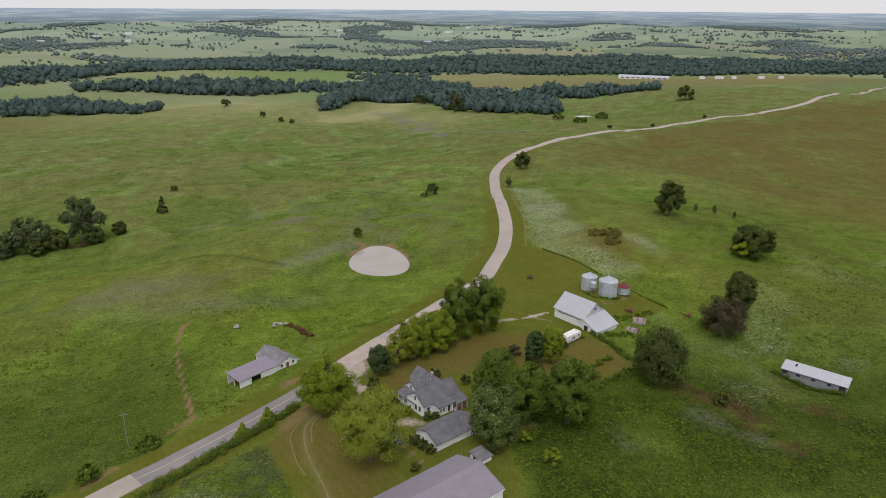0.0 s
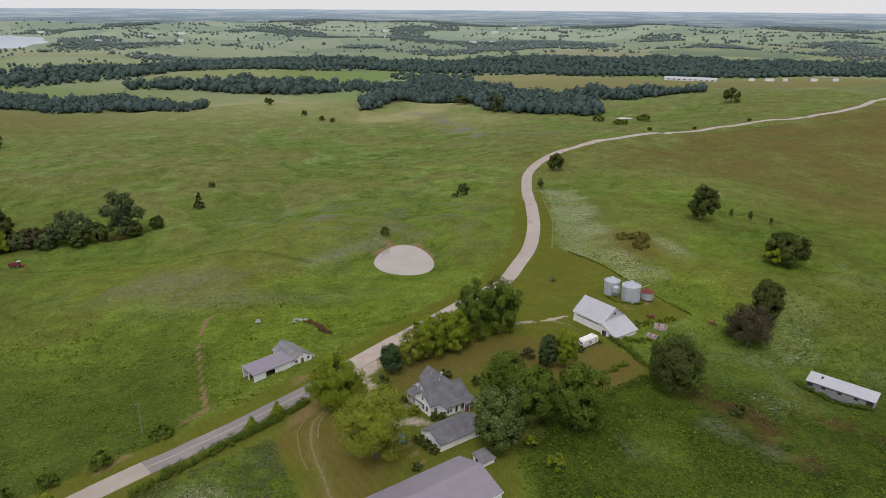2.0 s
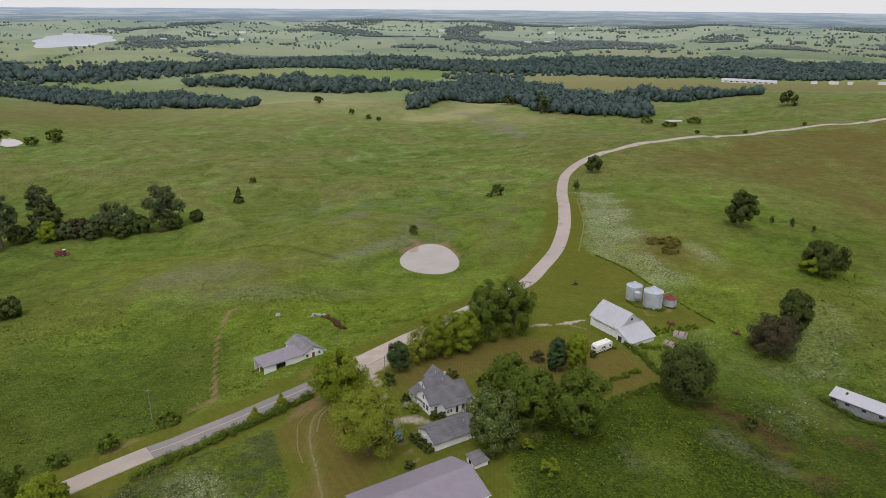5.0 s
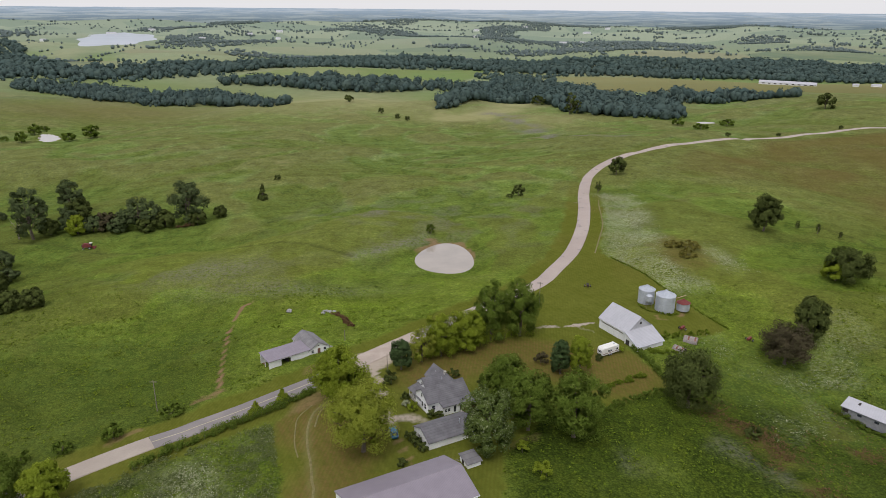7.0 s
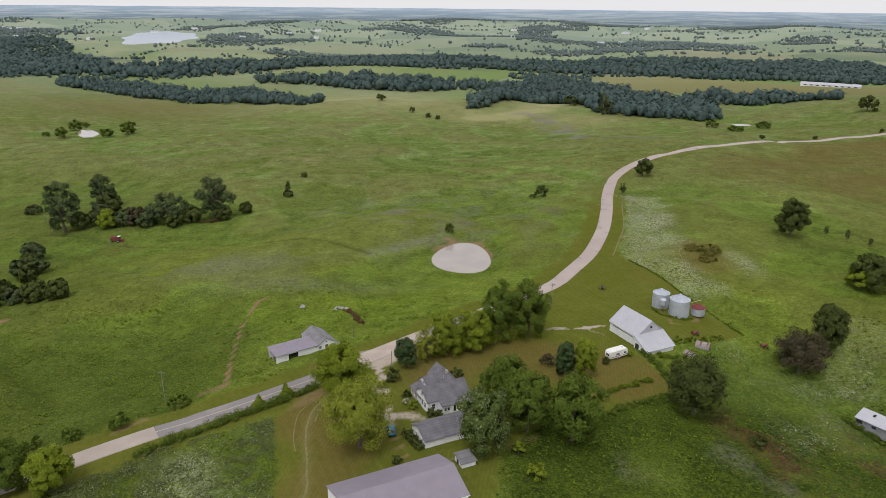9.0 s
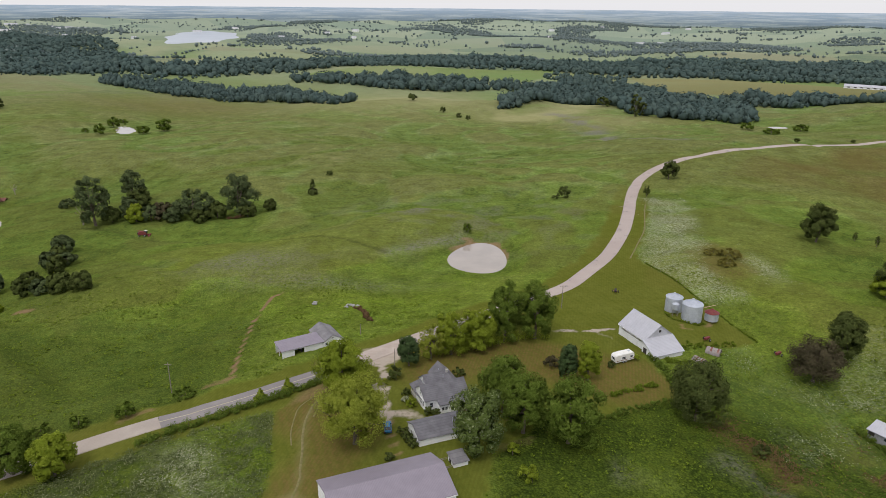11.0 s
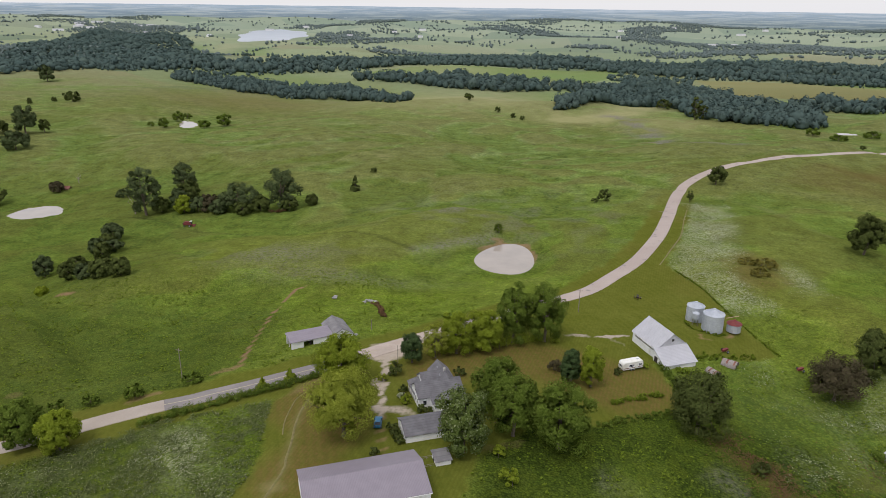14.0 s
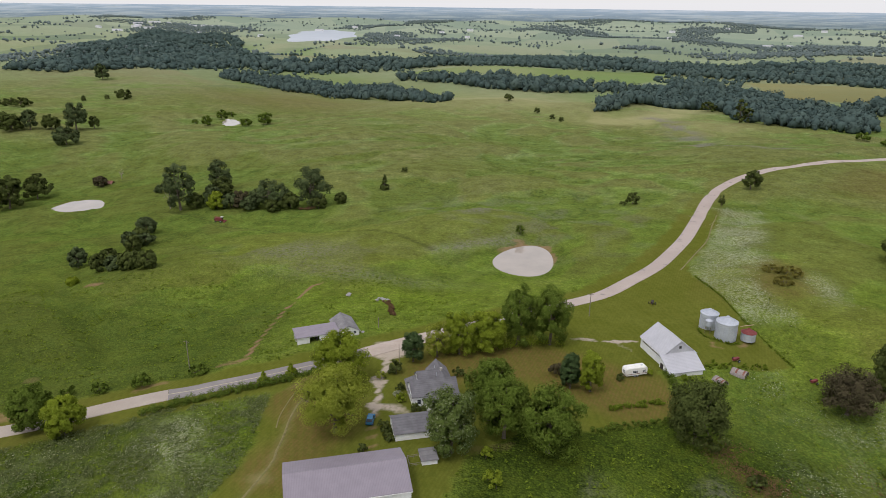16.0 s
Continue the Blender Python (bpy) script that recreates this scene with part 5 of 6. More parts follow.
def house():
    t = site("farmhouse", 7.5, 19.5, "white clapboard farmhouse with grey shingled gables and porches", "house", 0.3)
    z = -0.9
    gable(t, 2.0, 12.7, 14.1, 20.5, z, 2.9, 5.1, 'x', SIDING, SHINGLE, 0.35, wall_label="white clapboard walls", roof_label="grey asphalt shingle roof")
    gable(t, 17.3, 26.8, 7.9, 12.7, z, 2.7, 5.0, 'y', SIDING, SHINGLE, 0.3)
    gable(t, 4.6, 10.3, 19.6, 25.0, z, 2.7, 4.7, 'x', SIDING, SHINGLE, 0.3)
    # front porch on the west side
    part("porch_roof", extrude_profile([(1.7, 1.75), (5.0, 2.75), (5.0, 2.88), (1.7, 1.88)], 17.6, 24.4, 'y'), SHINGLE, t)
    part("porch_floor", box(2.0, 4.6, 17.9, 24.1, z, 0.15), CONC, t, "pale porch deck")
    for y in (18.0, 20.0, 22.0, 24.0):
        part("porch_post", box(2.02, 2.16, y - 0.07, y + 0.07, 0.15, 1.82), WHITE, t)
    part("porch_wall", box(2.4, 4.7, 18.2, 20.2, 0.0, 2.2), SIDING, t)
    # rear lean-to with its open side porch
    part("lean_to_roof", extrude_profile([(11.7, 2.15), (14.3, 2.75), (14.3, 2.9), (11.7, 2.3)], 4.6, 9.6, 'x'), SHINGLE, t)
    part("lean_to_wall", extrude_profile([(12.1, z), (14.1, z), (14.1, 2.68), (12.1, 2.22)], 4.9, 9.3, 'x'), SIDING, t)
    part("side_porch_roof", extrude_profile([(10.9, 1.95), (14.3, 2.7), (14.3, 2.83), (10.9, 2.08)], 9.62, 13.2, 'x'), SHINGLE, t)
    part("side_porch_rail", box(9.5, 12.9, 11.2, 11.35, z, 0.9), BROWN, t, "red-brown porch railing boards")
    part("side_porch_floor", box(9.4, 12.9, 11.36, 14.1, z, 0.05), CONC, t)
    for x in (9.6, 11.2, 12.8):
        part("side_porch_post", box(x - 0.06, x + 0.06, 11.02, 11.16, z, 2.02), WHITE, t)
    # windows and doors
    window(t, 2.0, 17.3, 3.0, 0.75, 1.1, "x-")
    window(t, 2.0, 15.6, 0.7, 0.85, 1.35, "x-")
    window(t, 2.0, 17.0, 0.7, 0.85, 1.35, "x-")
    window(t, 3.4, 14.1, 0.8, 0.8, 1.2, "y-")
    window(t, 5.6, 12.1, 0.7, 0.6, 0.8, "y-")
    window(t, 6.4, 12.1, 0.7, 0.6, 0.8, "y-")
    window(t, 4.6, 22.3, 2.75, 0.7, 0.9, "x-")
    window(t, 10.3, 26.8, 3.0, 0.8, 1.1, "y+")
    window(t, 12.7, 17.3, 3.1, 0.8, 1.1, "x+")
    window(t, 12.7, 23.0, 0.8, 0.9, 1.3, "x+")
    d = part("door", box(7.55, 8.4, 12.04, 12.1, -0.05, 1.95), WHITE, t, "white storm door with dark glass")
    part("door_pane", box(7.68, 8.27, 12.02, 12.05, 0.2, 1.8), GLASS, d)
    part("door", box(4.54, 4.6, 20.6, 21.5, 0.15, 2.1), BROWN, t, "brown front door")
    b = box(10.05, 10.55, 21.0, 21.5, 4.5, 5.7)
    box(10.0, 10.6, 20.95, 21.55, 5.55, 5.72, 0, b)
    part("chimney", b, CONC, t, "short pale chimney")
    part("vent_pipe", cylinder(8.9, 20.2, 4.3, 5.15, 0.07, 0.07, 8), GALV_ROOF, t)
    part("vent_pipe", cylinder(9.4, 24.2, 3.6, 4.75, 0.07, 0.07, 8), GALV_ROOF, t)


def garage():
    t = site("garage", 1.5, 5.2, "low white garage with grey shingle roof", "garage", 0.1)
    gable(t, -4.3, 7.4, 1.6, 8.8, -0.6, 2.15, 3.75, 'x', SIDING, SHINGLE, 0.28, wall_label="white lap siding walls")
    window(t, -4.3, 3.3, 0.85, 0.7, 0.8, "x-")
    window(t, -4.3, 6.3, 0.85, 0.7, 0.8, "x-")
    window(t, 5.9, 1.6, 0.9, 0.9, 0.7, "y-")
    part("vent_pipe", cylinder(4.4, 3.9, 2.8, 4.3, 0.09, 0.09, 8), GALV_ROOF, t, "dark flue pipe")
    d = part("garage_door", box(-1.5, 3.2, 8.78, 8.86, -0.1, 1.95), WHITE, t, "white panelled garage door")
    for i in range(3):
        part("door_panel", box(-1.4, 3.1, 8.86, 8.89, 0.02 + i * 0.63, 0.58 + i * 0.63), WHITE, d)


def machine_shed():
    t = site("machine_shed", -16.2, -11.9, "long white machine shed with plain grey steel roof", "shed", 0.0)
    gable(t, -27.8, -4.6, -18.6, -5.2, -1.2, 3.5, 5.75, 'x', BOARDS, STEEL_ROOF, 0.25, roof_label="smooth grey-mauve steel roof", wall_label="white steel walls")
    b = box(-4.6, -4.52, -14.4, -9.4, -0.6, 3.0)
    part("sliding_door", b, BOARDS_Y, t, "white sliding door")
    part("door_track", box(-4.6, -4.45, -17.0, -9.2, 3.02, 3.16), GALV_ROOF, t)
    part("sliding_door", box(-22.0, -16.0, -5.2, -5.12, -0.6, 3.0), BOARDS, t)
    part("trim", box(-28.06, -4.34, -18.95, -18.88, 3.3, 3.46), WHITE, t, "white eave trim")


def coop():
    t = site("chicken_coop", 1.3, -6.1, "small white coop with grey sloping roof", "shed", 0.0)
    part("wall", extrude_profile([(-7.7, -0.5), (-4.5, -0.5), (-4.5, 1.95), (-7.7, 1.5)], -0.3, 2.9, 'x'), BOARDS, t)
    part("roof", extrude_profile([(-8.0, 1.48), (-4.2, 2.01), (-4.2, 2.11), (-8.0, 1.58)], -0.55, 3.15, 'x'), OLDSHINGLE, t)
    part("door", box(-0.36, -0.3, -6.2, -5.4, 0.0, 1.45), DARK, t, "dark panel painted as a shaded open doorway")
    p = box(-2.9, -2.82, -7.5, -7.42, -0.2, 1.1)
    for x, y in ((-2.9, -4.7), (-1.6, -7.5), (-1.6, -4.7)):
        box(x, x + 0.08, y, y + 0.08, -0.2, 1.1, 0, p)
    for zz in (0.35, 0.7, 1.05):
        box(-2.9, -0.4, -7.49, -7.43, zz, zz + 0.05, 0, p)
        box(-2.9, -0.4, -4.69, -4.63, zz, zz + 0.05, 0, p)
        box(-2.89, -2.83, -7.4, -4.7, zz, zz + 0.05, 0, p)
    part("run_fence", p, WOODGREY, t, "weathered rail fence of a chicken run")


def barn():
    z = -2.6
    t = site("barn", 77.3, 29.0, "white wooden barn with white steel roof and lean-to", "barn", z)
    o = -z
    gable(t, 24.0, 35.9, 72.4, 82.2, -0.9, 0.95 + o, 4.75 + o, 'y', BOARDS_Y, WHITE_STEEL, 0.3, wall_label="white weathered board walls", roof_label="white steel roof")
    part("gable_boards", extrude_profile([(73.2, 1.5 + o), (81.4, 1.5 + o), (77.3, 4.55 + o)], 23.93, 23.99, 'y'), BOARDS_GREY, t, "grey-white gable boards")
    part("loft_window", box(76.95, 77.65, 23.86, 23.93, 2.6 + o, 3.3 + o), DARK, t)
    part("lean_to_roof", extrude_profile([(18.2, -1.45 + o), (24.1, 1.45 + o), (24.1, 1.57 + o), (18.2, -1.33 + o)], 71.2, 81.9, 'x'), WHITE_STEEL, t, "white steel lean-to roof")
    part("lean_to_wall", extrude_profile([(18.6, -1.2), (23.98, -1.2), (23.98, 1.3 + o), (18.6, -1.32 + o)], 71.6, 81.5, 'x'), BOARDS, t)
    part("doorway", box(71.52, 71.6, 22.0, 23.4, -0.3, 1.9), DARK, t, "dark panel painted as a shaded open doorway")
    part("eave_board", box(72.0, 72.08, 23.9, 36.0, 0.62 + o, 0.8 + o), WHITE, t)
    for y0, y1 in ((27.0, 29.3), (29.4, 31.7)):
        part("sliding_door", box(72.3, 72.4, y0, y1, -0.3, 2.5), BOARDS_Y, t, "white plank sliding door")
    part("door_track", box(72.24, 72.4, 25.6, 34.5, 2.52, 2.66), WOODGREY, t, "grey door track")


def grain_bin(x, y, z, r, wall, peak, label):
    t = thing("grain_bin", x, y, label, "grain bin", z, group="grain bins")
    b = cylinder(0, 0, -0.6, wall, r, r, 40)
    part("bin_wall", b, GALV, t, "ribbed galvanised wall")
    for k in range(1, int(wall / 0.82)):
        part("bin_ring", cylinder(0, 0, k * 0.82, k * 0.82 + 0.06, r + 0.025, r + 0.025, 40), GALV_ROOF, t)
    roof = part("bin_roof", cylinder(0, 0, wall, peak - 0.15, r + 0.12, 0.45, 40), GALV_ROOF, t, "pale conical steel roof")
    for i in range(20):
        a = i * math.tau / 20
        part("roof_rib", tube(((r + 0.1) * math.cos(a), (r + 0.1) * math.sin(a), wall + 0.04), (0.46 * math.cos(a), 0.46 * math.sin(a), peak - 0.1), 0.035, 0.03, 5), GALV_ROOF, roof)
    part("lid", cylinder(0, 0, peak - 0.18, peak + 0.08, 0.5, 0.42, 20), GALV_ROOF, t)
    a = radians(235)
    bm = box(-0.4, 0.4, -0.06, 0.06, 0.2, 2.0)
    bmesh.ops.transform(bm, matrix=Matrix.Translation((r * math.cos(a), r * math.sin(a), 0)) @ Matrix.Rotation(a - radians(90), 4, 'Z'), verts=bm.verts)
    part("bin_door", bm, GALV_ROOF, t)
    a = radians(200)
    bm = bmesh.new()
    for s in (-0.2, 0.2):
        px, py = (r + 0.15) * math.cos(a) - s * math.sin(a), (r + 0.15) * math.sin(a) + s * math.cos(a)
        tube((px, py, 0.2), (px, py, wall + 0.1), 0.025, 0.025, 5, bm)
    for k in range(int(wall / 0.35)):
        c0 = [((r + 0.15) * math.cos(a) - s * math.sin(a), (r + 0.15) * math.sin(a) + s * math.cos(a), 0.4 + 0.35 * k) for s in (-0.2, 0.2)]
        tube(*c0, 0.015, 0.015, 4, bm)
    part("ladder", bm, GALV_ROOF, t)


def hopper_tank(x, y, z):
    t = thing("hopper_tank", x, y, "pale galvanised hopper tank on steel legs between the bins", "tank", z)
    part("tank_body", cylinder(0, 0, 2.3, 4.0, 1.0, 1.0, 24), GALV_ROOF, t)
    part("tank_roof", cylinder(0, 0, 4.0, 4.5, 1.05, 0.15, 24), GALV_ROOF, t)
    part("tank_hopper", cylinder(0, 0, 1.0, 2.3, 0.2, 1.0, 24), GALV_ROOF, t)
    for a in range(4):
        c0, s0 = math.cos(a * math.pi / 2 + 0.7), math.sin(a * math.pi / 2 + 0.7)
        part("leg", tube((1.05 * c0, 1.05 * s0, -0.5), (0.98 * c0, 0.98 * s0, 2.5), 0.05, 0.05, 6), WOODGREY, t, "dark steel leg")


def red_shed(x, y, z):
    t = thing("feed_shed", x, y, "small red-roofed feed shed beside the grain bins", "shed", z, TURN)
    part("wall", cylinder(0, 0, -0.6, 1.9, 2.1, 2.1, 24), GALV, t, "galvanised round wall")
    part("roof", cylinder(0, 0, 1.9, 3.0, 2.3, 0.3, 24), RED, t, "faded red conical roof")
    part("cap", cylinder(0, 0, 2.9, 3.2, 0.34, 0.26, 12), RED, t)
    part("door", box(-0.5, 0.5, -2.2, -2.06, 0.0, 1.6), GALV_ROOF, t)
    part("auger_tube", tube((-2.4, 1.0, 3.5), (2.8, 1.7, 3.2), 0.11, 0.11, 8), TAN, t, "tan auger tube")


def roadside_shed():
    """White building across the road: a gabled wing and a long low open wing."""
    x0, y0, ang = -42.5, 48.0, 37.2
    z = -2.7
    t = thing("roadside_shed", x0, y0, "white roadside shed with open bays and shingled wing", "shed", z, ang)
    ca, sa = math.cos(radians(ang)), math.sin(radians(ang))

    def plan(x, y):
        return (x - x0) * ca + (y - y0) * sa, -(x - x0) * sa + (y - y0) * ca
    a, b = plan(-42.05, 57.7), plan(-36.55, 49.6)
    mid = (a[0] + b[0]) / 2
    n0, n1 = b[1] - 0.1, a[1]
    gable(t, n0, n1, mid - 3.2, mid + 3.2, -1.7, 1.15, 3.0, 'y', BOARDS, OLDSHINGLE, 0.25, roof_label="weathered grey shingle roof", wall_label="white board walls")
    window(t, mid - 1.9, n0, 0.35, 0.75, 0.75, "y-")
    window(t, mid + 1.9, n0, 0.35, 0.75, 0.75, "y-")
    part("door", box(mid - 0.4, mid + 0.45, n0 - 0.06, n0, -0.8, 1.2), BROWN, t, "dark plank door")
    part("gable_vent", box(mid - 0.22, mid + 0.22, n0 - 0.05, n0 - 0.002, 2.0, 2.25), DARK, t)
    # low wing
    w0, w1 = mid - 3.2 - 11.9, mid - 3.22
    s0, s1 = n0 - 0.2, n0 + 5.6
    part("low_roof", extrude_profile([(s0 - 0.3, 1.72), (s1 + 0.2, 2.2), (s1 + 0.2, 2.3), (s0 - 0.3, 1.84)], w0 - 0.3, w1 + 0.5, 'x'), STEEL_ROOF, t, "plain grey steel roof")
    part("back_wall", box(w0, w1, s1 - 0.12, s1, -1.7, 2.1), BOARDS, t)
    part("front_wall", box(w0, w0 + 3.6, s0, s0 + 0.12, -1.7, 1.68), BOARDS, t, "white plank wall")
    part("front_wall", box(w0 + 6.4, w1, s0, s0 + 0.12, -1.7, 1.68), BOARDS, t)
    part("bay_beam", box(w0 + 3.6, w0 + 6.4, s0, s0 + 0.14, 1.42, 1.68), BOARDS, t)
    for y in (s0 + 0.1, s0 + 2.8, s1 - 0.1):
        part("bay_post", box(w0, w0 + 0.16, y - 0.08, y + 0.08, -1.7, 1.75), WHITE, t)
    part("partition", box(w0 + 5.8, w0 + 5.9, s0 + 0.2, s1 - 0.15, -1.7, 1.7), DARK, t, "dark shed interior boards")
    part("dirt_floor", box(w0 + 0.5, w1 - 0.1, s0 + 0.3, s1 - 0.2, -1.7, -1.0), BROWN, t, "bare brown earth floor")


def poultry_hut():
    """Long low shed in the weeds."""
    t = thing("poultry_shed", 108.1, 22.9, "long low white-roofed poultry shed in tall weeds", "shed", -8.0, -51.5)
    # board colour darkened to stand in for the wall's shade
    part("wall", extrude_profile([(-1.9, -1.2), (1.9, -1.2), (1.9, 2.75), (-1.9, 1.8)], -8.3, 8.3, 'x'), ribbed("grey_shaded_shed_boards", (0.22, 0.22, 0.24), (0.29, 0.29, 0.31), 0.3, 'X', 0.8, dirt=(0.15, 0.14, 0.14)), t, "weathered grey board walls, coloured darker for shade")
    part("roof", extrude_profile([(-2.3, 1.74), (2.2, 2.85), (2.2, 2.95), (-2.3, 1.84)], -8.6, 8.6, 'x'), WHITE_STEEL, t, "white steel sloping roof")
    part("doorway", box(6.4, 8.0, -1.97, -1.88, -0.1, 1.6), DARK, t, "dark panel painted as a shaded open doorway")
    part("doorway", box(-8.1, -6.7, -1.97, -1.88, 0.5, 1.4), DARK, t)
    part("hatch", box(-5.5, -5.0, 0.3, 1.3, 2.35, 2.78), DARK, t, "dark roof hatch")
    for x in (-4.0, 0.0, 4.0):
        part("window", box(x - 0.5, x + 0.5, -1.95, -1.88, 0.6, 1.2), GLASS, t)


def hog_barn():
    t = thing("confinement_barn", 575, 1040, "long white livestock barn on a far hillside", "barn", None, -31)
    gable(t, -43, 43, -7, 7, -1.5, 3.0, 6.0, 'x', WHITE, WHITE_STEEL, 0.5, roof_label="white steel roof")
    for i in range(9):
        part("window", box(-38 + i * 9, -34 + i * 9, -7.1, -7.0, 1.0, 2.4), DARK, t)
    for x, y, w in ((672, 1012, 9), (700, 1003, 14), (724, 996, 7), (770, 985, 10), (806, 980, 8)):
        s = thing("farm_outbuilding", x, y, "small white outbuilding in a far farmyard", "shed", None, -20)
        gable(s, -w / 2, w / 2, -3, 3, -1.5, 2.6, 4.4, 'x', WHITE, WHITE_STEEL, 0.3)


def far_houses():
    rng = random.Random(4)
    for i in range(34):
        a, d = rng.uniform(-0.75, 0.3), rng.uniform(2500, 3500)
        if i >= 18:
            a, d = rng.uniform(-0.66, -0.55), rng.uniform(3050, 3300)
        x, y = d * math.sin(a), -100 + d * math.cos(a)
        s = thing("distant_building", x, y, "tiny white building among distant trees", "building", None, rng.uniform(-40, 40), group="distant buildings")
        w = rng.uniform(14, 40)
        gable(s, -w / 2, w / 2, -6, 6, -3, 5, 8, 'x', WHITE, WHITE_STEEL, 0.4)


house()
garage()
machine_shed()
coop()
barn()
grain_bin(70.9, 79.5, -2.15, 3.1, 4.9, 6.45, "larger galvanised steel grain bin with conical roof")
grain_bin(66.6, 85.6, -2.2, 2.65, 4.5, 5.75, "smaller galvanised steel grain bin with conical roof")
hopper_tank(66.0, 80.6, -2.15)
red_shed(77.4, 80.8, -2.4)
roadside_shed()
poultry_hut()
hog_barn()
far_houses()


# ---------------------------------------------------------------- vehicles and loose things
def car():
    t = thing("car", -12.5, 5.3, "small blue hatchback parked on the gravel drive", "car", None, 102)
    prof = [(-2.05, 0.35), (2.05, 0.35), (2.1, 0.7), (1.95, 0.88), (1.05, 0.98), (-1.75, 1.02), (-2.08, 0.85)]
    b = extrude_profile(prof, -0.85, 0.85, 'y')
    bmesh.ops.bevel(b, geom=list(b.edges), offset=0.07, segments=2, affect='EDGES')
    part("body", b, BLUE, t, "glossy blue bodywork")
    cab = [(-1.78, 0.98), (1.0, 0.98), (0.3, 1.45), (-1.35, 1.47)]
    bm = bmesh.new()
    rows = [[bm.verts.new((x, s * (0.78 if z < 1.2 else 0.62), z)) for x, z in cab] for s in (-1, 1)]
    for i in range(4):
        bm.faces.new((rows[0][i], rows[0][(i + 1) % 4], rows[1][(i + 1) % 4], rows[1][i]))
    bm.faces.new(rows[0][::-1]), bm.faces.new(rows[1])
    part("windows", bm, GLASS, t, "dark glass all round the cabin")
    bm = box(-1.3, 0.3, -0.61, 0.61, 1.44, 1.5, 0.02)
    part("roof", bm, BLUE, t)
    for s in (-1, 1):
        for x0, x1 in ((1.0, 0.3), (-1.76, -1.34)):
            part("pillar", tube((x0, s * 0.78, 0.99), (x1, s * 0.62, 1.46), 0.04, 0.04, 5), BLUE, t)
        for x in (-1.3, 1.3):
            wheel(t, x, s * 0.78, 0.31, 0.31, 0.2)
        part("headlight", box(2.0, 2.1, s * 0.6 - 0.16, s * 0.6 + 0.16, 0.62, 0.76, 0.02), CREAM, t)
        part("tail_light", box(-2.1, -2.02, s * 0.68 - 0.1, s * 0.68 + 0.1, 0.66, 0.86, 0.02), RED, t)
        part("mirror", box(0.75, 0.9, s * 0.9 - 0.1, s * 0.9 + 0.1, 0.98, 1.1, 0.02), BLUE, t)


def camper():
    t = thing("camper_trailer", 45.2, 47.9, "old white camper trailer parked beside trees", "caravan", None, 31)
    prof = [(-3.1, 0.55), (3.0, 0.55), (3.15, 1.2), (2.95, 2.5), (2.6, 2.72), (-2.7, 2.72), (-3.15, 2.35), (-3.25, 1.3)]
    b = extrude_profile(prof, -1.15, 1.15, 'y')
    bmesh.ops.bevel(b, geom=list(b.edges), offset=0.08, segments=2, affect='EDGES')
    part("body", b, CREAM, t, "white sheet-metal body")
    for x, w in ((-0.6, 1.5), (2.0, 0.9)):
        window(t, x, -1.15, 1.35, w, 0.6, "y-")
    window(t, -3.22, 0.0, 1.35, 1.3, 0.65, "x-")
    part("door", box(0.8, 1.4, -1.19, -1.13, 0.6, 2.35, 0.02), CREAM, t)
    part("stripe", box(-3.0, 2.9, -1.165, -1.15, 0.95, 1.1), RUSTY, t, "faded brown stripe")
    part("roof_vent", box(-0.2, 0.4, -0.3, 0.3, 2.7, 2.86, 0.03), CREAM, t)
    part("roof_vent", box(1.6, 2.1, -0.25, 0.25, 2.7, 2.82, 0.03), GALV_ROOF, t)
    part("awning", box(-2.6, 2.4, -1.24, -1.15, 2.5, 2.62, 0.03), CREAM, t)
    for s in (-1, 1):
        for x in (-0.5, 0.3):
            wheel(t, x, s * 1.0, 0.34, 0.34, 0.2)
    part("hitch", tube((-3.1, 0.5, 0.55), (-4.2, 0, 0.5), 0.05, 0.05, 6), WOODGREY, t)
    part("hitch", tube((-3.1, -0.5, 0.55), (-4.2, 0, 0.5), 0.05, 0.05, 6), WOODGREY, t)
    part("jack", tube((-4.1, 0, 0.6), (-4.1, 0, -0.1), 0.05, 0.05, 6), WOODGREY, t)


def combine():
    t = thing("combine_harvester", -176, 200, "red combine harvester standing in the pasture", "harvester", None, 12)
    part("body", box(-2.8, 2.6, -1.3, 1.3, 1.2, 3.1, 0.15), RED, t, "faded red bodywork")
    part("grain_tank", box(-2.0, 0.9, -1.2, 1.2, 3.05, 3.7, 0.1), RED, t)
    part("engine_deck", box(-3.4, -2.0, -1.1, 1.1, 1.5, 2.9, 0.1), DARK, t)
    c = part("cab", box(1.5, 3.1, -0.9, 0.9, 2.2, 3.9, 0.1), GLASS, t, "glazed driver's cab")
    part("cab_roof", box(1.4, 3.2, -1.0, 1.0, 3.88, 4.08, 0.06), CREAM, c, "white cab roof")
    part("feeder_house", box(2.5, 4.2, -0.6, 0.6, 0.7, 1.7, 0.05), RED, t)
    part("header", box(4.0, 4.9, -2.7, 2.7, 0.2, 1.1, 0.08), RED, t)
    part("unloading_auger", tube((0.6, 1.3, 3.3), (-4.0, 1.8, 3.6), 0.18, 0.18, 10), RED, t)
    for s in (-1, 1):
        wheel(t, 1.6, s * 1.6, 0.85, 0.85, 0.6, name="drive_wheel")
        wheel(t, -2.4, s * 1.3, 0.55, 0.55, 0.4, name="rear_wheel")
    t.matrix_world = t.matrix_world @ Matrix.Scale(0.75, 4)


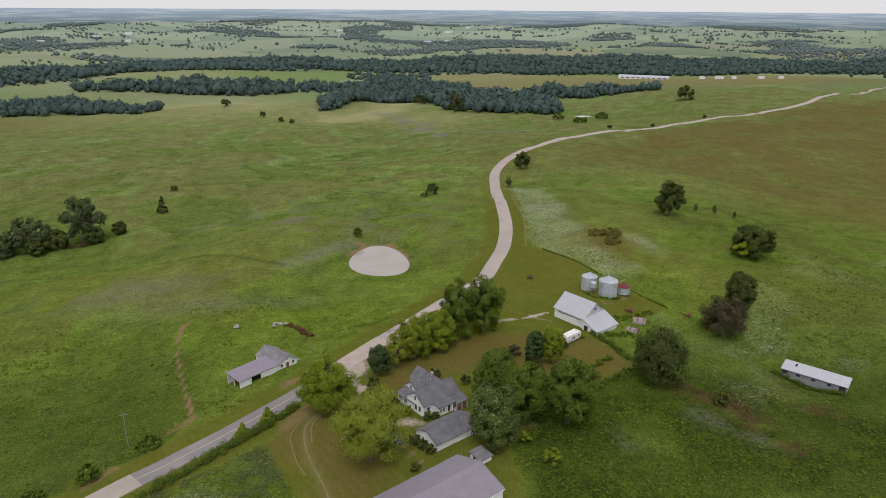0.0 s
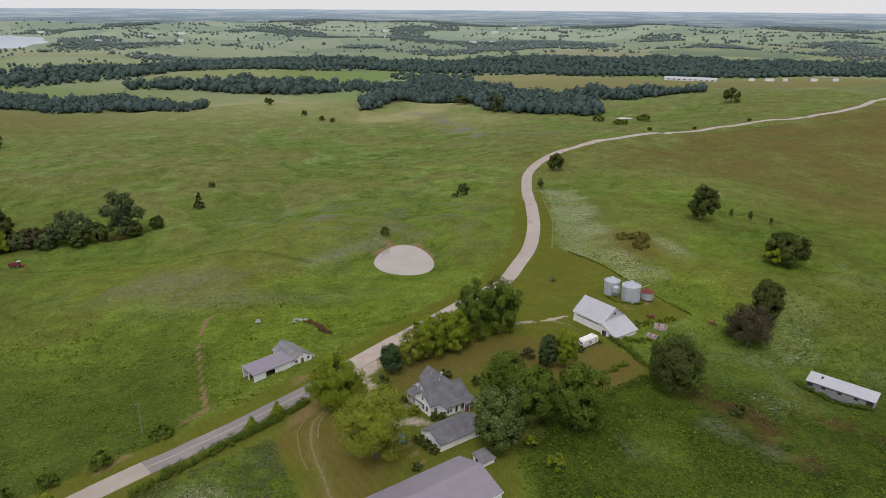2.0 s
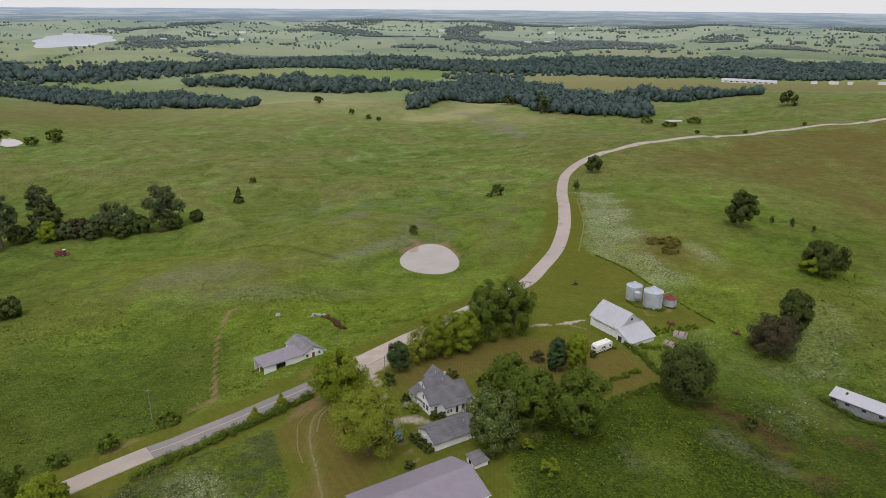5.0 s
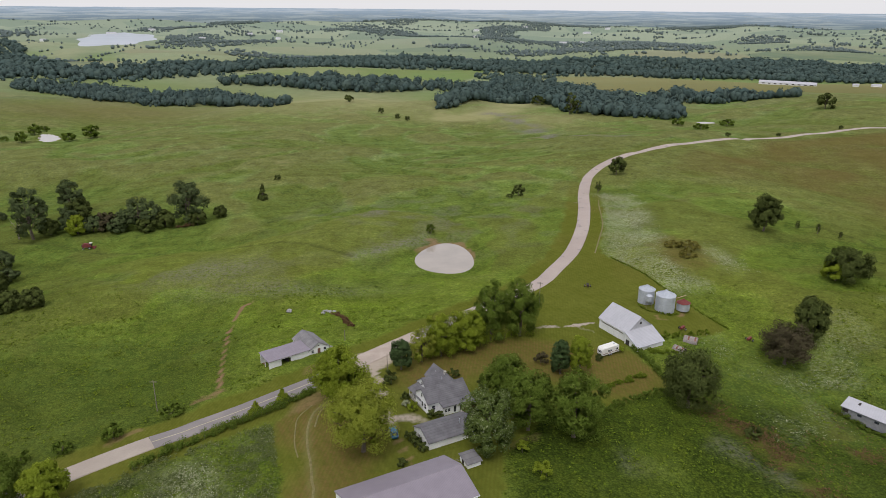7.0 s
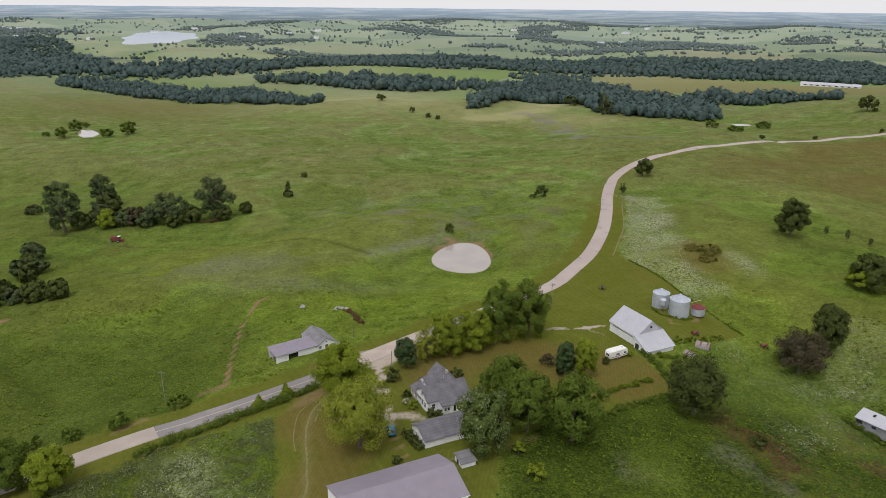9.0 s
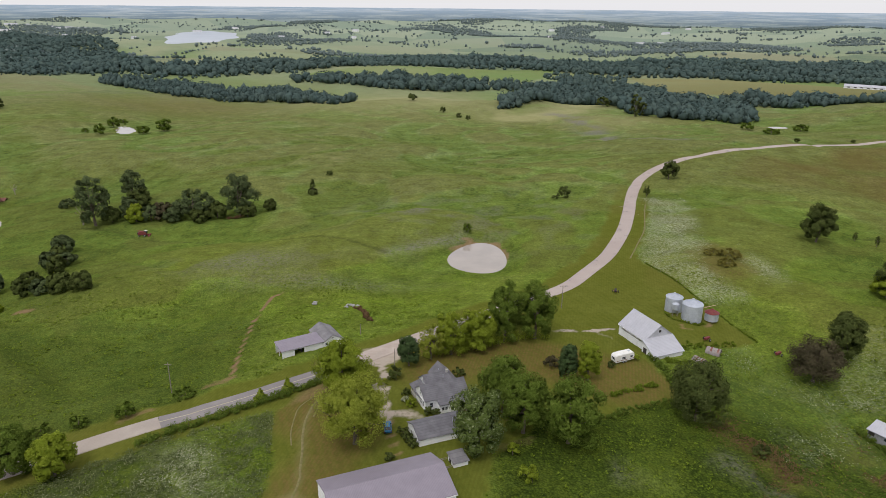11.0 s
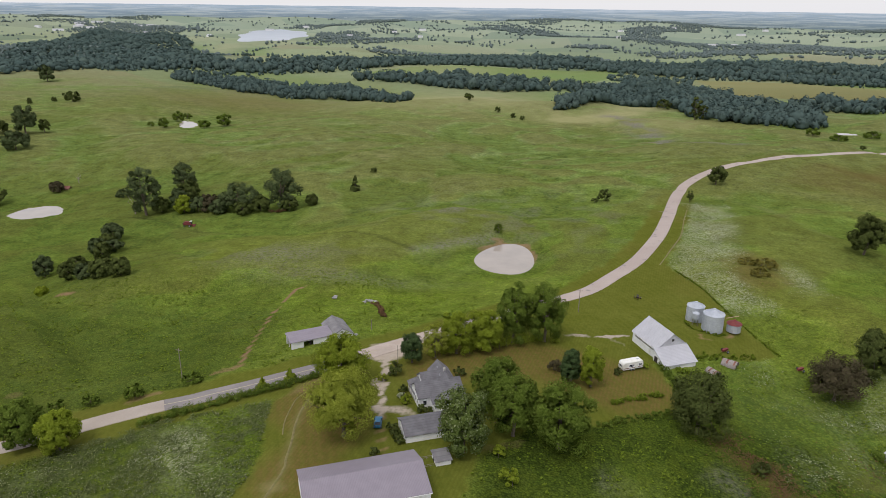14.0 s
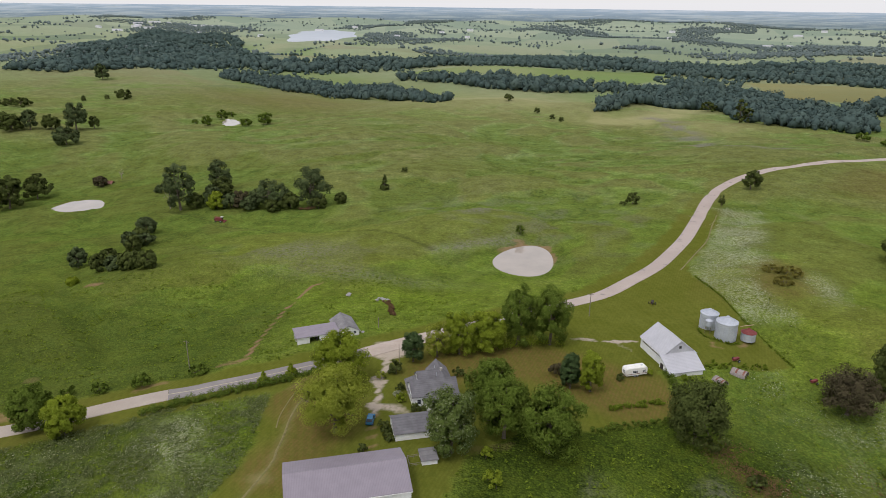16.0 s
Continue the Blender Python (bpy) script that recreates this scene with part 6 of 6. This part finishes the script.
def rounded_hut(x, y, turn, label, s=1.0):
    t = thing("hog_hut", x, y, label, "hut", None, turn, group="hog huts")
    n = 10
    arc = [(1.5 * s * math.cos(math.pi * i / n), 1.55 * s * math.sin(math.pi * i / n)) for i in range(n + 1)]
    inner = [(a * 0.96, b * 0.96) for a, b in arc[::-1]]
    part("shell", extrude_profile([(a, b - 0.1) for a, b in arc + inner], -1.9 * s, 1.9 * s, 'y'), GALV_OLD, t, "curved weathered sheets")
    for i in range(2):
        y0 = -1.5 * s + i * 1.8 * s
        o = [(a * 1.015, b * 1.015 - 0.1) for a, b in arc[2:-2]]
        part("rust_band", extrude_profile(o + [(a * 0.99, b * 0.99) for a, b in o[::-1]], y0, y0 + 0.45 * s, 'y'), RUSTY, t, "rusty roof sheet")
    part("back", extrude_profile([(a * 0.95, b * 0.95 - 0.1) for a, b in arc], 1.8 * s, 1.85 * s, 'y'), GALV_OLD, t)
    part("front_post", box(-0.06, 0.06, -1.9 * s, -1.78 * s, -0.1, 1.35 * s), WOODGREY, t)


def scrap(x, y, label, seed):
    """A heap of red-rusted farm iron in the weeds."""
    rng = random.Random(seed)
    t = thing("old_implement", x, y, label, "implement", None, rng.uniform(0, 180))
    part("frame_beam", tube((-1.4, 0, 0.5), (1.5, 0.2, 0.6), 0.09, 0.09, 6), RUSTY, t)
    part("frame_beam", tube((0, -0.9, 0.5), (0.1, 1.0, 0.55), 0.09, 0.09, 6), RUSTY, t)
    part("seed_box", box(-1.1, 1.0, -0.45, 0.35, 0.6, 1.15, 0.06), DARK if seed == 11 else RED, t, "" if seed == 11 else "rusty red hopper box")
    for s in (-1, 1):
        wheel(t, 0.1, s * 1.05, 0.45, 0.45, 0.18)


def bare_tree(x, y, h, seed, label):
    """A dead tree: forked grey trunk with limbs and twigs, no leaves."""
    rng = random.Random(seed)
    t = thing("dead_tree", x, y, label, "tree")
    top = Vector((rng.uniform(-0.06, 0.06) * h, rng.uniform(-0.06, 0.06) * h, 0.72 * h))
    bm = tube((0, 0, -0.4), top, 0.03 * h, 0.009 * h, 8)
    part("trunk", bm, WOODGREY, t, "bare grey trunk")
    for i in range(9):
        f = rng.uniform(0.25, 0.95)
        a = rng.uniform(0, math.tau)
        p0 = top * f
        p1 = p0 + Vector((math.cos(a), math.sin(a), rng.uniform(0.5, 1.1))) * h * rng.uniform(0.16, 0.3)
        bm = tube(p0, p1, 0.013 * h * (1.3 - f), 0.004 * h, 6)
        for k in range(4):
            q = p0.lerp(p1, rng.uniform(0.4, 1.0))
            tube(q, q + Vector((rng.uniform(-1, 1), rng.uniform(-1, 1), rng.uniform(0.1, 1.0))) * h * 0.1, 0.005 * h, 0.002 * h, 4, bm)
        part("limb", bm, WOODGREY, t)


def fallen_shed(x, y):
    """A collapsed small shed: a sagging roof slab over tumbled boards."""
    rng = random.Random(21)
    t = thing("collapsed_shed", x, y, "collapsed red-brown wooden shed lying in the grass", "shed", None, 15)
    for s, lean in ((-1, 24), (1, -17)):
        bm = box(-3.4, 3.4, -1.7, 1.7, -0.07, 0.07, 0.02)
        bmesh.ops.transform(bm, matrix=pose(0, s * 1.45, 1.25, lean * 1.3, 0, 0), verts=bm.verts)
        part("roof_slab", bm, RUSTY, t, "rusty sagging roof sheet")
    for i in range(8):
        bm = box(-1.5, 1.5, -0.1, 0.1, -0.03, 0.03)
        bmesh.ops.transform(bm, matrix=pose(rng.uniform(-3, 3), rng.uniform(-3.2, 3.2), rng.uniform(0.12, 0.5), rng.uniform(-14, 14), rng.uniform(-12, 12), rng.uniform(0, 180)), verts=bm.verts)
        part("board", bm, BROWN, t)


def pole(x, y, h, label, arm=False, r=0.13):
    t = thing("utility_pole", x, y, label, "pole")
    part("shaft", tube((0, 0, -0.6), (0, 0, h), r, r * 0.7, 8), WOODGREY, t)
    if arm:
        part("crossarm", box(-0.9, 0.9, -0.05, 0.05, h - 0.6, h - 0.48), WOODGREY, t)
        for s in (-0.8, 0, 0.8):
            part("insulator", cylinder(s, 0, h - 0.48, h - 0.33, 0.04, 0.03, 8), GLASS, t)


def stones(x, y, n, spread, seed, label):
    rng = random.Random(seed)
    for i in range(n):
        bm = bmesh.new()
        bmesh.ops.create_icosphere(bm, subdivisions=2, radius=1)
        s = rng.uniform(0.35, 0.9)
        for v in bm.verts:
            q = noise.noise(v.co * 1.3 + Vector((seed, i, 0)))
            v.co = Vector((v.co.x * s * 1.2, v.co.y * s * 0.9, v.co.z * s * 0.6)) * (1 + 0.35 * q)
        px, py = x + rng.uniform(-1, 1) * spread, y + rng.uniform(-1, 1) * spread * 0.7
        me = bpy.data.meshes.new("boulder")
        bm.to_mesh(me)
        bm.free()
        me.materials.append(STONE)
        ob = tagged(new("boulder", me), label, "stone", "boulders")
        ob.matrix_world = pose(px, py, float(height(px, py)) + 0.12 * s, 0, 0, rng.uniform(0, 180))


def hedge(name, pts, w, h, leaf, label, step=0.9, per=90, size=0.26, category="hedge"):
    """A continuous row of bushes along a line."""
    rng = np.random.RandomState(len(pts) * 31 + int(abs(pts[0][0])))
    x0, y0 = pts[0]
    t = thing(name, x0, y0, label, category)
    z0 = float(height(x0, y0))
    C, R = [], []
    for x, y in glide(pts, step):
        for k in range(2):
            px, py = x + rng.uniform(-0.5, 0.5) * w, y + rng.uniform(-0.5, 0.5) * w
            hh = h * rng.uniform(0.35, 1.15)
            zz = float(height(px, py)) - z0
            C.append((px - x0, py - y0, zz + hh * 0.55))
            R.append(hh * 0.55)
        part("stem", tube((px - x0, py - y0, zz - 0.2), (px - x0, py - y0, zz + hh * 0.7), 0.05, 0.02, 5), BARK, t)
    C, R = np.array(C), np.array(R)
    idx = np.repeat(np.arange(len(C)), per)
    o = rng.normal(size=(len(idx), 3))
    o /= np.linalg.norm(o, axis=1, keepdims=True)
    P = C[idx] + o * (R[idx] * rng.uniform(0.5, 1.05, len(idx)))[:, None]
    N = o + 0.5 * rng.normal(size=o.shape) + np.array([0, 0, 0.4])
    f = new("foliage", quads_mesh("foliage", leaf_quads(P, N, size * rng.uniform(0.6, 1.4, len(idx)), rng), LEAF[leaf]))
    f.parent = t


car()
camper()
combine()
rounded_hut(72.6, 59.2, 62, "half-round rusty hog hut lying in weeds", 1.05)
rounded_hut(67.0, 52.5, 40, "half-round rusty hog hut sunk in weeds", 0.9)
scrap(72.5, 66.5, "rust-red farm implement among weeds", 3)
scrap(92.0, 63.0, "old red implement at the field's edge", 8)
scrap(50.5, 101.5, "dark small implement standing on the mown grass", 11)
pole(-72, 23, 8.5, "weathered wooden utility pole beside the road", True)
pole(31, 85, 8.0, "weathered wooden utility pole on the mown verge", True)
pole(-16, 36, 5.5, "dark wooden yard-light pole by the drive", r=0.1)
pole(-30, 58, 3.6, "pale short wooden post at the field gate", r=0.12)
bare_tree(-222, 221, 15, 5, "dead grey tree leaning among cottonwoods")
bare_tree(-324, 304, 9, 8, "dead grey tree above a stock pond")
fallen_shed(-324, 290)
stones(-39, 87, 7, 2.2, 3, "grey field stone in a heap at the field's edge")
stones(-53, 90, 4, 1.6, 9, "pale field stone in the pasture grass")
stones(-34, 54, 3, 1.2, 14, "pale stone beside the roadside shed")

# ---------------------------------------------------------------- trees of the farmyard
MAPLE = "big green maple with dense leafy crown"
tree(-26.7, 21.6, 14.1, 6.6, "bright", "yellow-green walnut tree beside the road")
tree(-18.6, -0.5, 16.6, 8.3, "lime", "airy yellow-green locust tree on the lawn", z0=0.12, clumps=230, per=62, size=0.27)
tree(7.8, -1.1, 15.3, 6.1, "silver", "silver maple with pale leaf undersides behind the garage")
tree(13.0, 15.8, 14.8, 6.1, "maple", MAPLE + " beside the house")
tree(17.6, 7.8, 15.3, 5.9, "maple", MAPLE + " in the yard grove")
tree(27.5, 5.9, 16.1, 7.1, "maple", "broad " + MAPLE + " in the yard grove")
tree(29.5, 35.1, 10.3, 2.8, "blue", "blue-green cedar tree near the camper")
tree(34.5, 35.1, 11.3, 3.3, "bright", "yellow-green young maple near the camper")
tree(12.7, 56.5, 17.5, 5.5, "maple", MAPLE + " in the roadside row")
tree(21.5, 59.2, 18.0, 6.0, "maple", MAPLE + " ending the row")
tree(5.4, 49.4, 12.2, 5.3, "bright", "round green tree in the roadside row")
tree(-1.8, 45.4, 13.0, 4.5, "bright", "green mulberry tree in the roadside row")
tree(-7.0, 41.8, 10.7, 3.7, "lime", "half-bare pale tree in the roadside row", clumps=70, per=60)
tree(-12.4, 37.2, 9.0, 3.2, "blue", "dark green spruce beside the drive", z0=0.03, clumps=210, per=60, size=0.22)
tree(-14.9, 29.4, 3.2, 2.1, "dark", "clipped round shrub beside the drive", z0=0.02, clumps=50, per=60, size=0.22, category="shrub", stems=3)
tree(58.4, 20.8, 16.6, 7.4, "dark", "large dark oak at the yard's edge")
tree(97.4, 51.2, 12.2, 8.0, "red", "brownish half-withered tree in the weeds", z0=0.04, clumps=150, per=48)
tree(108.6, 61.3, 15.8, 5.4, "dark", "dark green tree behind a withered one")
tree(149.2, 111.6, 13.0, 9.0, "dark", "broad dark tree with yellow-green side in the pasture", clumps=90, per=70, size=0.55)
tree(145.0, 112, 7.5, 5.4, "bright", "yellow-green bush below a dark tree", z0=0.05, clumps=60, per=110, size=0.5, category="bush")
tree(144.8, 172, 17.1, 7.3, "dark", "lone dark oak in open pasture", clumps=100, per=75, size=0.55)

for bx, by, bh, br in ((95, 128, 2.4, 4.6), (99, 138, 3.2, 5.6), (93, 141, 2.0, 4.4)):
    tree(bx, by, bh, br, "olive", "low olive-brown sedge thicket in a grassy hollow", z0=0.02, clumps=60, per=60, size=0.35, category="bush", stems=3)

# bushes round the house and garage
for bx, by, br, bl, lb in ((-8.6, 3.4, 1.4, "dark", "round dark shrub against the garage"), (-7.4, 1.4, 1.3, "dark", "round dark shrub against the garage"), (-6.0, -0.6, 1.3, "dark", "round dark shrub against the garage"),
                           (-4.2, 12.4, 1.3, "dark", "dark shrub against the house wall"), (-2.3, 12.2, 1.2, "dark", "dark shrub against the house wall"), (-8.7, 15.6, 1.5, "bright", "pale flowering hydrangea by the porch"),
                           (-10.2, 17.6, 1.1, "petal", "white hydrangea bush in bloom by the porch"), (-10.6, 21.0, 1.2, "dark", "dark shrub by the front porch"), (1.5, 32.5, 1.6, "dark", "dark shrub behind the house"),
                           (8.5, 27.5, 1.5, "dark", "dark shrub on the lawn"), (25.5, 41, 2.2, "red", "small russet tree on the lawn"), (29.0, 36.5, 2.0, "red", "russet bush under the trees"),
                           (-10.2, -5.8, 1.2, "dark", "low weeds grown against the machine shed"), (15.5, 0.0, 1.6, "bright", "bright green sapling under the maple"), (18.5, -8.5, 2.4, "bright", "bright green weed patch at the field's edge"),
                           (48.8, 49.2, 1.3, "bright", "green sapling against the camper"), (41.5, 43.5, 1.2, "dark", "small bush by the camper"), (-17.5, 25.5, 1.4, "lime", "yellow-green shrub by the drive")):
    tree(bx, by, br * 1.5, br, bl, lb, z0=0.02, clumps=40, per=50, size=0.22, category="shrub", stems=3)
hedge("hedge", [(-67, -2.2), (-60, 3.6), (-52.4, 9.6), (-45, 15.4), (-38, 21.8), (-34, 26.2)], 1.9, 2.0, "maple", "uneven green hedge along the road", step=0.7)
hedge("undergrowth", [(-9, 43), (-2, 46.5), (6, 51), (13, 56), (20, 59.5), (24, 60.5)], 3.4, 3.2, "bright", "leafy undergrowth below the roadside row of trees", category="brush")
hedge("weed_row", [(53.5, 51.5), (55.5, 44), (57.5, 34)], 1.8, 1.5, "maple", "rank dark green weeds along an old fence line", category="weeds")
hedge("weed_row", [(66, 132), (74.5, 108), (80, 91), (88, 70)], 0.7, 0.5, "weed", "dark weedy fence line at the mown edge", category="weeds")
hedge("weed_row", [(63.6, 83), (64.5, 79), (67.8, 76.8), (71.5, 75.7), (74.6, 77.6)], 0.7, 0.7, "weed", "low weeds round the foot of the grain bins", category="weeds")
hedge("garden_row", [(39.5, 28), (45, 31.5), (52, 35.5)], 1.4, 1.3, "weed", "row of green garden corn", category="garden plants")
hedge("weed_row", [(60, 56), (66, 61), (72, 63), (80, 66)], 3.0, 1.0, "weed", "tall green weeds beside the barn", category="weeds")
hedge("weed_row", [(57, 50.5), (61, 50), (66, 49.5)], 2.6, 1.3, "weed", "tall green weeds along the lean-to", category="weeds")
hedge("dead_brush", [(-37, 84), (-34, 80), (-31.5, 74), (-29, 70)], 1.6, 1.3, "brown", "heap of dead brown brush along a fence", category="brush")
hedge("weed_row", [(99.5, 29.5), (103, 25), (107, 20), (111, 15)], 1.6, 1.3, "maple", "tall weeds grown against the poultry shed", category="weeds")
hedge("dead_brush", [(-144, 233), (-140, 234.5), (-136, 236)], 2.4, 1.8, "brown", "heap of dead pinkish brush below the trees", category="brush")
hedge("bramble_row", [(37, 17.5), (47, 24), (57, 30)], 2.0, 1.0, "maple", "rank bramble edge behind the lawn", category="weeds")
tree(-46, 17.2, 3.2, 1.8, "bright", "young bright tree in the roadside hedge", z0=0.02, clumps=40, per=60, size=0.22, shape="cone")
tree(-40.5, 21.6, 3.8, 2.0, "bright", "young bright tree in the roadside hedge", z0=0.02, clumps=50, per=60, size=0.22, shape="cone")

# ---------------------------------------------------------------- trees of the pastures
MID = dict(clumps=90, per=46, size=0.8)
for bx, by, bh, br, bl, lb in ((-213.4, 218.9, 29.6, 9.9, "grey", "tall grey-green cottonwood in the draw"), (-215.2, 264, 21.8, 8.0, "grey", "tall grey-green tree in the draw"), (-164, 236, 15, 13, "grey", "spreading green trees in the draw"),
                               (-139.7, 242.2, 24.6, 11.4, "grey", "tall grey-green tree at the end of the draw"), (-124, 248, 6.5, 3.8, "dark", "small dark tree at the grove's edge"), (-193, 225, 10.5, 6.4, "bright", "yellow-green tree at the grove's front"),
                               (-172, 226, 8.0, 6.0, "grey", "low grey-green bushes along the draw"), (-158, 228, 7.5, 6.0, "dark", "dark understorey in the draw"), (-134, 238, 7.5, 5.5, "dark", "dark bushes below the tall trees"), (-186, 228, 9.0, 5.5, "grey", "grey-green thicket in the draw"), (-200, 232, 12, 6, "grey", "grey-green tree in the draw"), (-179, 231, 9.0, 8.8, "red", "grey-brown thicket in the draw"), (-208, 226, 8.5, 6, "dark", "dark bushes below the tall trees"), (-150, 234, 9, 6, "dark", "dark understorey in the draw"),
                               (-204, 176, 9.0, 5.8, "grey", "grey-green bush on the pasture slope"), (-194, 150, 8.5, 4.6, "grey", "grey-green bush on the pasture slope"), (-188, 146, 5.5, 3.4, "bright", "yellow-green bush in a thicket"), (-199, 164, 6.0, 5.2, "dark", "low dark bushes on the pasture slope"), (-190, 157, 5.5, 4.8, "grey", "low grey-green bushes on the pasture slope"), (-170, 111, 6.0, 5.0, "grey", "low grey-green bushes on the pasture slope"), (-186, 126, 5.5, 4.6, "dark", "low dark bushes on the pasture slope"), (-205, 128, 5.0, 4.5, "grey", "low grey-green bushes on the pasture slope"),
                               (-160, 108, 8.0, 5.0, "dark", "dark thicket on the pasture slope"), (-150, 107, 7.5, 4.6, "dark", "dark thicket on the pasture slope"), (-178, 110, 8.5, 3.8, "dark", "dark bush on the pasture slope"), (-197, 119, 9.5, 4.2, "grey", "airy grey-green bush on the pasture slope"),
                               (-177, 94, 3.4, 2.8, "bright", "yellow-green bush beside bare earth"), (-183, 140, 8.5, 4.2, "dark", "dark tree above the thicket"),
                               (-200, 243, 14, 7, "dark", "dark trees between the tall ones")):
    tree(bx, by, bh, br, bl, lb, z0=0.03, **MID)
tree(-80.3, -12.4, 10.0, 4.6, "bright", "green roadside tree over the road")
tree(-90, -12, 12, 5.2, "maple", "green roadside tree over the road")
tree(-108, 281, 9.5, 3.4, "dark", "dark conical cedar in open pasture", z0=0.05, clumps=40, per=30, size=0.9, shape="cone")
for bx, by, bh, br, lb in ((43, 253, 6.6, 3.6, "dark bush in open pasture"), (38, 252, 2.4, 2.4, "low dark bush in open pasture"), (-6, 178, 5.0, 2.3, "small dark tree on the pond bank"), (-107, 318, 3.2, 2.8, "small dark bush in open pasture"),
                           (105.3, 283.9, 11.9, 5.9, "dark tree at the bend of the road"), (87, 250, 6.4, 2.1, "slender sapling beside the road"), (-114, 758, 8.5, 7.0, "round tree on a pale hilltop"),
                           (-191, 750, 7.8, 4.2, "small dark tree on the hillside"), (-68, 690, 7.2, 3.9, "small dark tree on the hillside"), (-48, 668, 6, 3.3, "small dark tree on the hillside"), (-36, 650, 5.2, 3.2, "small bush on the hillside"),
                           (125, 766, 11, 10, "broad tree on a grassy knoll"), (148, 668, 24, 7.6, "tall dark tree in front of the woods"), (157, 672, 15, 7, "dark tree in front of the woods"), (408, 614, 17, 11, "spreading tree in far pasture"),
                           (231, 429, 4, 2.5, "small bush beside the road"), (255, 552, 6, 9, "low willow thicket by a small pond"), (296, 590, 6, 10, "low willow thicket by a small pond"), (240, 575, 7, 8, "low willow thicket by a small pond"),
                           (-77, 10, 3.6, 2.7, "dark bush on the road bank"), (-86.5, 6, 2.4, 2.7, "dark bush on the road bank"), (-66.5, 19.5, 2.2, 3.2, "low green bush around the pole"), (-95, 4, 2.0, 2.4, "dark bush on the road bank"),
                           (-378, 500, 9.5, 6.3, "green willow beside a stock pond"), (-404, 568, 10.5, 7, "green willow behind a stock pond"), (-346, 521, 8.5, 7, "green willow beside a stock pond"), (-331, 533, 12.5, 8.3, "green willow beside a stock pond"), (-412, 600, 6, 6.5, "low willow behind a stock pond"), (-400, 512, 5, 4, "low willow beside a stock pond"),
                           (166, 183, 4.2, 1.1, "slender sapling along a dry creek"), (172, 176, 4.8, 1.2, "slender sapling along a dry creek"), (178, 168, 3.8, 1.0, "slender sapling along a dry creek"),
                           (280, 446, 3, 2.0, "small bush beside the road"), (345, 470, 3.5, 2.2, "small bush beside the road"), (70, 10, 2.4, 2.4, "dark bush in the rough field")):
    tree(bx, by, bh, br, "maple" if "willow" in lb or "bank" in lb or "pole" in lb else "dark", lb, z0=0.04, clumps=50, per=40, size=max(0.25, min(1.2, br * 0.13)), category="tree" if bh > 5 else "bush")
for bx, by, bh, br, bl, lb in ((-483, 439, 27, 12, "grey", "tall tree in a western grove"), (-519, 420, 20, 7.6, "grey", "upright tree in a western grove"), (-534, 413, 16, 12, "dark", "broad dark tree in a western grove"), (-503, 429, 14, 9, "dark", "lower tree in a western grove"),
                               (-476, 455, 13, 5.6, "dark", "small round tree at a grove's edge"), (-453, 392, 16, 12.3, "grey", "grey-green thicket below a western grove"), (-565, 430, 17, 14, "dark", "broad dark tree in a western grove"),
                               (-350, 228, 22, 10.4, "dark", "dark tree beside a stock pond"), (-354, 255, 17, 9.4, "dark", "dark tree row beside a stock pond"), (-366, 240, 18, 10, "dark", "dark tree row beside a stock pond"),
                               (-621, 679, 13, 11.7, "dark", "tree clump on a western hill"), (-652, 641, 9, 3.5, "dark", "lone slim tree on a western hill"), (-658, 691, 7, 3.7, "dark", "small tree on a western hill"), (-818, 874, 25, 12.7, "grey", "lone spreading tree on a hilltop"),
                               (-686, 575, 10, 14, "dark", "tree row on a western hill"), (-720, 590, 9, 12, "dark", "tree row on a western hill"),
                               (-326, 284, 7.8, 5.7, "red", "bare grey-brown shrub above a stock pond"), (-258, 262, 5, 6, "grey", "grey shrub on the slope")):
    tree(bx, by, bh, br, bl, lb, z0=0.02, clumps=80, per=42, size=min(1.5, br * 0.12), category="tree" if bh > 6 else "bush")
